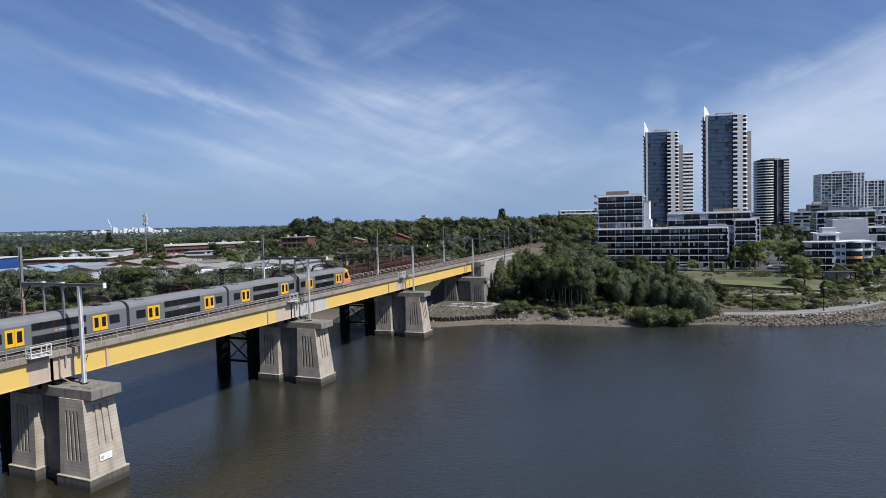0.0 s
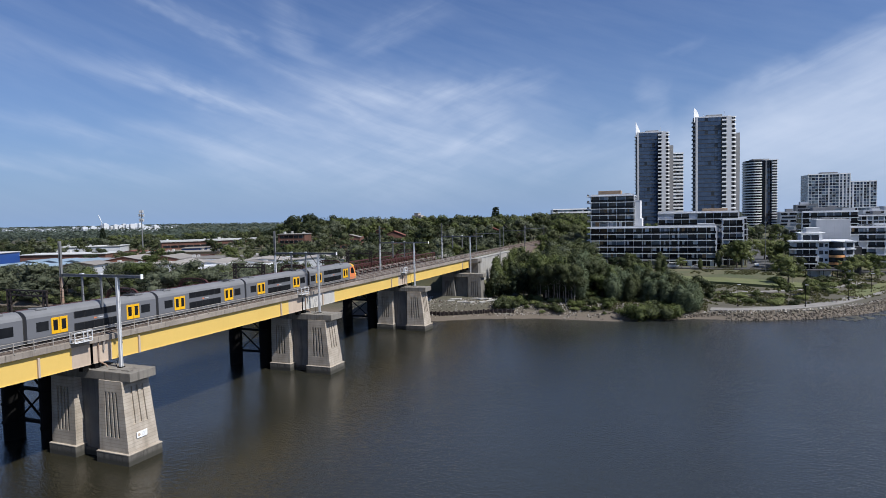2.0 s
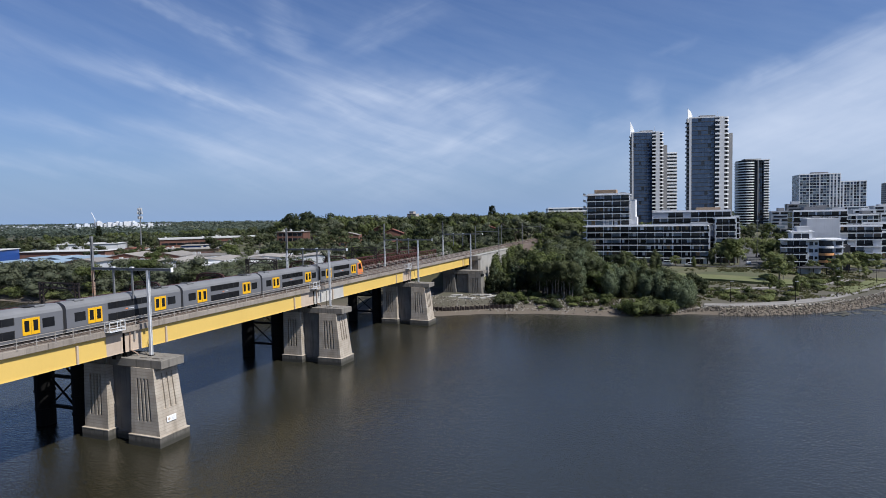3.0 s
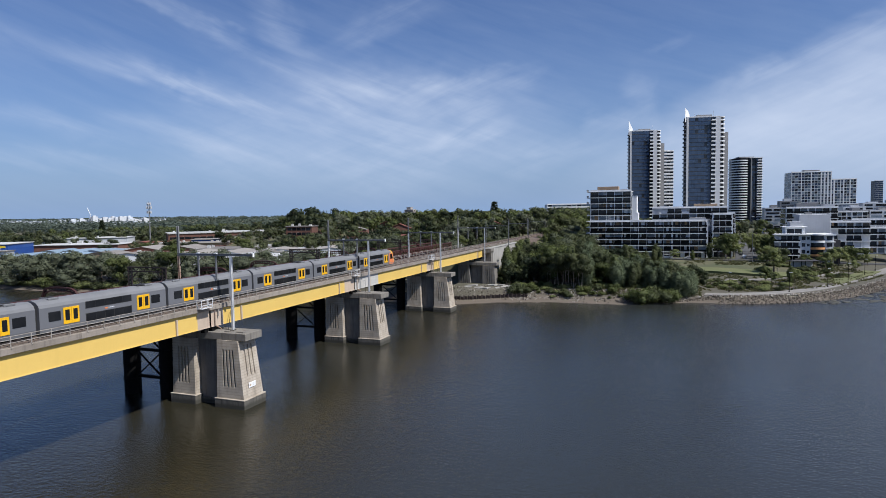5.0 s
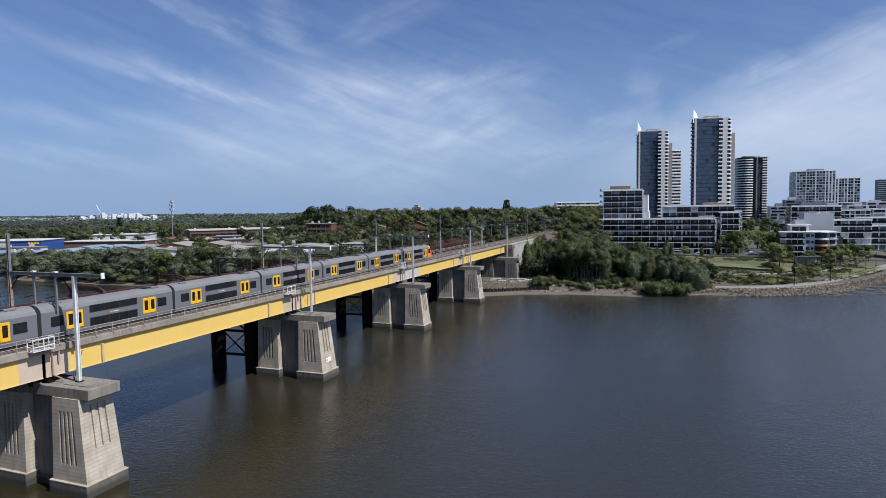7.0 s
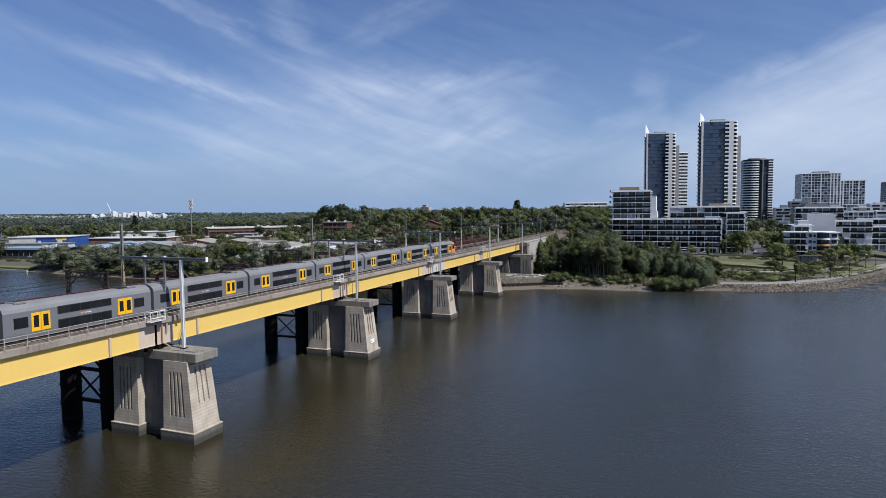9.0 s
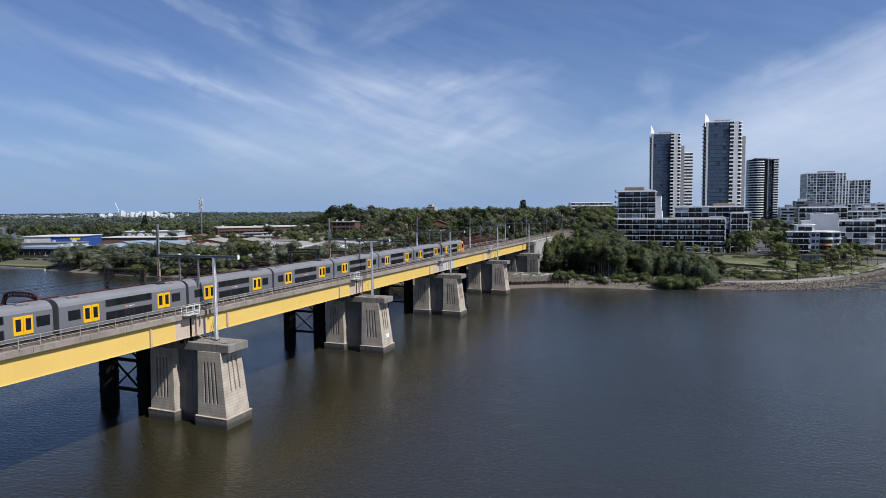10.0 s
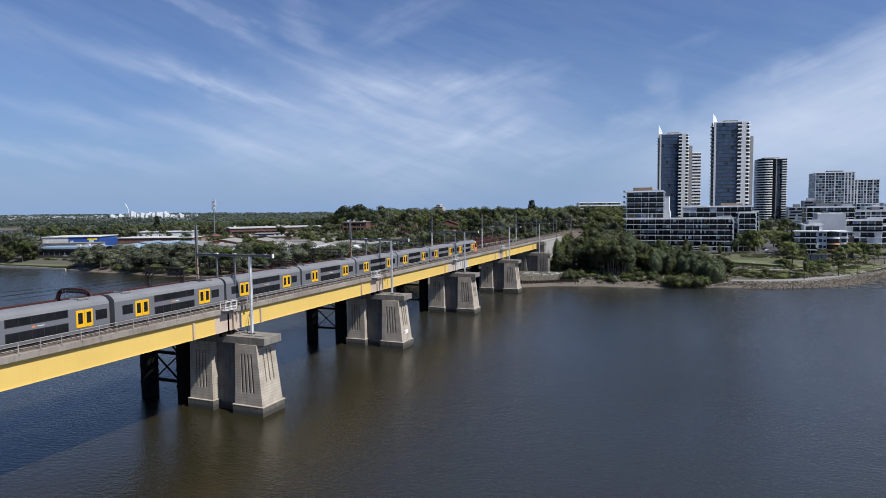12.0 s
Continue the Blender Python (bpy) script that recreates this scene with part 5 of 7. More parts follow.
def leaf_cloud(rng, blobs, n, size, m, droop=0.0, core=0.6):
    """Leafy clumps: a dense uneven heart in each, with many small folded leaf sprays spread through and over it."""
    verts, faces, nrm = [], [], []
    total = sum(b[3] ** 2 for b in blobs)
    for cx, cy, cz, r, sq in blobs:
        c, i = Vector((cx, cy, cz)), len(verts)
        off = Vector((rng.uniform(-9, 9), rng.uniform(-9, 9), rng.uniform(-9, 9)))
        for d in CORE_V if core else ():
            k = r * core * (1 + 0.55 * noise.noise(d * 1.7 + off) + 0.25 * noise.noise(d * 4.5 + off))
            verts.append(c + Vector((d.x * k, d.y * k, d.z * k * sq)))
            nrm.append(tuple((d + Vector((noise.noise(d * 3 + off), noise.noise(d * 3 - off), noise.noise(d * 4 + off))) * 0.9).normalized()))
        faces += [tuple(i + q for q in f) for f in CORE_F] if core else []
        for _ in range(int(n * r * r / total)):
            d = Vector((rng.gauss(0, 1), rng.gauss(0, 1), rng.gauss(0, 1) + 0.25)).normalized()
            k = r * (0.66 + 0.42 * rng.random() ** 0.8)
            p = c + Vector((d.x * k, d.y * k, d.z * k * sq))
            s = size * rng.uniform(0.55, 1.3)
            u = (d + Vector((rng.uniform(-1, 1), rng.uniform(-1, 1), rng.uniform(-1, 1))) * 0.8).normalized()
            t = u.cross(Vector((rng.uniform(-1, 1), rng.uniform(-1, 1), 0.3))).normalized()
            w = u.cross(t)
            dz = Vector((0, 0, -droop * s))
            i = len(verts)
            verts += [p - t * s, p + w * s * 0.6 + u * s * 0.25, p + t * s + dz, p - w * s * 0.6 + u * s * 0.2]
            side = 1 if (verts[i + 2] - verts[i]).cross(verts[i + 3] - verts[i + 1]).dot(d) > 0 else -1
            faces += [(i, i + 1, i + 2)[::side], (i, i + 2, i + 3)[::side]]
            nrm += [tuple((d * 0.9 + u * 0.28 + Vector((0, 0, 0.15))).normalized())] * 4
    me = bpy.data.meshes.new("crown")
    me.from_pydata([tuple(v) for v in verts], [], faces)
    me.materials.append(m)
    me.polygons.foreach_set("use_smooth", [True] * len(me.polygons))
    me.normals_split_custom_set_from_vertices(nrm)
    CROWN_NORMALS[me.name] = np.array(nrm)
    return me


def wood(rng, h, r, limbs, m, spread, lean=0.0, stems=1):
    bm = bmesh.new()
    for s in range(stems):
        a = rng.random() * 6.28
        off = Vector((math.cos(a), math.sin(a), 0)) * (0.0 if stems == 1 else 0.6)
        p = off.copy()
        p.z = -0.6
        q = None
        for i in range(3):
            q = p + Vector((rng.uniform(-0.25, 0.25) + lean, rng.uniform(-0.25, 0.25), h * 0.3)) + off * 0.5
            tube(bm, p, q, r * (1 - 0.27 * i), 7, r * (1 - 0.27 * (i + 1)))
            p = q
        for i in range(limbs):
            a = 6.28 * i / limbs + rng.random()
            base = off + Vector((lean, 0, h * rng.uniform(0.4, 0.8)))
            tip = base + Vector((math.cos(a) * spread, math.sin(a) * spread, h * rng.uniform(0.12, 0.3)))
            tube(bm, base, tip, r * 0.42, 5, r * 0.12)
    return mesh_of("trunk", bm, m)


def broad(rng, h, w, n, leaf, bark, size=0.42, clumps=11, low=0.38):
    """A spreading crown made of uneven clumps with gaps between them."""
    blobs = []
    for i in range(clumps):
        a, k = rng.random() * 6.28, rng.random() ** 0.5
        z = h * rng.uniform(low, 0.88)
        rr = w * (0.5 if z < h * 0.75 else 0.36)
        blobs.append((math.cos(a) * k * rr, math.sin(a) * k * rr, z, w * rng.uniform(0.11, 0.22), rng.uniform(0.6, 0.95)))
    blobs.append((0, 0, h * 0.66, w * 0.26, 0.9))
    return wood(rng, h * 0.9, h * 0.024 + 0.08, 6, bark, w * 0.3), leaf_cloud(rng, blobs, n, size, leaf)


def columnar(rng, h, w, n, leaf, bark, size=0.4):
    blobs = [(rng.uniform(-0.12, 0.12) * w, rng.uniform(-0.12, 0.12) * w, h * (0.18 + 0.74 * i / 8), w * 0.5 * (1.0 - 0.62 * abs(i / 8 - 0.35)) * rng.uniform(0.75, 1.1), 1.25) for i in range(9)]
    return wood(rng, h * 0.95, h * 0.014 + 0.06, 5, bark, w * 0.25), leaf_cloud(rng, blobs, n, size, leaf, 0.6)


def gum(rng, h, w, n, leaf, bark, size=0.42):
    """Bare pale stems with a few high open clumps."""
    blobs = []
    for i in range(8):
        a, k = rng.random() * 6.28, rng.random() ** 0.5
        blobs.append((math.cos(a) * k * w * 0.42, math.sin(a) * k * w * 0.42, h * rng.uniform(0.58, 0.93), w * rng.uniform(0.16, 0.26), 0.7))
    return wood(rng, h * 0.9, 0.13, 4, bark, w * 0.3, stems=2), leaf_cloud(rng, blobs, n, size, leaf, 0.5)


def shrub(rng, h, w, n, leaf, size=0.3):
    blobs = []
    for i in range(8):
        a, k = rng.random() * 6.28, rng.random() ** 0.5
        blobs.append((math.cos(a) * k * w * 0.36, math.sin(a) * k * w * 0.36, h * rng.uniform(0.25, 0.68), w * rng.uniform(0.17, 0.27), 0.85))
    return wood(rng, h * 0.6, 0.09, 5, M_BARK, w * 0.25), leaf_cloud(rng, blobs, n, size, leaf)


def pine(rng, h, n, leaf):
    blobs = []
    for i in range(13):
        z = h * (0.16 + 0.8 * i / 13)
        r = h * 0.15 * (1 - i / 14) + 0.25
        for j in range(5):
            a = 6.28 * j / 5 + i
            blobs.append((math.cos(a) * r, math.sin(a) * r, z, r * 0.42 + 0.2, 0.4))
    return wood(rng, h * 1.02, 0.28, 0, M_BARK, 1), leaf_cloud(rng, blobs, n, 0.4, leaf)


rng = random.Random(21)
KINDS = {
    "broad": [broad(rng, 10, 9.5, 2300, m, M_BARK, 0.27, 19, 0.24) for m in (M_LEAF, M_LEAF, M_LEAFDARK, M_LEAFBRIGHT)],
    "street": [broad(rng, 10, 7.5, 1800, m, M_BARK, 0.23, 17, 0.26) for m in (M_STREETLEAF, M_STREETLEAF, M_LEAFBRIGHT)],
    "far": [broad(rng, 10, 9.5, 560, m, M_BARK, 0.44, 10) for m in (M_LEAF, M_LEAFDARK, M_LEAFGREY, M_LEAFBRIGHT, M_LEAF)],
    "grey": [broad(rng, 10, 10, 2100, M_LEAFGREY, M_BARK, 0.31, 17, 0.2) for _ in range(2)] + [broad(rng, 10, 11, 2100, M_LEAF, M_BARK, 0.31, 17, 0.16)],
    "pale": [broad(rng, 10, 11, 2200, M_LEAFGREY, M_BARK, 0.29, 18, 0.14) for _ in range(3)],
    "she_oak": [columnar(rng, 10, 5.2, 2300, m, M_BARK, 0.21) for m in (M_CASUARINA, M_CASUARINA, M_LEAF)],
    "column": [columnar(rng, 10, 4.8, 2000, m, M_BARK, 0.24) for m in (M_LEAF, M_LEAFBRIGHT)],
    "gum": [gum(rng, 10, 8, 2200, m, M_PALEBARK, 0.27) for m in (M_LEAF, M_LEAFGREY)],
    "mangrove": [shrub(rng, 4, 6.5, 1250, m, 0.235) for m in (M_LEAFBRIGHT, M_LEAF, M_STREETLEAF)],
    "pine": [pine(rng, 10, 1500, M_LEAFDARK)],
}
LABEL = {
    "broad": ("tree", "broad leafy green tree with an uneven crown", "tree"),
    "street": ("tree", "light green open-crowned street tree", "tree"),
    "far": ("tree", "dense dark green tree in the woods", "tree"),
    "grey": ("tree", "spreading grey-green tree on the river bank", "tree"),
    "pale": ("tree", "soft pale grey-green tree spreading low over the bank", "tree"),
    "she_oak": ("tree", "feathery dark she-oak tree near the shore", "tree"),
    "column": ("tree", "slender upright green tree", "tree"),
    "gum": ("tree", "gum tree with bare pale stems", "tree"),
    "mangrove": ("mangrove_bush", "low bright green mangrove bush at the beach", "bush"),
    "pine": ("pine_tree", "tall dark conifer with tiered branches", "tree"),
}
BASE_H = {"mangrove": 4.0}


WOODS = {"v": [], "k": [], "f": [], "m": [], "n": 0}
WOOD_MATS = [M_LEAF, M_LEAFDARK, M_LEAFGREY, M_LEAFBRIGHT, M_CASUARINA, M_BARK, M_PALEBARK]


def plant(kind, x, y, h, w=1.0, z=None, group="", pick=None, stuff=False):
    name, label, cat = LABEL[kind]
    pool = KINDS[kind]
    tr, cr = pool[pick if pick is not None else rng.randrange(len(pool))]
    k = h / BASE_H.get(kind, 10.0)
    m = Matrix.LocRotScale((x, y, height(x, y) if z is None else z), Euler((0, 0, rng.random() * 6.28)), (k * w, k * w, k))
    if stuff:
        for me in (tr, cr):
            co = np.empty(len(me.vertices) * 3)
            me.vertices.foreach_get("co", co)
            mm = np.array(m)
            co = co.reshape(-1, 3) @ mm[:3, :3].T + mm[:3, 3]
            WOODS["v"].append(co)
            turn = np.array(m.to_3x3().normalized())
            WOODS["k"].append(CROWN_NORMALS[me.name] @ turn.T if me.name in CROWN_NORMALS else np.zeros((len(co), 3)))
            WOODS["f"] += [tuple(i + WOODS["n"] for i in q.vertices) for q in me.polygons]
            WOODS["m"] += [WOOD_MATS.index(me.materials[0])] * len(me.polygons)
            WOODS["n"] += len(co)
        return None
    t = thing(name, label, cat, (x, y, 0), group)
    t.matrix_basis = m
    part("trunk", tr, None, t)
    part("crown", cr, None, t)
    return t


def blocked(x, y):
    if abs(x + 11) < 9 and y < 330 and y > 100:
        return True
    if -29 < x < -5 and y < 160:
        return True
    return any(x0 - 3 < x < x1 + 3 and y0 - 3 < y < y1 + 3 for x0, x1, y0, y1 in KEEP_CLEAR)


def grove(kind, n, xr, yr, hr, gap, group, w=(0.85, 1.2), cond=None, stuff=False):
    got, tries = [], 0
    while len(got) < n and tries < n * 30:
        tries += 1
        x, y = rng.uniform(*xr), rng.uniform(*yr)
        if blocked(x, y) or height(x, y) < 0.8 or (cond and not cond(x, y)):
            continue
        if any((x - a) ** 2 + (y - b) ** 2 < gap * gap for a, b in got):
            continue
        got.append((x, y))
        k = kind if isinstance(kind, str) else rng.choice(kind)
        plant(k, x, y, (rng.uniform(*hr) if isinstance(hr, tuple) else hr(x, y) * rng.uniform(0.82, 1.08)), rng.uniform(*w), group=group, stuff=stuff)


KEEP_CLEAR = [(20, 96, 247, 300), (108, 170, 243, 300), (91, 112, 240, 330),
              (-425, -335, 172, 240), (-345, -290, 134, 160), (-300, -250, 170, 200), (-380, -312, 222, 262), (-250, -205, 196, 225),
              (-190, -95, 148, 215), (-330, -295, 270, 290), (-345, -250, 330, 430), (-330, -245, 262, 330), (-240, -190, 225, 260),
              (-209, -180, 276, 330), (-158, -126, 272, 322)]
# ---- buildings ----
def pane_mesh(w, h, glass, surround, bars=2):
    """A framed window facing -y with recessed panes, its lower left corner at the origin."""
    bm = bmesh.new()
    xs = [w * i / bars for i in range(bars + 1)]
    lo, hi = [bm.verts.new((x, -0.07, 0)) for x in xs], [bm.verts.new((x, -0.07, h)) for x in xs]
    front = [bm.faces.new((lo[i], lo[i + 1], hi[i + 1], hi[i])) for i in range(bars)]
    b = [bm.verts.new(q) for q in ((0, 0.06, 0), (w, 0.06, 0), (w, 0.06, h), (0, 0.06, h))]
    bm.faces.new((b[0], b[3], b[2], b[1]))
    bm.faces.new((lo[0], hi[0], b[3], b[0]))
    bm.faces.new((lo[-1], b[1], b[2], hi[-1]))
    bm.faces.new(lo[::-1] + [b[0], b[1]])
    bm.faces.new(hi + [b[2], b[3]])
    for f in bm.faces:
        f.material_index = 1
    bmesh.ops.inset_individual(bm, faces=front, thickness=0.07, depth=-0.05)
    for f in front:
        f.material_index = 0
    return mesh_of("window", bm, glass, surround)


def facade(parent, x, y, angle, n, bay, floors, fh, glasses, surround, sill=0.25, head=0.45, gap=0.25, bars=2, skip=0.0, rail=None, rail_out=1.1, seed=1):
    """Rows of windows along a wall that starts at (x, y) and runs at the angle; rail: a balustrade material."""
    r = random.Random(seed)
    surrounds = (surround, surround, M_WHITEPAINT) if surround is M_FRAME else (surround,)
    pool = [pane_mesh(bay - gap, fh - sill - head, g, q, bars) for g in glasses for q in surrounds]
    rm = None
    if rail:
        bm = bmesh.new()
        bx(bm, 0.05, bay - 0.05, -rail_out, -rail_out + 0.06, 0.15, 1.05)
        bx(bm, 0.0, bay, -rail_out - 0.04, -rail_out + 0.1, 1.05, 1.13)
        rm = mesh_of("balustrade", bm, rail)
    turn = Euler((0, 0, radians(angle)))
    u = Vector((math.cos(radians(angle)), math.sin(radians(angle)), 0))
    for f in range(floors):
        for i in range(n):
            if r.random() < skip:
                continue
            p = Vector((x, y, f * fh)) + u * (i * bay)
            w = part("window", r.choice(pool), None, parent, loc=p + u * gap / 2 + Vector((0, 0, sill)))
            w.rotation_euler = turn
            if rm and f:
                b = part("balustrade", rm, None, parent, loc=p)
                b.rotation_euler = turn


def slabs(parent, outline, floors, fh, thick, m, first=0, name="floor_slab"):
    me = mesh_of(name, extrude_poly(outline, -thick, 0.0), m)
    for f in range(first, floors + 1):
        part(name, me, None, parent, loc=(0, 0, f * fh))


def rect(x0, x1, y0, y1):
    return [(x0, y0), (x1, y0), (x1, y1), (x0, y1)]


def apartment(name, label, x0, x1, y0, y1, z0, floors, fh, bay, wall, glasses, out=1.2, rail=None, side_bays=True, surround=None, round_right=0.0,
              group="", fins=True, plant_room=None, seed=1, skip=0.0, every=3, screens=0.0, wide=0.4, turn=0):
    """A slab block: recessed wall, projecting floor slabs, windows and balustrades front and side."""
    surround = surround or M_FRAME
    w, d = x1 - x0, y1 - y0
    t = thing(name, label, "apartment building", (x0, y0, z0), group, turn)
    part("wall", cube(0.15, w - 0.15, out, d, -0.5, floors * fh), wall, t)
    if round_right:
        r = round_right
        pts = [(0, 0), (w - r, 0)] + [(w - r + r * math.sin(a), r - r * math.cos(a)) for a in [radians(15 * i) for i in range(1, 7)]] + [(w, d), (0, d)]
    else:
        pts = rect(0, w, 0, d)
    slabs(t, pts, floors, fh, 0.36, M_RENDER, 1)
    n = max(1, round((w - 0.6) / bay))
    b = (w - 0.6) / n
    facade(t, 0.3, out - 0.03, 0, n, b, floors, fh, glasses, surround, bars=3, rail=rail, rail_out=out - 0.15, seed=seed, skip=skip)
    rs = random.Random(seed + 40)
    if fins:
        for i in range(0, n + 1):
            x = 0.3 + b * i
            big = i % every == 0 or rs.random() < 0.2
            k = rs.choice((0.16, 0.22, wide) if wide < 0.6 else (0.35, 0.55, wide)) if big else 0.09
            part("fin_wall", cube(x - k, x + k, 0.25 if big else out - 0.5, out + 0.1, 0, floors * fh - 0.4), M_RENDER, t)
    for f in range(floors):
        for i in range(n):
            if rs.random() < screens:
                x = 0.3 + b * (i + rs.random() * 0.6)
                wd = b * rs.uniform(0.15, 0.45)
                part("screen", cube(x, x + wd, out - rs.uniform(0.12, 0.7), out - 0.08, f * fh + 0.02, f * fh + fh - 0.44), rs.choice((M_TIMBER, M_PALEGREY, M_RENDER, M_PALEGREY)), t)
    if side_bays:
        ns = max(1, round((d - out - 0.6) / bay * (1.0 if y0 < 400 else 0.5)))
        facade(t, w - 0.12, out + 0.3, 90, ns, (d - out - 0.6) / ns, floors, fh, glasses, surround, rail=None, seed=seed + 1)
        facade(t, 0.12, d - 0.3, -90, ns, (d - out - 0.6) / ns, floors, fh, glasses, surround, rail=None, seed=seed + 2)
    part("parapet", cube(0.2, w - 0.2, 0.3, 0.6, floors * fh, floors * fh + 0.7), M_RENDER, t)
    for a, c, e, g, h, m in plant_room or ():
        part("plant_room", cube(a, c, e, g, floors * fh, floors * fh + h, 0.05), m, t)
    return t


WIN = (M_WINDOW, M_CURTAIN, M_CURTAIN, M_PALEGLASS)
DARKWIN = (M_WINDOW, M_GLASS, M_WINDOW, M_CURTAIN, M_PALEGLASS)
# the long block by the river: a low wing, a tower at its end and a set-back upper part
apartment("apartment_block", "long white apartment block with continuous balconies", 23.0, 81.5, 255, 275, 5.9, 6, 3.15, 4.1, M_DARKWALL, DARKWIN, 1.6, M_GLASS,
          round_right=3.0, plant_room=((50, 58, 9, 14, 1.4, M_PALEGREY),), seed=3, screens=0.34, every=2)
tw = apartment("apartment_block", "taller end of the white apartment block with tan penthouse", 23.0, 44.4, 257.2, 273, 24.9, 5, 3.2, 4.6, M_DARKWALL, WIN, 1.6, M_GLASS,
               plant_room=((3.5, 14.5, 4, 11, 2.6, M_TAN), (16, 19, 6, 10, 1.2, M_PALEGREY)), seed=5, screens=0.25, every=2, wide=0.3, surround=M_FRAME)
for f in range(5):
    part("balcony", cube(-1.9, 0.3, 1.5, 9, f * 3.2 + 2.8, f * 3.2 + 3.2, 0.03), M_RENDER, tw)
    part("balcony_rail", cube(-1.85, -1.75, 1.6, 8.9, f * 3.2 + 3.2, f * 3.2 + 4.2), M_GLASS, tw)
for f in range(6):
    part("balcony", cube(-1.9, 0.3, -0.7, 9, f * 3.15 - 16.0, f * 3.15 - 15.6, 0.03), M_RENDER, tw)
st = thing("stair_tower", "plain white rendered stair tower beside the block", "stair tower", (44.5, 258, 24.9))
for i, (a, h) in enumerate(((2.6, 13.0), (3.4, 4.4))):
    part("wall", cube(0 if i == 0 else 2.6, a, 0, 10 - i, -0.4, h, 0.04), M_RENDER, st)
part("coping", cube(-0.1, 2.7, -0.1, 10.1, 13.0, 13.25, 0.03), M_PALEGREY, st)
apartment("apartment_block", "white upper apartments set back behind the block", 54, 93, 286, 304, 5.9, 8, 3.2, 3.9, M_RENDER, DARKWIN, 1.0, M_GLASS, skip=0.22, every=2,
          plant_room=((22, 34, 4, 10, 2.0, M_TAN), (4, 9, 5, 9, 1.2, M_PALEGREY)), seed=7)
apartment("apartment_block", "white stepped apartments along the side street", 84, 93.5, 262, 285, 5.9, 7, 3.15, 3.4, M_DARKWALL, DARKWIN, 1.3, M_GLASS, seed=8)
apartment("apartment_block", "pale apartments further along the side street", 93.5, 100, 322, 350, 6.2, 7, 3.1, 3.2, M_PALEGREY, DARKWIN, 1.2, M_GLASS, seed=9)
apartment("apartment_block", "low white building with a flat pale roof", 97.5, 103, 352, 372, 6.2, 5, 2.9, 4, M_RENDER, WIN, 0.8, seed=11)


def tower(x, y, z, h, sx=1.0, fin=6.6):
    """A tall tower: blue glass front, two stacks of white balconies beside a pale pier, a shaded flank and a white fin on top."""
    t = thing("residential_tower", "tall dark glass residential tower with white balconies and roof fin", "tower", (x + 1.2, y, z), "twin towers", 13)
    n = round(h / 3.07)
    fh = h / n
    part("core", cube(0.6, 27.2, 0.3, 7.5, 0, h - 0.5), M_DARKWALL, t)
    part("core", cube(9, 31, 7.5, 16, 0, h - 9), M_GREYRENDER, t)
    pool = [pane_mesh(16.2 / 7 - 0.04, fh - 0.30, g, M_FRAME, 1) for g in (M_BLUEGLASS, M_WINDOW)]
    spandrel = mesh_of("spandrel", cube(2.2, 18.9, 0.0, 0.3, -0.15, 0.15), M_FRAME)
    balcony = bmesh.new()
    bx(balcony, 18.9, 22.1, -1.3, 1.0, -0.16, 0.1)
    bx(balcony, 18.9, 22.1, -1.35, -1.2, 0.1, 0.95)
    bx(balcony, 21.95, 22.1, -1.2, 0.3, 0.1, 0.95)
    balcony = mesh_of("balcony", balcony, M_WHITEPAINT)
    arc = [(25.6, -0.9)] + [(26.6 + 2.9 * math.sin(a), 2.0 - 2.9 * math.cos(a)) for a in [radians(15 * i) for i in range(8)]] + [(29.2, 9), (25.6, 9)]
    ring = mesh_of("balcony", extrude_poly(arc, -0.15, 0.85), M_WHITEPAINT)
    # grey where the balconies are white: the flank's shade is in the colour
    flank = mesh_of("flank_slab", cube(-0.3, 0.7, 0.2, 7.4, -0.2, 0.75), M_GREYRENDER)
    blind = mesh_of("balcony_door", cube(19.2, 21.9, 0.15, 0.3, 0.1, fh - 0.3), M_WINDOW)
    r = random.Random(int(x))
    for f in range(n):
        for i in range(7):
            part("window", pool[0 if r.random() < 0.93 else 1], None, t, loc=(2.5 + 16.2 * i / 7, 0.2, f * fh + 0.15))
        part("spandrel", spandrel, None, t, loc=(0, 0, f * fh))
        part("balcony_door", blind, None, t, loc=(0, 0, f * fh))
        part("flank_slab", flank, None, t, loc=(0, 0, f * fh))
        if f:
            part("balcony", balcony, None, t, loc=(0, 0, f * fh))
            part("balcony", ring, None, t, loc=(0, 0, f * fh))
    part("column", cube(22.1, 25.6, -0.9, 9, 0, h - 0.2), M_PALEGREY, t)
    part("corner_glazing", cube(25.7, 28.3, 0.6, 12, 0, h - 0.8), M_GLASS, t)
    part("rear_slab", cube(27.3, 34.6, 9, 15.9, 0, h - 10.5), M_GREYRENDER, t)
    part("edge_wall", cube(0.7, 2.3, -0.15, 3, 0, h - 0.3), M_PALEGREY, t)
    part("crown", cube(0.6, 25.5, 0.1, 7.5, h - 0.5, h + 0.35, 0.05), M_PALEGREY, t)
    part("crown", extrude_poly(arc, h - 0.9, h - 0.2), M_RENDER, t)
    part("plant_room", cube(9, 20, 2, 7, h + 0.35, h + 1.7, 0.05), M_GREYRENDER, t)
    bm = bmesh.new()
    prof = [(-0.5, h - 3.5), (4.0, h - 3.5), (3.95, h - 0.2), (3.5, h + 2.2), (2.0, h + 4.8), (-0.5, h + fin)]
    a = [bm.verts.new((px, -0.35 + 0.9 * max(0, px), pz)) for px, pz in prof]
    b = [bm.verts.new((px, 0.2 + 0.9 * max(0, px), pz)) for px, pz in prof]
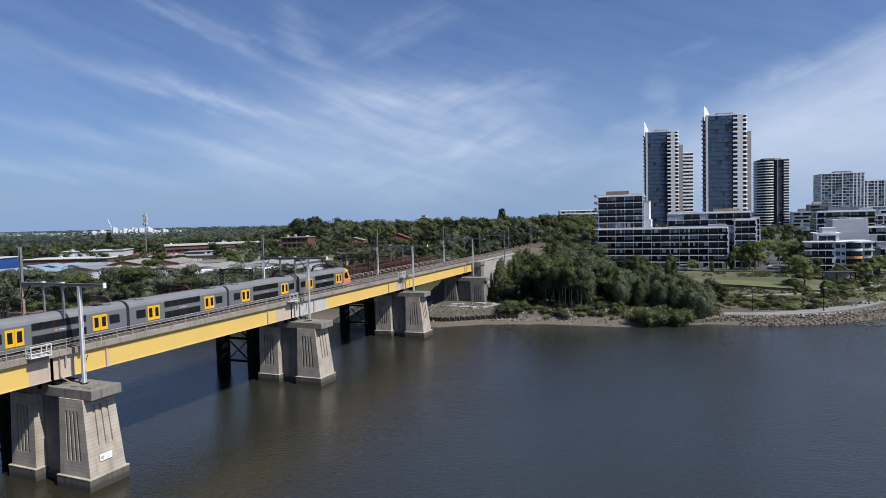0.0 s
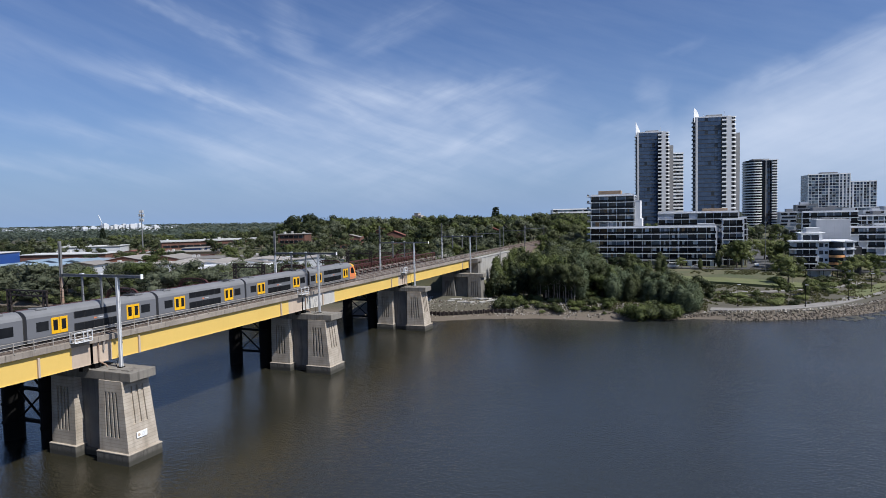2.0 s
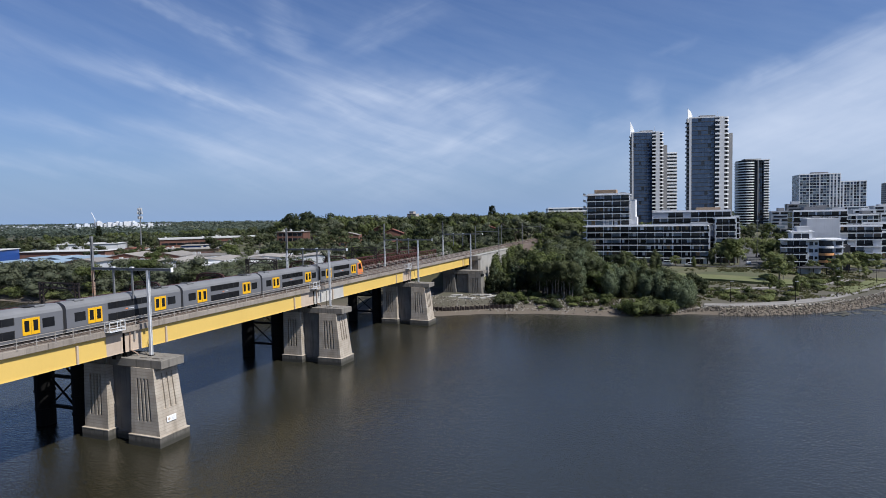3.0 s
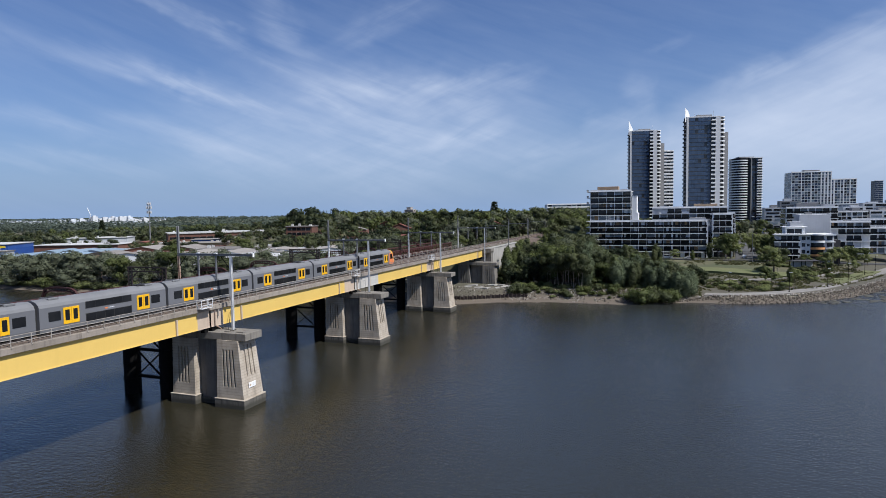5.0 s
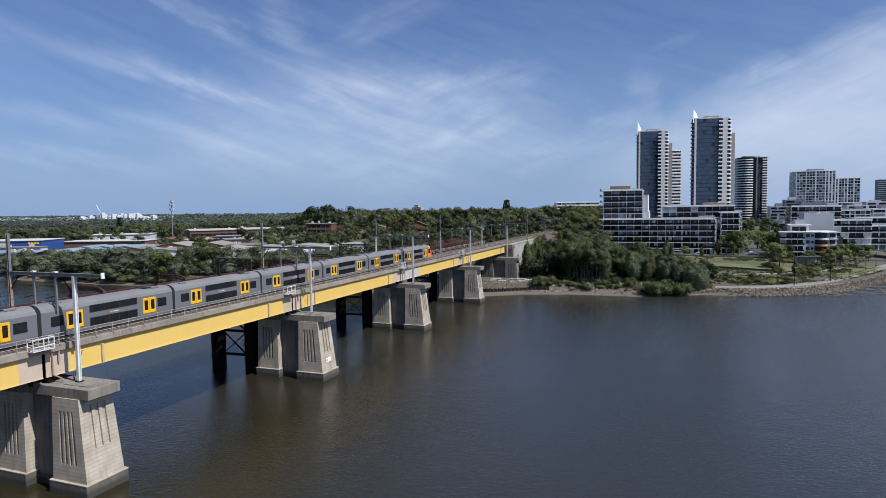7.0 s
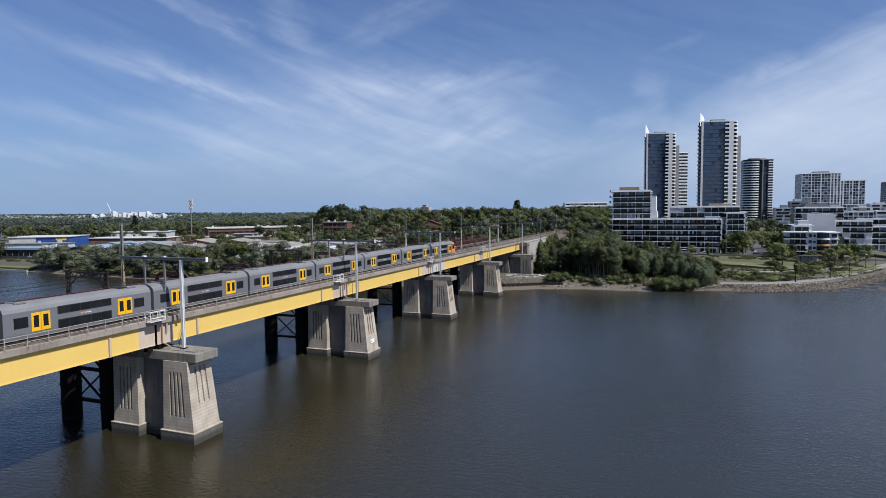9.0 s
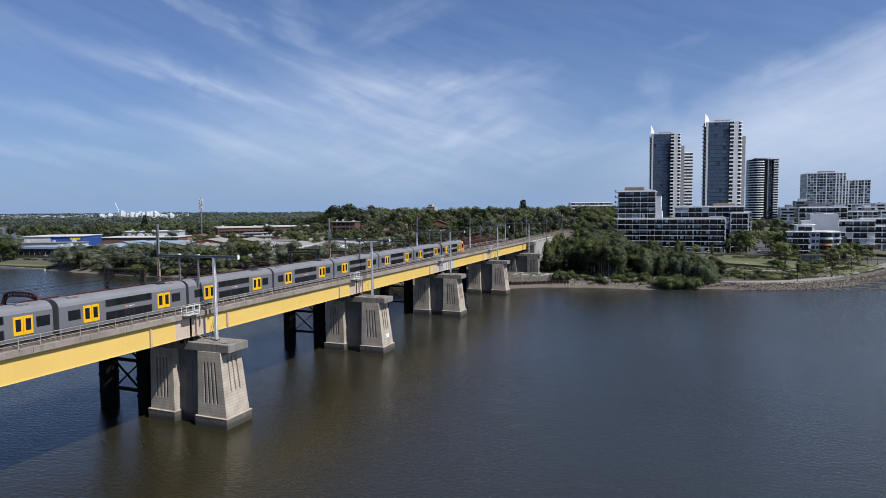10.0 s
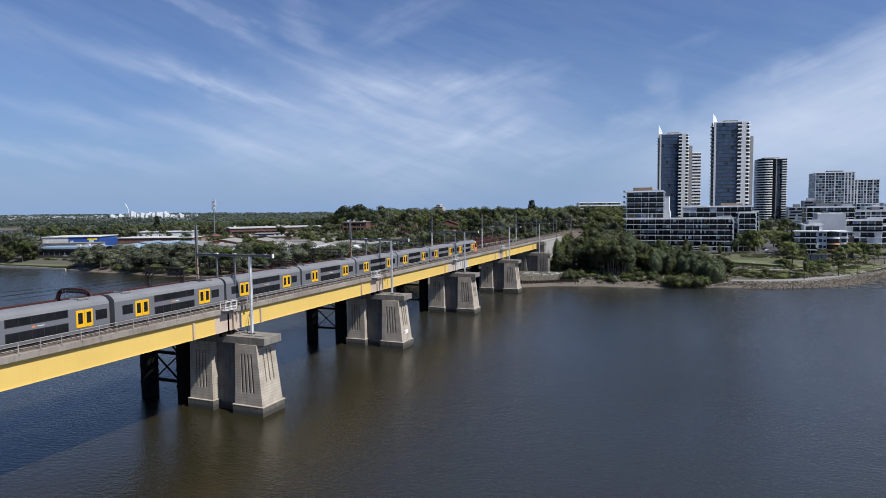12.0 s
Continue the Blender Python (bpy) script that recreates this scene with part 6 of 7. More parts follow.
    for i in range(len(prof)):
        k = (i + 1) % len(prof)
        bm.faces.new((a[i], a[k], b[k], b[i]))
    bm.faces.new(a[::-1])
    bm.faces.new(b)
    part("roof_fin", bm, M_WHITEPAINT, t, "curved white roof fin")
    for px, hh in ((8, 3.0), (14, 2.2), (22.5, 5.0)):
        bm = bmesh.new()
        tube(bm, (px, 6, h), (px, 6, h + hh), 0.12, 5)
        part("antenna", bm, M_GALV, t)
    t.scale = (sx * 0.94, 1, 1)
    return t


tower(72.4, 405, 6.5, 91.0)
tower(28.2, 480, 7.5, 91.5, 0.97, 9.0)
apartment("residential_tower", "slim white balconied tower behind the glass tower", 57.2, 67, 520, 540, 8, 25, 3.03, 3.2, M_GREYRENDER, DARKWIN, 1.4, M_WHITEPAINT, side_bays=False, fins=False, seed=13, turn=20)


def banded_tower(x0, y0, z0):
    """A tower with a rounded banded half and a square half with a dark slot between."""
    t = thing("residential_tower", "dark tower with rounded corner and white floor bands", "tower", (x0 + 1, y0, z0), "", 13)
    fh, n = 3.1, 27
    arc = [(11 + 10.5 * math.sin(radians(a)), 11 - 10.5 * math.cos(radians(a))) for a in range(-100, 41, 10)]
    pts = arc + [(19, 22), (1, 22)]
    part("drum", extrude_poly([(11 + (x - 11) * 0.93, 11 + (y - 11) * 0.93) for x, y in pts], 0, n * fh), M_GLASS, t)
    me = mesh_of("floor_band", extrude_poly(pts, -0.6, 0.6), M_RENDER)
    bay = 13.0 / 4
    pool = [pane_mesh(bay - 0.1, fh - 0.5, g, M_GREYRENDER, 2) for g in (M_WINDOW, M_BLUEGLASS)]
    part("core", cube(18.5, 33.6, 3.2, 24, 0, n * fh), M_DARKWALL, t)
    part("column", cube(20.6, 21.5, 1.0, 4, 0, n * fh), M_GREYRENDER, t)
    bal = bmesh.new()
    bx(bal, 28.0, 34.4, 1.6, 9, -0.2, 0.95)
    bal = mesh_of("balcony", bal, M_WHITEPAINT)
    r = random.Random(3)
    for f in range(n):
        part("floor_band", me, None, t, loc=(0, 0, f * fh + 0.3))
        for i in range(3):
            part("window", r.choice(pool), None, t, loc=(21.6 + bay * i * 0.68, 3.15, f * fh + 0.25))
        if f:
            part("balcony", bal, None, t, loc=(0, 0, f * fh))
    part("roof_slab", cube(18.5, 34.4, 1.6, 24, n * fh - 0.3, n * fh + 0.4), M_RENDER, t)
    part("plant_room", cube(8, 26, 6, 18, n * fh, n * fh + 1.8), M_GREYRENDER, t)


banded_tower(133.2, 735, 6.5)


def infill(x, y, z, w, d, floors, wall, seed):
    """A plain far block: walls, recessed window bands broken by piers, and a roof unit."""
    t = thing("apartment_block", "small pale apartment building among the far roofs", "apartment building", (x, y, z), "far apartment blocks")
    r = random.Random(seed)
    h = floors * 3.1
    part("wall", cube(0, w, 0, d, -2, h + 0.6), wall, t)
    for f in range(floors):
        a = r.uniform(0.5, 2)
        while a < w - 2:
            b = min(w - 0.6, a + r.uniform(5, 12))
            part("window_band", cube(a, b, -0.14, 0.0, f * 3.1 + 0.8, f * 3.1 + 2.5), r.choice((M_WINDOW, M_GLASS, M_PALEGLASS)), t)
            a = b + r.uniform(0.8, 2.5)
    a = r.uniform(0, w * 0.5)
    part("plant_room", cube(a, a + w * 0.35, 2, d * 0.6, h + 0.6, h + r.uniform(1.6, 3.4)), r.choice((M_PALEGREY, M_GREYRENDER)), t)


for i, (x, y, w, n) in enumerate(((146, 560, 15, 7), (163, 590, 18, 9), (158, 520, 12, 5), (186, 600, 20, 8), (209, 560, 17, 7), (228, 575, 22, 8),
                                  (251, 560, 16, 6), (176, 520, 18, 6), (199, 505, 16, 6), (218, 520, 20, 6), (240, 500, 14, 5),
                                  (262, 640, 26, 8), (292, 680, 24, 7))):
    infill(x, y, 8, w, 16, n, (M_PALEGREY, M_GREYRENDER, M_PALEGREY, M_GREYRENDER, M_RENDER)[i % 5], 300 + i)
apartment("residential_tower", "wide gridded pale apartment tower", 192, 233, 710, 735, 8, 20, 3.08, 3.3, M_GREYRENDER, (M_BLUEGLASS, M_PALEGLASS, M_WINDOW), 1.1, surround=M_PALEGREY, seed=17, wide=0.75, turn=8,
          plant_room=((14, 30, 4, 12, 2.4, M_GREYRENDER),))
apartment("residential_tower", "second gridded pale apartment tower", 232, 258, 716, 740, 8, 17, 3.1, 3.3, M_GREYRENDER, (M_BLUEGLASS, M_PALEGLASS, M_WINDOW), 1.1, surround=M_PALEGREY, seed=18, wide=0.75, turn=8)
apartment("apartment_block", "white gridded podium apartments below the towers", 222, 262, 655, 690, 8, 8, 3.1, 3.6, M_RENDER, (M_PALEGLASS, M_WINDOW), 0.8, seed=19)
apartment("residential_tower", "distant slim dark tower on the horizon", 361, 373, 1050, 1068, 10, 19, 3.1, 5, M_GREYRENDER, (M_BLUEGLASS,), 0.6, side_bays=False, fins=False, seed=20)


def curved_block(x0, y0, z0):
    """The white riverside apartments with a bowed bay of orange and white balconies."""
    t = thing("apartment_building", "white modern apartments with bowed orange balcony fronts", "apartment building", (x0, y0, z0))
    fh = 3.15
    part("wall", cube(1.5, 14.5, 1.8, 16, -1, 4 * fh, 0.03), M_RENDER, t)
    part("wall", cube(14.5, 24.2, 3.4, 17, -1, 4.1 * fh, 0.03), M_PALEGREY, t)
    part("wall", cube(4.5, 12.5, 4.5, 14, 4 * fh, 5.1 * fh, 0.03), M_RENDER, t)
    part("wall", cube(6.5, 11.5, 5.0, 13, 5.1 * fh, 5.9 * fh, 0.03), M_PALEGREY, t)
    for f in range(4):
        facade(t, 2.2, 1.77, 0, 3, 2.5, 1, fh, (M_WINDOW, M_GLASS), M_GREYRENDER, seed=f)
        for o in t.children:
            if o.name.startswith("window") and abs(o.location.y - 1.77) < 0.01 and o.location.z < 0.3 and not o.get("set"):
                o.location.z += f * fh
                o["set"] = True
        part("floor_slab", cube(-0.6, 10.2, 0.2, 3.0, (f + 1) * fh - 0.35, (f + 1) * fh + (0.55 if f == 3 else 0.1), 0.02), M_RENDER if f != 1 else M_PALEGREY, t)
    for o in t.children:
        if o.get("set"):
            del o["set"]
    facade(t, 5.0, 4.47, 0, 2, 3.2, 1, fh, (M_WINDOW,), M_GREYRENDER, seed=9)
    for o in t.children:
        if o.name.startswith("window") and abs(o.location.y - 4.47) < 0.01:
            o.location.z += 4 * fh
    bow = [(14.2, 3.6)] + [(17.4 + 4.0 * math.sin(radians(a)), 4.6 - 4.0 * math.cos(radians(a))) for a in range(-50, 51, 10)] + [(20.8, 3.6)]
    glass = [(17.5 + (x - 17.5) * 0.86, 4.4 + (y - 4.4) * 0.6) for x, y in bow]
    part("glazed_bay", extrude_poly(glass, 0, 4 * fh), M_WINDOW, t)
    for f, m in ((1, M_ORANGEBAND), (2, M_ORANGEBAND), (3, M_RENDER)):
        part("balcony", extrude_poly(bow, f * fh - 0.55, f * fh + 0.45), m, t, "orange bowed balcony" if m is M_ORANGEBAND else "white bowed balcony")
        part("rail", extrude_poly([(17.5 + (x - 17.5) * 0.97, y + 0.1) for x, y in bow], f * fh + 0.45, f * fh + 1.0), M_GLASS, t)
    part("roof_slab", extrude_poly(bow, 4 * fh - 0.2, 4 * fh + 0.35), M_RENDER, t)
    for f in range(4):
        part("window", pane_mesh(2.3, 1.9, M_WINDOW, M_GREYRENDER, 2), None, t, loc=(21.3, 3.36, f * fh + 0.6))
        part("balcony", cube(20.9, 24.6, 2.2, 3.5, f * fh + 2.75, f * fh + 3.2, 0.02), M_RENDER, t)
    part("roof_slab", cube(3.6, 13.4, 3.4, 15, 5.1 * fh, 5.1 * fh + 0.35, 0.02), M_RENDER, t)
    part("roof_slab", cube(-1.0, 14.8, -0.2, 5.0, 4 * fh - 0.05, 4 * fh + 0.3, 0.02), M_RENDER, t)
    for f in range(4):
        part("window", pane_mesh(1.5, 1.7, M_WINDOW, M_FRAME, 1), None, t, loc=(10.9, 1.76, f * fh + 0.7))
        part("window", pane_mesh(1.1, 1.2, M_WINDOW, M_FRAME, 1), None, t, loc=(13.0, 1.76, f * fh + 0.9))
        part("balustrade", cube(-0.5, 10.0, 0.25, 0.33, f * fh + 0.1, f * fh + 1.0), M_GLASS, t)
    part("rear_slot", cube(24.2, 27.2, 5, 17, -1, 3.2 * fh), M_DARKWALL, t)
    part("entrance_canopy", cube(8, 16, -3.5, 1, 1.2, 1.5), M_DARKWALL, t)
    return t


curved_block(110.6, 245, 5.4)
bb = thing("apartment_building", "plain blue-grey rendered rear block", "apartment building", (124, 268, 7))
part("wall", cube(0, 13.4, 0, 14, -1, 20.2, 0.04), M_PALEGREY, bb)
part("roof_unit", cube(3, 6, 3, 6, 20.2, 21.2), M_GREYRENDER, bb)
apartment("apartment_block", "grey and white apartments beside the riverside park", 138.6, 156, 274, 292, 7.5, 5, 3.15, 3.6, M_RENDER, DARKWIN, 1.5, M_GLASS, seed=23, skip=0.25, screens=0.15, every=2)
apartment("apartment_block", "white stepped end block beside the park", 156.5, 171, 279, 296, 7.5, 4, 3.15, 3.6, M_PALEGREY, DARKWIN, 1.5, M_GLASS, seed=33, skip=0.2, screens=0.15, every=2)
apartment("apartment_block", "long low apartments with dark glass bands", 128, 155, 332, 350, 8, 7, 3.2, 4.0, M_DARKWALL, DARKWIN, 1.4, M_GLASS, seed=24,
          plant_room=((6, 16, 4, 12, 2.6, M_GREYRENDER), (20, 26, 4, 10, 1.8, M_PALEGREY)))
apartment("apartment_block", "grey brick apartments behind the park", 158, 185, 318, 336, 8, 5, 3.1, 3.8, M_GREYRENDER, DARKWIN, 1.4, M_GLASS, seed=25)
apartment("apartment_block", "white apartments in the middle distance", 150, 166, 480, 500, 8, 6, 3.1, 3.5, M_RENDER, DARKWIN, 1.0, seed=27)
apartment("apartment_block", "grey apartments in the middle distance", 176, 200, 450, 472, 8, 6, 3.1, 3.5, M_PALEGREY, DARKWIN, 1.0, seed=28)
apartment("apartment_block", "distant white office building above the trees", -58, -12, 560, 580, 20, 5, 3.4, 5, M_RENDER, (M_PALEGLASS, M_WINDOW), 0.8, M_WHITEPAINT, side_bays=False, seed=29, turn=18)


# ---- the industrial estate ----
def shed(name, label, x, y, length, depth, h, turn, wall, roof, ridges=0, rise=1.6, windows=0, band=None, z=None, units=0, seed=1):
    """A works building: walls, a flat or ridged roof with overhang, windows, doors and roof units."""
    z = height(x, y) if z is None else z
    t = thing(name, label, "industrial building", (x, y, z), "sheds of the industrial estate", turn)
    part("wall", cube(0, length, 0, depth, -1.2, h), wall, t)
    if ridges:
        w = length / ridges
        for i in range(ridges):
            bm = bmesh.new()
            a = [(w * i - 0.25, h - 0.1), (w * (i + 0.5), h + rise), (w * (i + 1) + 0.25, h - 0.1), (w * (i + 1) + 0.25, h + 0.1), (w * (i + 0.5), h + rise + 0.2), (w * i - 0.25, h + 0.1)]
            f = [bm.verts.new((px, -0.5, pz)) for px, pz in a]
            g = [bm.verts.new((px, depth + 0.5, pz)) for px, pz in a]
            for j in range(6):
                bm.faces.new((f[j], f[(j + 1) % 6], g[(j + 1) % 6], g[j]))
            bm.faces.new(f[::-1])
            bm.faces.new(g)
            part("roof", bm, roof, t)
            bm = bmesh.new()
            v = [bm.verts.new(q) for q in ((w * i, 0.02, h - 0.1), (w * (i + 1), 0.02, h - 0.1), (w * (i + 0.5), 0.02, h + rise))]
            v2 = [bm.verts.new((q.co.x, 0.22, q.co.z)) for q in v]
            bm.faces.new(v)
            bm.faces.new(v2[::-1])
            for j in range(3):
                bm.faces.new((v[j], v[(j + 1) % 3], v2[(j + 1) % 3], v2[j]))
            part("gable", bm, wall, t)
            part("gable", t.children[-1].data, None, t, loc=(0, depth - 0.24, 0))
    else:
        part("roof", cube(-0.6, length + 0.6, -0.8, depth + 0.6, h, h + 0.45, 0.05), roof, t)
    if band:
        part("fascia", cube(-0.65, length + 0.65, -0.9, -0.8, h - 0.5, h + 0.6), band, t)
    if windows:
        facade(t, 1.0, -0.03, 0, windows, (length - 2) / windows, max(1, int(h / 3.6)), 3.6, (M_WINDOW, M_GLASS), M_PALEGREY, sill=0.9, head=0.6, gap=0.5, seed=seed)
        part("door", cube(length * 0.5 - 1.5, length * 0.5 + 1.5, -0.08, 0.0, 0, 2.8), M_GREYRENDER, t)
    r = random.Random(seed)
    for _ in range(units):
        ux, uy = r.uniform(2, length - 3), r.uniform(2, depth - 3)
        part("roof_unit", cube(ux, ux + r.uniform(1.2, 2.6), uy, uy + 1.8, h + 0.4, h + r.uniform(1.2, 2.2)), M_ROOFWHITE, t)
    return t


store = shed("store_building", "large blue and white store building with yellow sign", -391, 183, 40, 34, 8.6, 29.3, M_STOREBLUE, M_ROOFWHITE, z=5, seed=31)
part("cladding", cube(-0.1, 18.0, -0.12, -0.02, 0.4, 8.7), M_ROOFWHITE, store, "white sheet cladding")
for i, w in enumerate((1.7, 1.4, 1.7, 1.5)):
    part("sign_letter_block", cube(31.4 + 1.9 * i, 31.4 + 1.9 * i + w, -0.2, -0.02, 6.3, 7.9, 0.05), M_SIGNYELLOW, store)
for i in range(4):
    part("vent", cube(21 + i * 4.2, 21.7 + i * 4.2, -0.12, 0.0, 3.5, 4.3), M_WHITEPAINT, store)
shed("store_building", "low grey annex in front of the blue store", -383, 172, 44, 10, 4.6, 29.3, M_PALEGREY, M_ROOFGREY, z=5, windows=6, units=3, seed=32)
shed("office_building", "low waterside office with blue roof edge and dark glass", -334, 137, 46, 22, 5.2, 16, M_DARKWALL, M_ROOFBLUE, z=4.2, windows=12, band=M_ROOFBLUE, units=4, seed=33)
shed("warehouse", "warehouse with pale blue ridged sheet roof", -290, 152, 42, 26, 5.2, 12, M_DARKWALL, M_ROOFBLUE, 3, 1.4, z=4.2, windows=5, seed=34)
shed("warehouse", "warehouse with pale blue ridged sheet roof", -300, 182, 44, 22, 5.4, 14, M_PALEGREY, M_ROOFBLUE, 3, 1.3, z=4.6, seed=35)
shed("warehouse", "long brown brick works with white flat roof", -374, 232, 62, 26, 5.8, 22, M_BRICK, M_ROOFWHITE, z=5, units=3, seed=36)
shed("warehouse", "small warehouse with orange brick end wall", -254, 176, 22, 16, 5.0, 14, M_TAN, M_ROOFGREY, 1, 1.6, z=4.6, seed=37)
shed("warehouse", "brown brick warehouse with low twin gables", -250, 200, 46, 26, 5.6, 22, M_BRICK, M_ROOFGREY, 2, 2.2, z=4.8, seed=38)
shed("warehouse", "grey roofed warehouse with white walls", -232, 176, 40, 18, 4.8, 18, M_RENDER, M_ROOFGREY, 2, 1.3, z=4.6, units=3, seed=39)
shed("warehouse", "wide warehouse with weathered grey roof", -186, 172, 62, 34, 5.6, 24, M_PALEGREY, M_ROOFGREY, 3, 1.5, z=4.6, units=5, seed=40)
shed("warehouse", "white waterside boat shed with window strip", -136, 150, 34, 20, 6.2, 35, M_RENDER, M_ROOFWHITE, 1, 2.0, z=4.2, windows=8, seed=41)
shed("warehouse", "warehouse with long grey sheet roof", -150, 196, 56, 24, 5.8, 30, M_PALEGREY, M_ROOFGREY, 2, 1.6, z=4.8, units=3, seed=42)
shed("warehouse", "flat roofed works behind the bank", -206, 214, 60, 28, 5.4, 26, M_GREYRENDER, M_ROOFGREY, units=5, z=5, seed=43)
shed("warehouse", "small building with red tin roof", -322, 270, 34, 16, 5.5, 24, M_TAN, M_REDTILE, 2, 1.2, z=5.2, seed=44)
shed("warehouse", "tan low factory with rooftop units", -292, 262, 56, 22, 5.6, 26, M_TAN, M_ROOFGREY, units=7, z=5.2, seed=45)
shed("warehouse", "dark blue fronted workshop", -290, 300, 34, 20, 6.6, 32, M_STOREBLUE, M_ROOFGREY, z=5.4, windows=6, seed=46)
shed("factory", "long brown brick factory with white roof and dark glazing", -352, 339, 100, 34, 10.0, 48, M_BRICK, M_ROOFWHITE, z=5.6, windows=16, band=M_ROOFWHITE, units=6, seed=47)
shed("factory", "brick building among the trees", -318, 470, 34, 22, 9, 30, M_BRICK, M_ROOFGREY, z=9, windows=6, units=2, seed=48)
shed("warehouse", "pale flat roofed works beyond the estate", -430, 300, 50, 30, 7, 35, M_PALEGREY, M_ROOFWHITE, z=5.6, units=3, seed=49)
for i, (hx, hy, hz, tn) in enumerate(((-118, 300, 15, 20), (-150, 345, 16, 10), (-96, 262, 9, 35), (-60, 330, 16, 15), (-190, 330, 12, 40), (-128, 420, 18, 25))):
    shed("house", "brick house with red tiled roof among trees", hx, hy, 15, 10, 5.4, tn, M_BRICK, M_REDTILE, 1, 3.0, z=hz, windows=4, seed=60 + i)


shed("factory", "red brick building with a flat grey roof among trees", -207, 308, 20, 14, 22 - height(-197, 312), 14, M_BRICK, M_ROOFGREY, windows=5, units=3, seed=71)
shed("house", "brick house with white wall and grey roof among trees", -154, 306, 14, 10, 19.6 - height(-148, 310), 22, M_BRICK, M_ROOFGREY, 1, 1.8, windows=3, seed=72)


def water_tank():
    """A domed tank on a stout stem that looks over the trees of the ridge."""
    g = height(-131, 500)
    t = thing("water_tank", "pale grey domed water tank above the trees", "water tank", (-131, 500, g))
    bm = bmesh.new()
    tube(bm, (0, 0, -1), (0, 0, 26.5 - g), 1.6, 14, 1.4)
    part("stem", bm, M_PALEGREY, t)
    bm = bmesh.new()
    prof = [(3.4, 26.0), (3.9, 27.2), (4.0, 29.4)] + [(4.0 * math.cos(radians(a)), 29.4 + 3.2 * math.sin(radians(a))) for a in (15, 30, 45, 60, 75)]
    rings = [[bm.verts.new((r * math.cos(k * math.pi / 10), r * math.sin(k * math.pi / 10), z - g)) for k in range(20)] for r, z in prof]
    for a, b in zip(rings, rings[1:]):
        for k in range(20):
            bm.faces.new((a[k], a[(k + 1) % 20], b[(k + 1) % 20], b[k]))
    bm.faces.new(rings[0][::-1])
    bm.faces.new(rings[-1])
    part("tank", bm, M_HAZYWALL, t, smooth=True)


water_tank()
hill = thing("hilltop_building", "tan stepped building on the skyline above the trees", "building", (-512, 1206, 14))
part("wall", cube(0, 22, 0, 18, -8, 23), M_HAZYTAN, hill)
part("wall", cube(5, 15, 2, 14, 23, 28), M_HAZYTAN, hill)
part("roof", cube(4.4, 15.6, 1.4, 14.6, 28, 28.7, 0.1), M_PALEGREY, hill)
for f in range(7):
    part("window_band", cube(1.5, 20.5, -0.15, 0.0, f * 3.3 + 1.0, f * 3.3 + 2.4), M_WINDOW, hill)


def radio_mast():
    t = thing("radio_mast", "tall grey telecom mast with antenna panels", "radio mast", (-358.7, 325.5, 5.2))
    bm = bmesh.new()
    tube(bm, (0, 0, -1), (0, 0, 34), 0.62, 10, 0.38)
    part("pole", bm, M_BEAM, t)
    for z, r in ((29.5, 1.5), (33.5, 1.8), (36.5, 1.3)):
        bm = bmesh.new()
        tube(bm, (0, 0, z - 0.15), (0, 0, z + 0.15), r, 12)
        part("platform", bm, M_BEAM, t)
        for i in range(6):
            a = i * math.pi / 3
            part("antenna_panel", cube(math.cos(a) * r * 1.1 - 0.25, math.cos(a) * r * 1.1 + 0.25, math.sin(a) * r * 1.1 - 0.2, math.sin(a) * r * 1.1 + 0.2, z - 1.2, z + 1.3), M_PALEGREY, t)
    bm = bmesh.new()
    tube(bm, (0, 0, 34), (0, 0, 39), 0.3, 6, 0.12)
    part("whip", bm, M_BEAM, t)


radio_mast()


# ---- far town on the horizon ----
def far_houses():
    r = random.Random(77)
    bm = bmesh.new()
    for _ in range(420):
        y = r.uniform(1000, 2600)
        x = -y * r.uniform(0.95, 1.65) - 150
        z = max(2, height(x, y)) - 1
        w, d, h = r.uniform(8, 22), r.uniform(9, 18), r.uniform(3, 8)
        bx(bm, x, x + w, y, y + d, z, z + h + 3)
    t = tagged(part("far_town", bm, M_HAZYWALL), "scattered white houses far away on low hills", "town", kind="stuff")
    return t


far_houses()
for i in range(26):
    r = random.Random(200 + i)
    k = i / 25
    x, y = -1905 + 235 * k + r.uniform(-5, 5), 1490 + 80 * k + r.uniform(-50, 50)
    h = r.uniform(7, 17) + 8 * math.sin(k * 3.1) ** 2
    w = r.uniform(5, 11)
    t = thing("far_apartments", "distant white apartment building on the horizon", "apartment building", (x, y, 12), "far white apartments")
    # walls and window bands coloured pale to hold the distance haze
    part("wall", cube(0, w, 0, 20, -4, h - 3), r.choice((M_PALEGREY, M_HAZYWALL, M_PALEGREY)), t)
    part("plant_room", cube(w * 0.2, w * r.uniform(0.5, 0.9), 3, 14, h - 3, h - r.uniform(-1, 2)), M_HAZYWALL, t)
    for f in range(1, int((h - 4) / 3.4)):
        part("window_band", cube(w * 0.1, w * r.uniform(0.6, 0.92), -0.15, 0.0, f * 3.4, f * 3.4 + 1.5), M_GREYRENDER, t)
crane = thing("tower_crane", "distant white construction crane", "crane", (-1860, 1500, 12))
part("mast", cube(-1, 1, -1, 1, -4, 26), M_WHITEPAINT, crane)
bm = bmesh.new()
strut(bm, (3, 0, 25), (-14, 0, 52), 1.4, 1.4)
part("jib", bm, M_WHITEPAINT, crane)
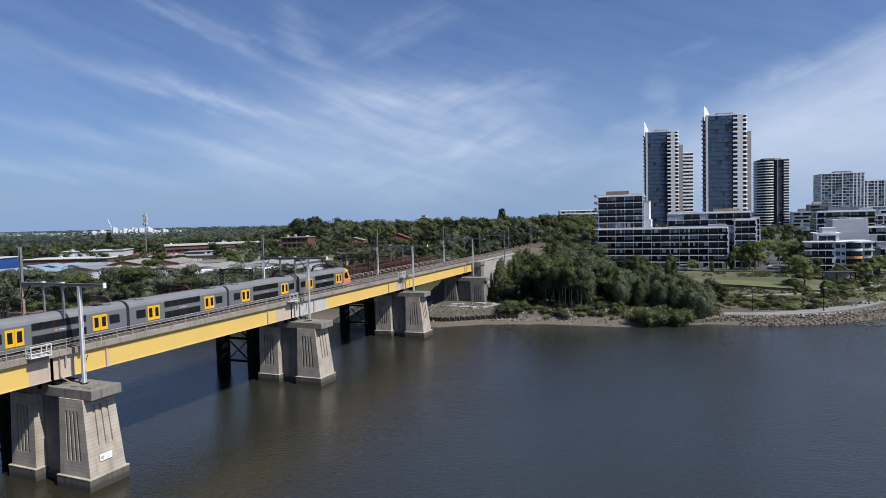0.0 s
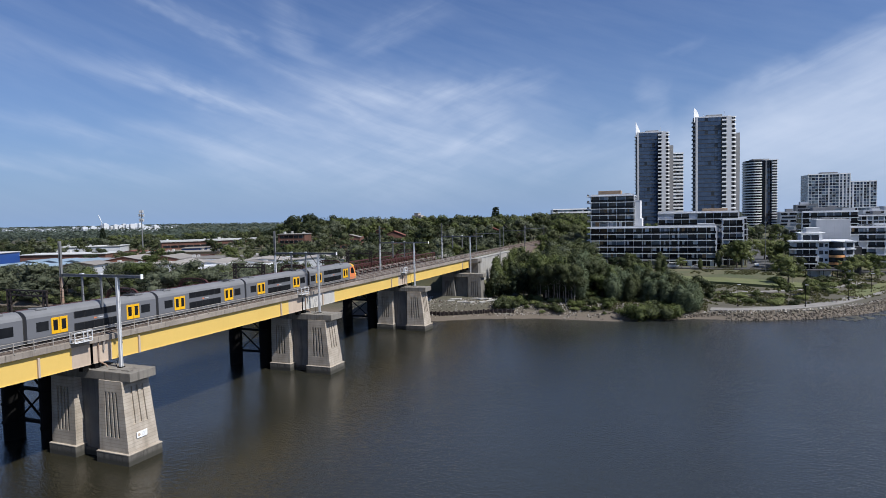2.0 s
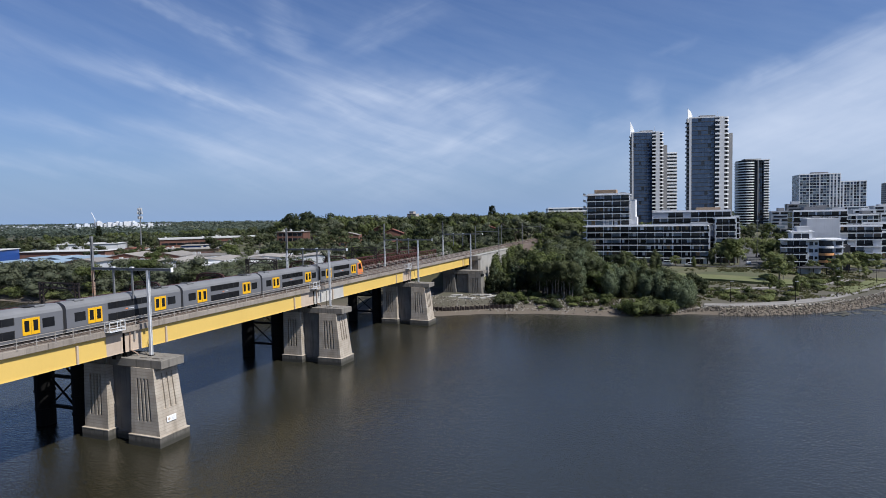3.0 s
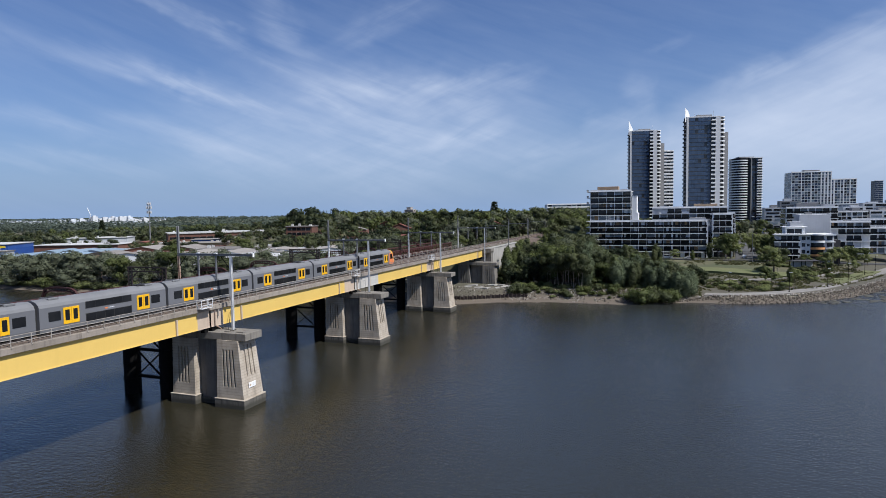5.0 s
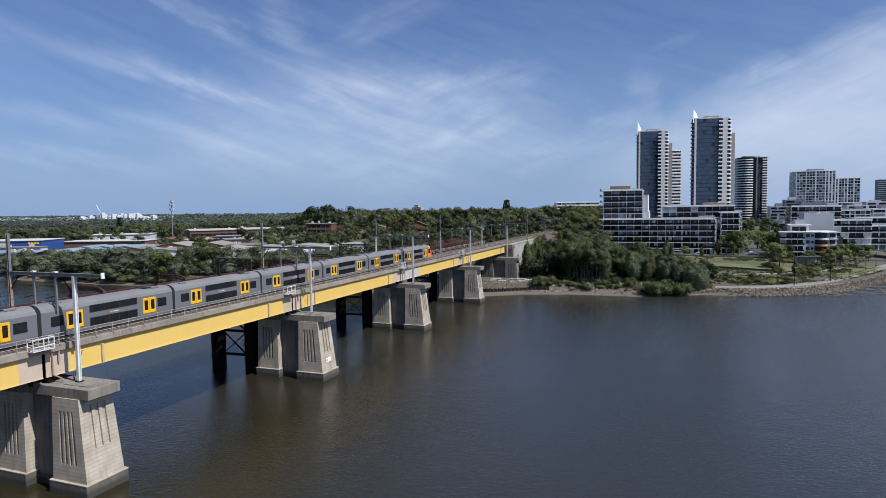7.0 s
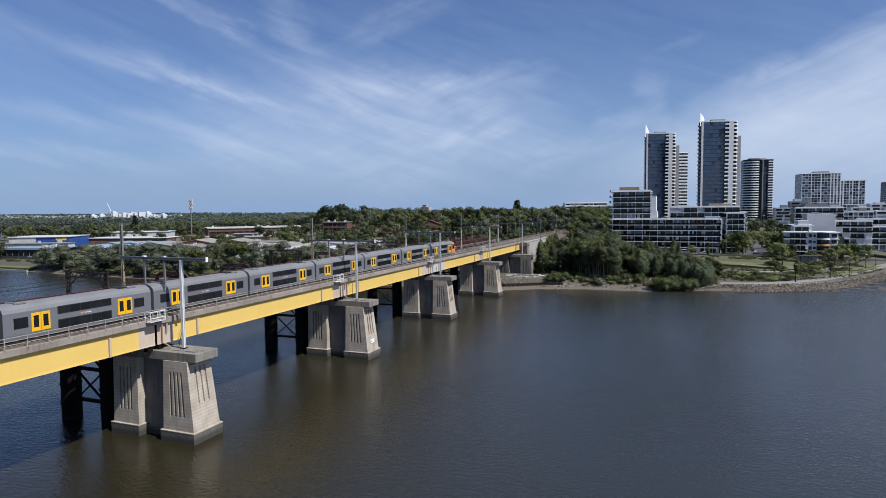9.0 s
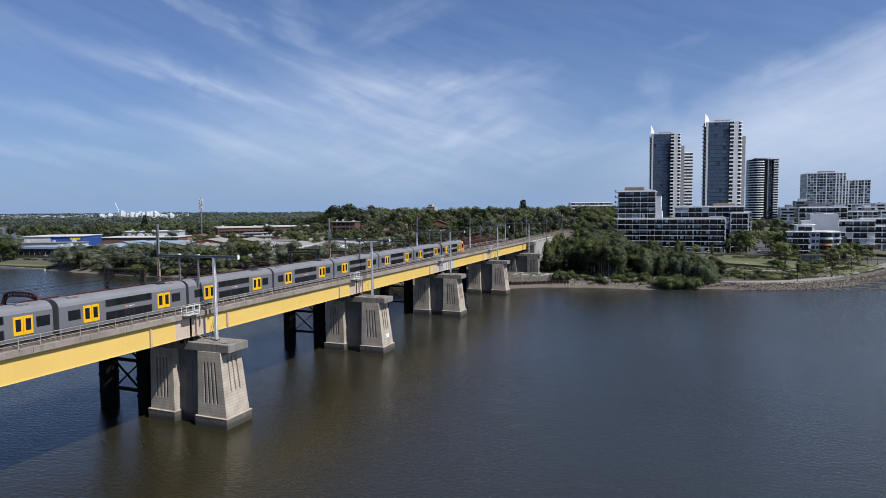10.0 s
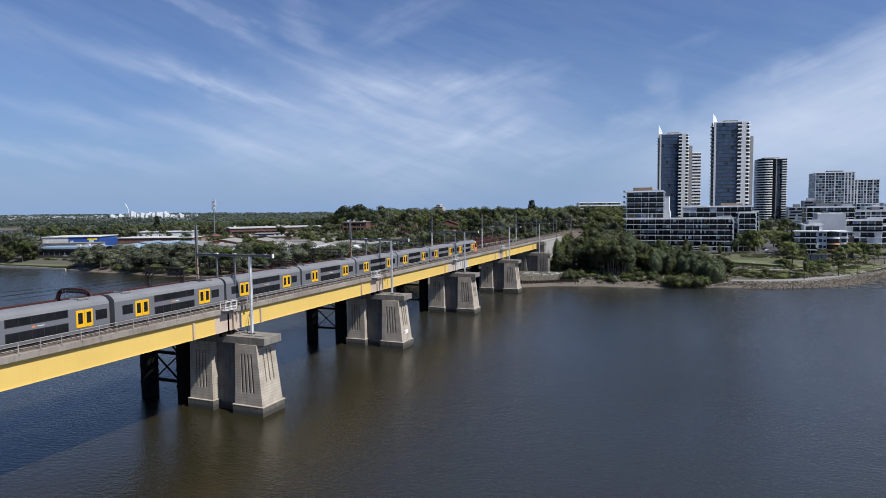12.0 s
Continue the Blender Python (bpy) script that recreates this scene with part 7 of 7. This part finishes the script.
# ---- planting ----
rng = random.Random(99)
NEAR = "trees by the bridge abutment"
SHORE_H = ((0, 6.0), (9, 7.0), (14, 11.0), (20, 15.0), (33, 15.5), (40, 11.5), (48, 9.5), (60, 8.8), (72, 8.6))


def shore_h(x, y):
    return lerp_table(SHORE_H, x)


def right_of_line(x, y):
    """Keeps the view of the railway open."""
    return x > 22 - (y - 160) * 0.19


grove(["broad", "column", "broad", "broad"], 30, (4, 38), (147, 172), shore_h, 2.7, NEAR, (0.7, 1.0), cond=lambda x, y: x > 3 + (y - 147) * 0.25)
grove("gum", 4, (21, 33), (143.5, 149), (10.5, 13), 1.8, NEAR, (0.75, 0.95))
for x, y, h, k in ((2.6, 155, 9.5, "column"), (4.6, 152, 8.5, "she_oak"), (1.2, 160, 11, "column"), (6.2, 150, 8, "broad"), (0.2, 166, 12, "column"), (-0.8, 172, 12.5, "column")):
    plant(k, x, y, h, 0.8, group=NEAR)
for x, y, h in ((26.5, 141.6, 12), (29, 140.8, 13), (31.5, 141.4, 12.5), (34, 140.9, 11.5)):
    plant("gum", x, y, h, 0.8, group=NEAR, pick=0)
grove(["she_oak", "she_oak", "she_oak", "broad", "column"], 40, (34, 62), (144, 168), shore_h, 2.3, "she-oaks along the shore", (0.85, 1.2))
grove("she_oak", 18, (58, 71), (142, 157), (6.5, 9.2), 1.9, "she-oaks along the shore", (1.0, 1.4))
plant("broad", 73, 157, 8.6, 1.0, group="she-oaks along the shore", pick=0)
for x, y, h, w in ((51.5, 132, 4.4, 1.1), (55.5, 132.5, 5.2, 1.2), (60, 133, 5.5, 1.2), (64, 134, 4.8, 1.15), (12, 131, 4.4, 1.0), (15.5, 132.5, 3.2, 1.0), (29, 134, 2.6, 1.2), (24, 135, 2.0, 1.2)):
    plant("mangrove", x, y, h, w, group="mangroves on the beach")
grove("mangrove", 14, (12, 50), (131.5, 136), (0.9, 1.7), 2.2, "scrub above the beach", (1.0, 1.6))
grove("mangrove", 34, (10, 68), (136.5, 147), (1.0, 2.5), 1.9, "scrub above the beach", (0.9, 1.5))
grove(["broad", "column"], 12, (-3, 14), (160, 205), (7, 11), 3, NEAR, (0.8, 1.0))
grove(["broad", "column", "broad"], 22, (-1.9, 9), (186, 292), (6, 10), 2.8, "trees on the embankment", (0.8, 1.0))
grove("far", 10, (96, 150), (420, 560), (8, 12), 7, "trees behind the apartments", stuff=True)
grove("street", 18, (92, 132), (305, 470), (7, 10.5), 4.5, "street trees", cond=lambda x, y: abs(x - 99 - (y - 247) * 0.1) > 7)
grove("mangrove", 8, (-3, 8), (149, 160), (1.2, 2.4), 1.8, "scrub above the beach", (1.0, 1.4))
grove(["broad", "column", "she_oak"], 24, (30, 60), (174, 236), (5.5, 8.0), 3.8, "trees before the apartments")
grove(["broad", "grey"], 26, (4, 28), (176, 290), (9, 15), 4.2, "tall trees beside the railway", cond=right_of_line)
grove(["far", "broad"], 34, (-3, 22), (292, 350), (15, 21), 3.8, "tall trees beside the railway", stuff=True)
grove(["street", "street", "column"], 13, (84, 91), (246, 300), (8, 12.5), 3.2, "street trees", cond=lambda x, y: True)
for x, y, h, k in ((86, 249, 13.5, "broad"), (89.5, 247, 14, "broad"), (92, 253, 13, "broad"), (94, 262, 13, "broad"), (82, 247.5, 8, "column"), (106, 238, 10, "broad"), (108, 262, 13, "broad"), (106.5, 280, 14, "broad"), (106, 300, 14, "broad"), (107, 250, 13, "broad"),
                   (107.5, 241.5, 9, "broad"), (104, 204, 13.5, "broad"), (106, 207, 11, "gum"), (98, 181, 6.4, "broad"), (101, 178, 5.2, "broad"), (106.5, 181, 6.6, "column"), (108, 183, 6.0, "broad"),
                   (121, 236, 6.4, "broad"), (114, 240.5, 6, "broad"), (128, 232, 9, "broad"), (132, 238, 10.5, "broad"), (136, 244, 11, "broad"), (141, 250, 10, "broad"), (133.5, 262, 10, "column"), (146, 262, 8, "broad"),
                   (139, 232, 6, "broad"), (126, 214, 5.5, "broad"), (150, 256, 7, "broad"), (152, 268, 8, "broad"), (66, 240, 6.5, "broad"), (58, 241, 7, "broad"), (74, 238.5, 5, "column"), (44, 242, 7.5, "broad")):
    plant("street" if k == "broad" else k, x, y, h * 0.94, rng.uniform(0.85, 1.15), group="park trees", pick=None)
grove("mangrove", 24, (76, 104), (157, 178), (1.0, 2.0), 2.0, "low park shrubs", (1.2, 1.9))
grove("mangrove", 16, (96, 122), (192, 232), (1.4, 2.4), 2.6, "low park shrubs", (1.2, 1.8))
grove("mangrove", 14, (112, 140), (176, 215), (1.0, 1.8), 2.2, "low park shrubs", (1.2, 1.8), cond=lambda x, y: 1.55 * (x - 112) + 176 < y - 3)
for x, y, h in ((4, 196, 12.5), (7.5, 200, 13), (2.5, 205, 11), (6, 210, 12), (10, 214, 13), (1.5, 218, 9), (5, 226, 10),
                (-2.2, 187, 10), (-1.9, 193, 11.5), (-2.1, 199, 12.5), (-2.3, 205, 13), (-2.0, 211, 13.5), (-0.5, 190, 11), (0, 202, 12), (-2.4, 217, 12)):
    plant("column" if x < 1 else "broad", x, y, h, 0.8, z=max(3, height(x, y) - 0.3) if y > 212 else 4.0, group=NEAR)

for i in range(12):
    x, y = -1.6 + 3.4 * (i % 3) + rng.uniform(-0.9, 0.9), 200 + 4.2 * (i // 3) + rng.uniform(-1.2, 1.2)
    plant(rng.choice(("mangrove", "mangrove", "column")), x, y, rng.uniform(4, 6.5), rng.uniform(0.8, 1.1), group="trees on the embankment")
grove("mangrove", 9, (-1.5, 4.5), (160, 188), (3.5, 5.5), 2.2, "scrub above the beach", (0.8, 1.1))


def tussocks():
    """Rough uncut grass over the unmown parts of the park and the banks."""
    r = random.Random(61)
    verts, faces = [], []
    for k in range(9000):
        if k < 6200:
            x, y = r.uniform(70, 146), r.uniform(146, 246)
            d = y - lerp_table(SHORE, x)
            if d < 15 or noise.noise((x / 7, y / 7, 4)) < -0.12 or (58 < x < 113 and 197 < y < 224):
                continue
        else:
            x, y = r.uniform(12, 74), r.uniform(136, 152)
            if height(x, y) < 1.4 or r.random() < 0.5:
                continue
        z, h, a = height(x, y), r.uniform(0.25, 0.75), r.random() * 6.28
        for j in range(4):
            b = a + j * 1.57 + r.uniform(-0.4, 0.4)
            u, o = Vector((math.cos(b), math.sin(b), 0)), Vector((-math.sin(b), math.cos(b), 0))
            i = len(verts)
            c = Vector((x, y, z)) + u * 0.25
            verts += [tuple(c - o * 0.4), tuple(c + o * 0.4), tuple(c + u * 0.45 * h + Vector((0, 0, h)))]
            faces.append((i, i + 1, i + 2))
    me = bpy.data.meshes.new("rough_grass")
    me.from_pydata(verts, [], faces)
    me.materials.append(M_DRYGRASS)
    tagged(new("rough_grass", me), "uncut olive and straw grass tussocks in the park", "grass", kind="stuff")


tussocks()
# the wooded ridge, the estate and the river bank to the west
RIDGE = "trees on the wooded ridge"
grove("far", 230, (-235, 2), (262, 480), (8, 17.5), 7.0, RIDGE, stuff=True, cond=lambda x, y: x > -150 - (y - 262) * 0.8)
grove(["broad", "grey"], 34, (-105, -26), (172, 262), (8, 13), 6, RIDGE)
grove("far", 70, (-200, -60), (216, 335), (8, 13), 6, RIDGE, stuff=True)
grove("far", 26, (-262, -190), (300, 400), (7, 11), 6, RIDGE, stuff=True)
plant("pine", -76, 420, 24, 1.0, group=RIDGE)
for x, y, h in ((-284, 430, 20), (-276, 424, 21), (-268, 432, 22), (-262, 426, 20), (-256, 434, 19), (-231, 428, 19)):
    plant("far", x, y, h, 1.0, pick=1, stuff=True)
BANK = "trees on the river bank"
grove("pale", 22, (-262, -160), (107, 130), (8, 13.5), 6.3, BANK, (1.0, 1.35))
grove(["pale", "pale", "pale", "grey", "broad"], 28, (-160, -40), (107, 136), (9, 14), 5.0, BANK, (0.95, 1.3))
grove(["pale", "grey"], 8, (-130, -60), (134, 147), (10, 14), 6.0, BANK, (0.95, 1.3))
grove(["grey", "broad"], 12, (-372, -318), (118, 136), (10, 13.5), 5, BANK)
grove("mangrove", 46, (-262, -60), (103.5, 111), (2.2, 4.4), 2.6, "bushes along the bank", (1.1, 1.6))
grove("mangrove", 10, (-330, -285), (128, 134), (1.4, 2.2), 3, "bushes along the bank", (1.1, 1.6))
grove(["broad", "grey"], 26, (-105, -28), (122, 176), (8, 12), 5.4, BANK)
plant("grey", -333, 131, 19, 0.95, z=3.2, group=BANK, pick=0)
plant("grey", -354, 135, 18, 0.9, z=3.2, group=BANK, pick=1)
plant("pine", -645, 520, 31, 0.8, group=RIDGE)
EST = "trees of the industrial estate"
for x, y, h in ((-206, 196, 11), (-262, 228, 9), (-330, 262, 9), (-268, 306, 9), (-305, 235, 8), (-238, 244, 9), (-162, 236, 9), (-200, 250, 10)):
    plant("broad", x, y, h, 1.15, group=EST, pick=3 if x > -230 else None)
grove("far", 70, (-420, -200), (395, 480), (11, 16), 7, EST, stuff=True)
grove("far", 34, (-520, -380), (240, 380), (9, 14), 8, EST, stuff=True)
grove("far", 46, (-580, -425), (292, 350), (10, 16), 6.5, EST, stuff=True)
grove("far", 26, (-480, -385), (345, 420), (10, 15), 6.5, EST, stuff=True)
grove("far", 16, (-290, -180), (232, 330), (7, 9.5), 8, EST, stuff=True)
grove("far", 120, (-900, -430), (380, 640), (10, 16), 10, EST, cond=lambda x, y: height(x, y) > 2, stuff=True)
grove("far", 30, (120, 340), (500, 660), (9, 14), 9, EST, stuff=True)
grove("far", 26, (-10, 70), (350, 470), (10, 16), 7, EST, stuff=True)
me = bpy.data.meshes.new("woods")
me.from_pydata(np.concatenate(WOODS["v"]), [], WOODS["f"])
for q in WOOD_MATS:
    me.materials.append(q)
me.polygons.foreach_set("material_index", WOODS["m"])
me.polygons.foreach_set("use_smooth", [True] * len(me.polygons))
me.normals_split_custom_set_from_vertices(np.concatenate(WOODS["k"]).tolist())
tagged(new("woods", me), "dense mixed green woods on the ridge and beyond the estate", "woods", kind="stuff")


def far_woods():
    """Joined far tree cover out to the horizon."""
    r = random.Random(5)
    verts, faces = [], []
    for k in range(3100):
        if k < 2600:
            y = 480 + 3200 * r.random() ** 1.7
            x = r.uniform(-1.75 * y - 300, 0.75 * y + 200)
        else:
            x, y = r.uniform(-1700, -640), r.uniform(690, 1100)
        if 120 < x < 300 and y < 760:
            continue
        z = height(x, y)
        if z < 1:
            continue
        k = 1 + y / 1500
        w, h = r.uniform(9, 16) * k, r.uniform(8, 15)
        for _ in range(26):
            a, e = r.random() * 6.28, r.random()
            p = Vector((x + math.cos(a) * w * (1 - 0.5 * e) * r.random() ** 0.5, y + math.sin(a) * w * 0.6, z + h * e))
            s = r.uniform(1.2, 2.6) * k
            t = Vector((r.uniform(-1, 1), r.uniform(-1, 1), r.uniform(-0.4, 0.4))).normalized()
            u = t.cross(Vector((r.uniform(-0.5, 0.5), r.uniform(-0.5, 0.5), 1))).normalized()
            i = len(verts)
            verts += [tuple(p - t * s), tuple(p + u * s * 0.8), tuple(p + t * s), tuple(p - u * s * 0.8)]
            faces.append((i, i + 1, i + 2, i + 3))
    me = bpy.data.meshes.new("far_woods")
    me.from_pydata(verts, [], faces)
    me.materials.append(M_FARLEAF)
    tagged(new("far_woods", me), "dark green tree cover stretching to the horizon", "woods", kind="stuff")


far_woods()


# ---- street furniture and vehicles ----
def lamp_post(x, y, h=6.5):
    t = thing("lamp_post", "slim dark metal lamp post beside the promenade", "lamp post", (x, y, height(x, y) + 0.3), "promenade lamps")
    bm = bmesh.new()
    tube(bm, (0, 0, -0.6), (0, 0, h), 0.1, 8, 0.06)
    part("pole", bm, M_IRON, t)
    part("lamp_head", cube(-0.15, 0.9, -0.14, 0.14, h - 0.06, h + 0.1, 0.02), M_GALV, t)
    part("base", cube(-0.2, 0.2, -0.2, 0.2, -0.4, 0.25, 0.02), M_IRON, t)


for x, y in ((83.1, 153), (102, 156), (117, 173.5), (128.5, 196), (139.5, 218), (149, 240)):
    lamp_post(x, y)
tall = thing("flag_pole", "very tall slim grey light pole near the road", "light pole", (99.4, 234, 6))
bm = bmesh.new()
tube(bm, (0, 0, -0.5), (0, 0, 21), 0.12, 8, 0.07)
part("pole", bm, M_BEAM, tall)
part("lamp_head", cube(-0.5, 0.5, -0.2, 0.2, 20.8, 21.1, 0.03), M_GALV, tall)


def car(x, y, turn, m, label, van=False):
    h = 2.2 if van else 1.45
    L, W = (5.2, 2.0) if van else (4.4, 1.8)
    t = thing("van" if van else "car", label, "van" if van else "car", (x, y, height(x, y) + 0.3), "parked vehicles", turn)
    bm = bmesh.new()
    side = [(-L / 2, 0.3), (L / 2, 0.3), (L / 2, 0.85), (L * 0.36, 1.0 if not van else 1.15), (L * 0.22, h), (-L * 0.42, h), (-L / 2, h * 0.62)]
    a = [bm.verts.new((px, -W / 2, pz)) for px, pz in side]
    b = [bm.verts.new((px, W / 2, pz)) for px, pz in side]
    n = len(side)
    for i in range(n):
        bm.faces.new((a[i], a[(i + 1) % n], b[(i + 1) % n], b[i]))
    bm.faces.new(a[::-1])
    bm.faces.new(b)
    bmesh.ops.bevel(bm, geom=list(bm.edges), offset=0.08, segments=2, affect="EDGES")
    part("body", bm, m, t)
    for s in (-1, 1):
        part("side_window", cube(-L * 0.3, L * 0.22, s * (W / 2 + 0.01) - 0.02, s * (W / 2 + 0.01) + 0.02, h * 0.62, h * 0.9, 0.01), M_GLASS, t)
        for wx in (-L * 0.31, L * 0.31):
            bm = bmesh.new()
            tube(bm, (wx, s * (W / 2 - 0.2), 0.32), (wx, s * (W / 2 + 0.02), 0.32), 0.32, 14)
            wheel = part("wheel", bm, M_BLACK, t)
            bm = bmesh.new()
            tube(bm, (wx, s * (W / 2 + 0.0), 0.32), (wx, s * (W / 2 + 0.04), 0.32), 0.18, 10)
            part("rim", bm, M_GALV, wheel)
    bm = bmesh.new()
    strut(bm, (L * 0.235, 0, h * 0.95), (L * 0.345, 0, 1.1), W * 0.86, 0.06)
    part("windscreen", bm, M_GLASS, t)


car(62, 243, 176, M_CARWHITE, "white panel van parked on the road", True)
car(72.5, 241.8, 178, M_CARWHITE, "white car on the waterside road")
rv = random.Random(8)
for i in range(7):
    car(101.3 + 0.16 * i * 1.1 + (5.5 if i % 2 else -3.2), 254 + i * 9, 86, rv.choice((M_CARWHITE, M_CARDARK, M_CARDARK)), "car parked along the side street")
for i, (x, y) in enumerate(((99.5, 161), (104, 163.5), (112, 168), (119, 179))):
    b = thing("park_bench", "low dark bench block beside the promenade", "bench", (x, y, height(x, y) + 0.35), "promenade benches", 30)
    part("seat", cube(-1.0, 1.0, -0.3, 0.3, 0.35, 0.5, 0.03), M_BARK, b)
    for s in (-0.7, 0.7):
        part("leg", cube(s - 0.1, s + 0.1, -0.25, 0.25, -0.4, 0.35, 0.02), M_WALL, b)
kiosk = thing("shelter", "dark flat roofed park shelter beside the path", "shelter", (114, 223, height(114, 223) + 0.4), turn=12)
part("roof", cube(0, 11, 0, 5, 2.5, 2.8, 0.05), M_DARKWALL, kiosk)
for x in (0.4, 5.4, 10.4):
    for y in (0.4, 4.4):
        part("post", cube(x - 0.1, x + 0.1, y - 0.1, y + 0.1, -0.6, 2.5), M_IRON, kiosk)
part("back_wall", cube(1, 10, 4.5, 4.7, -0.5, 2.5), M_PALEGREY, kiosk)
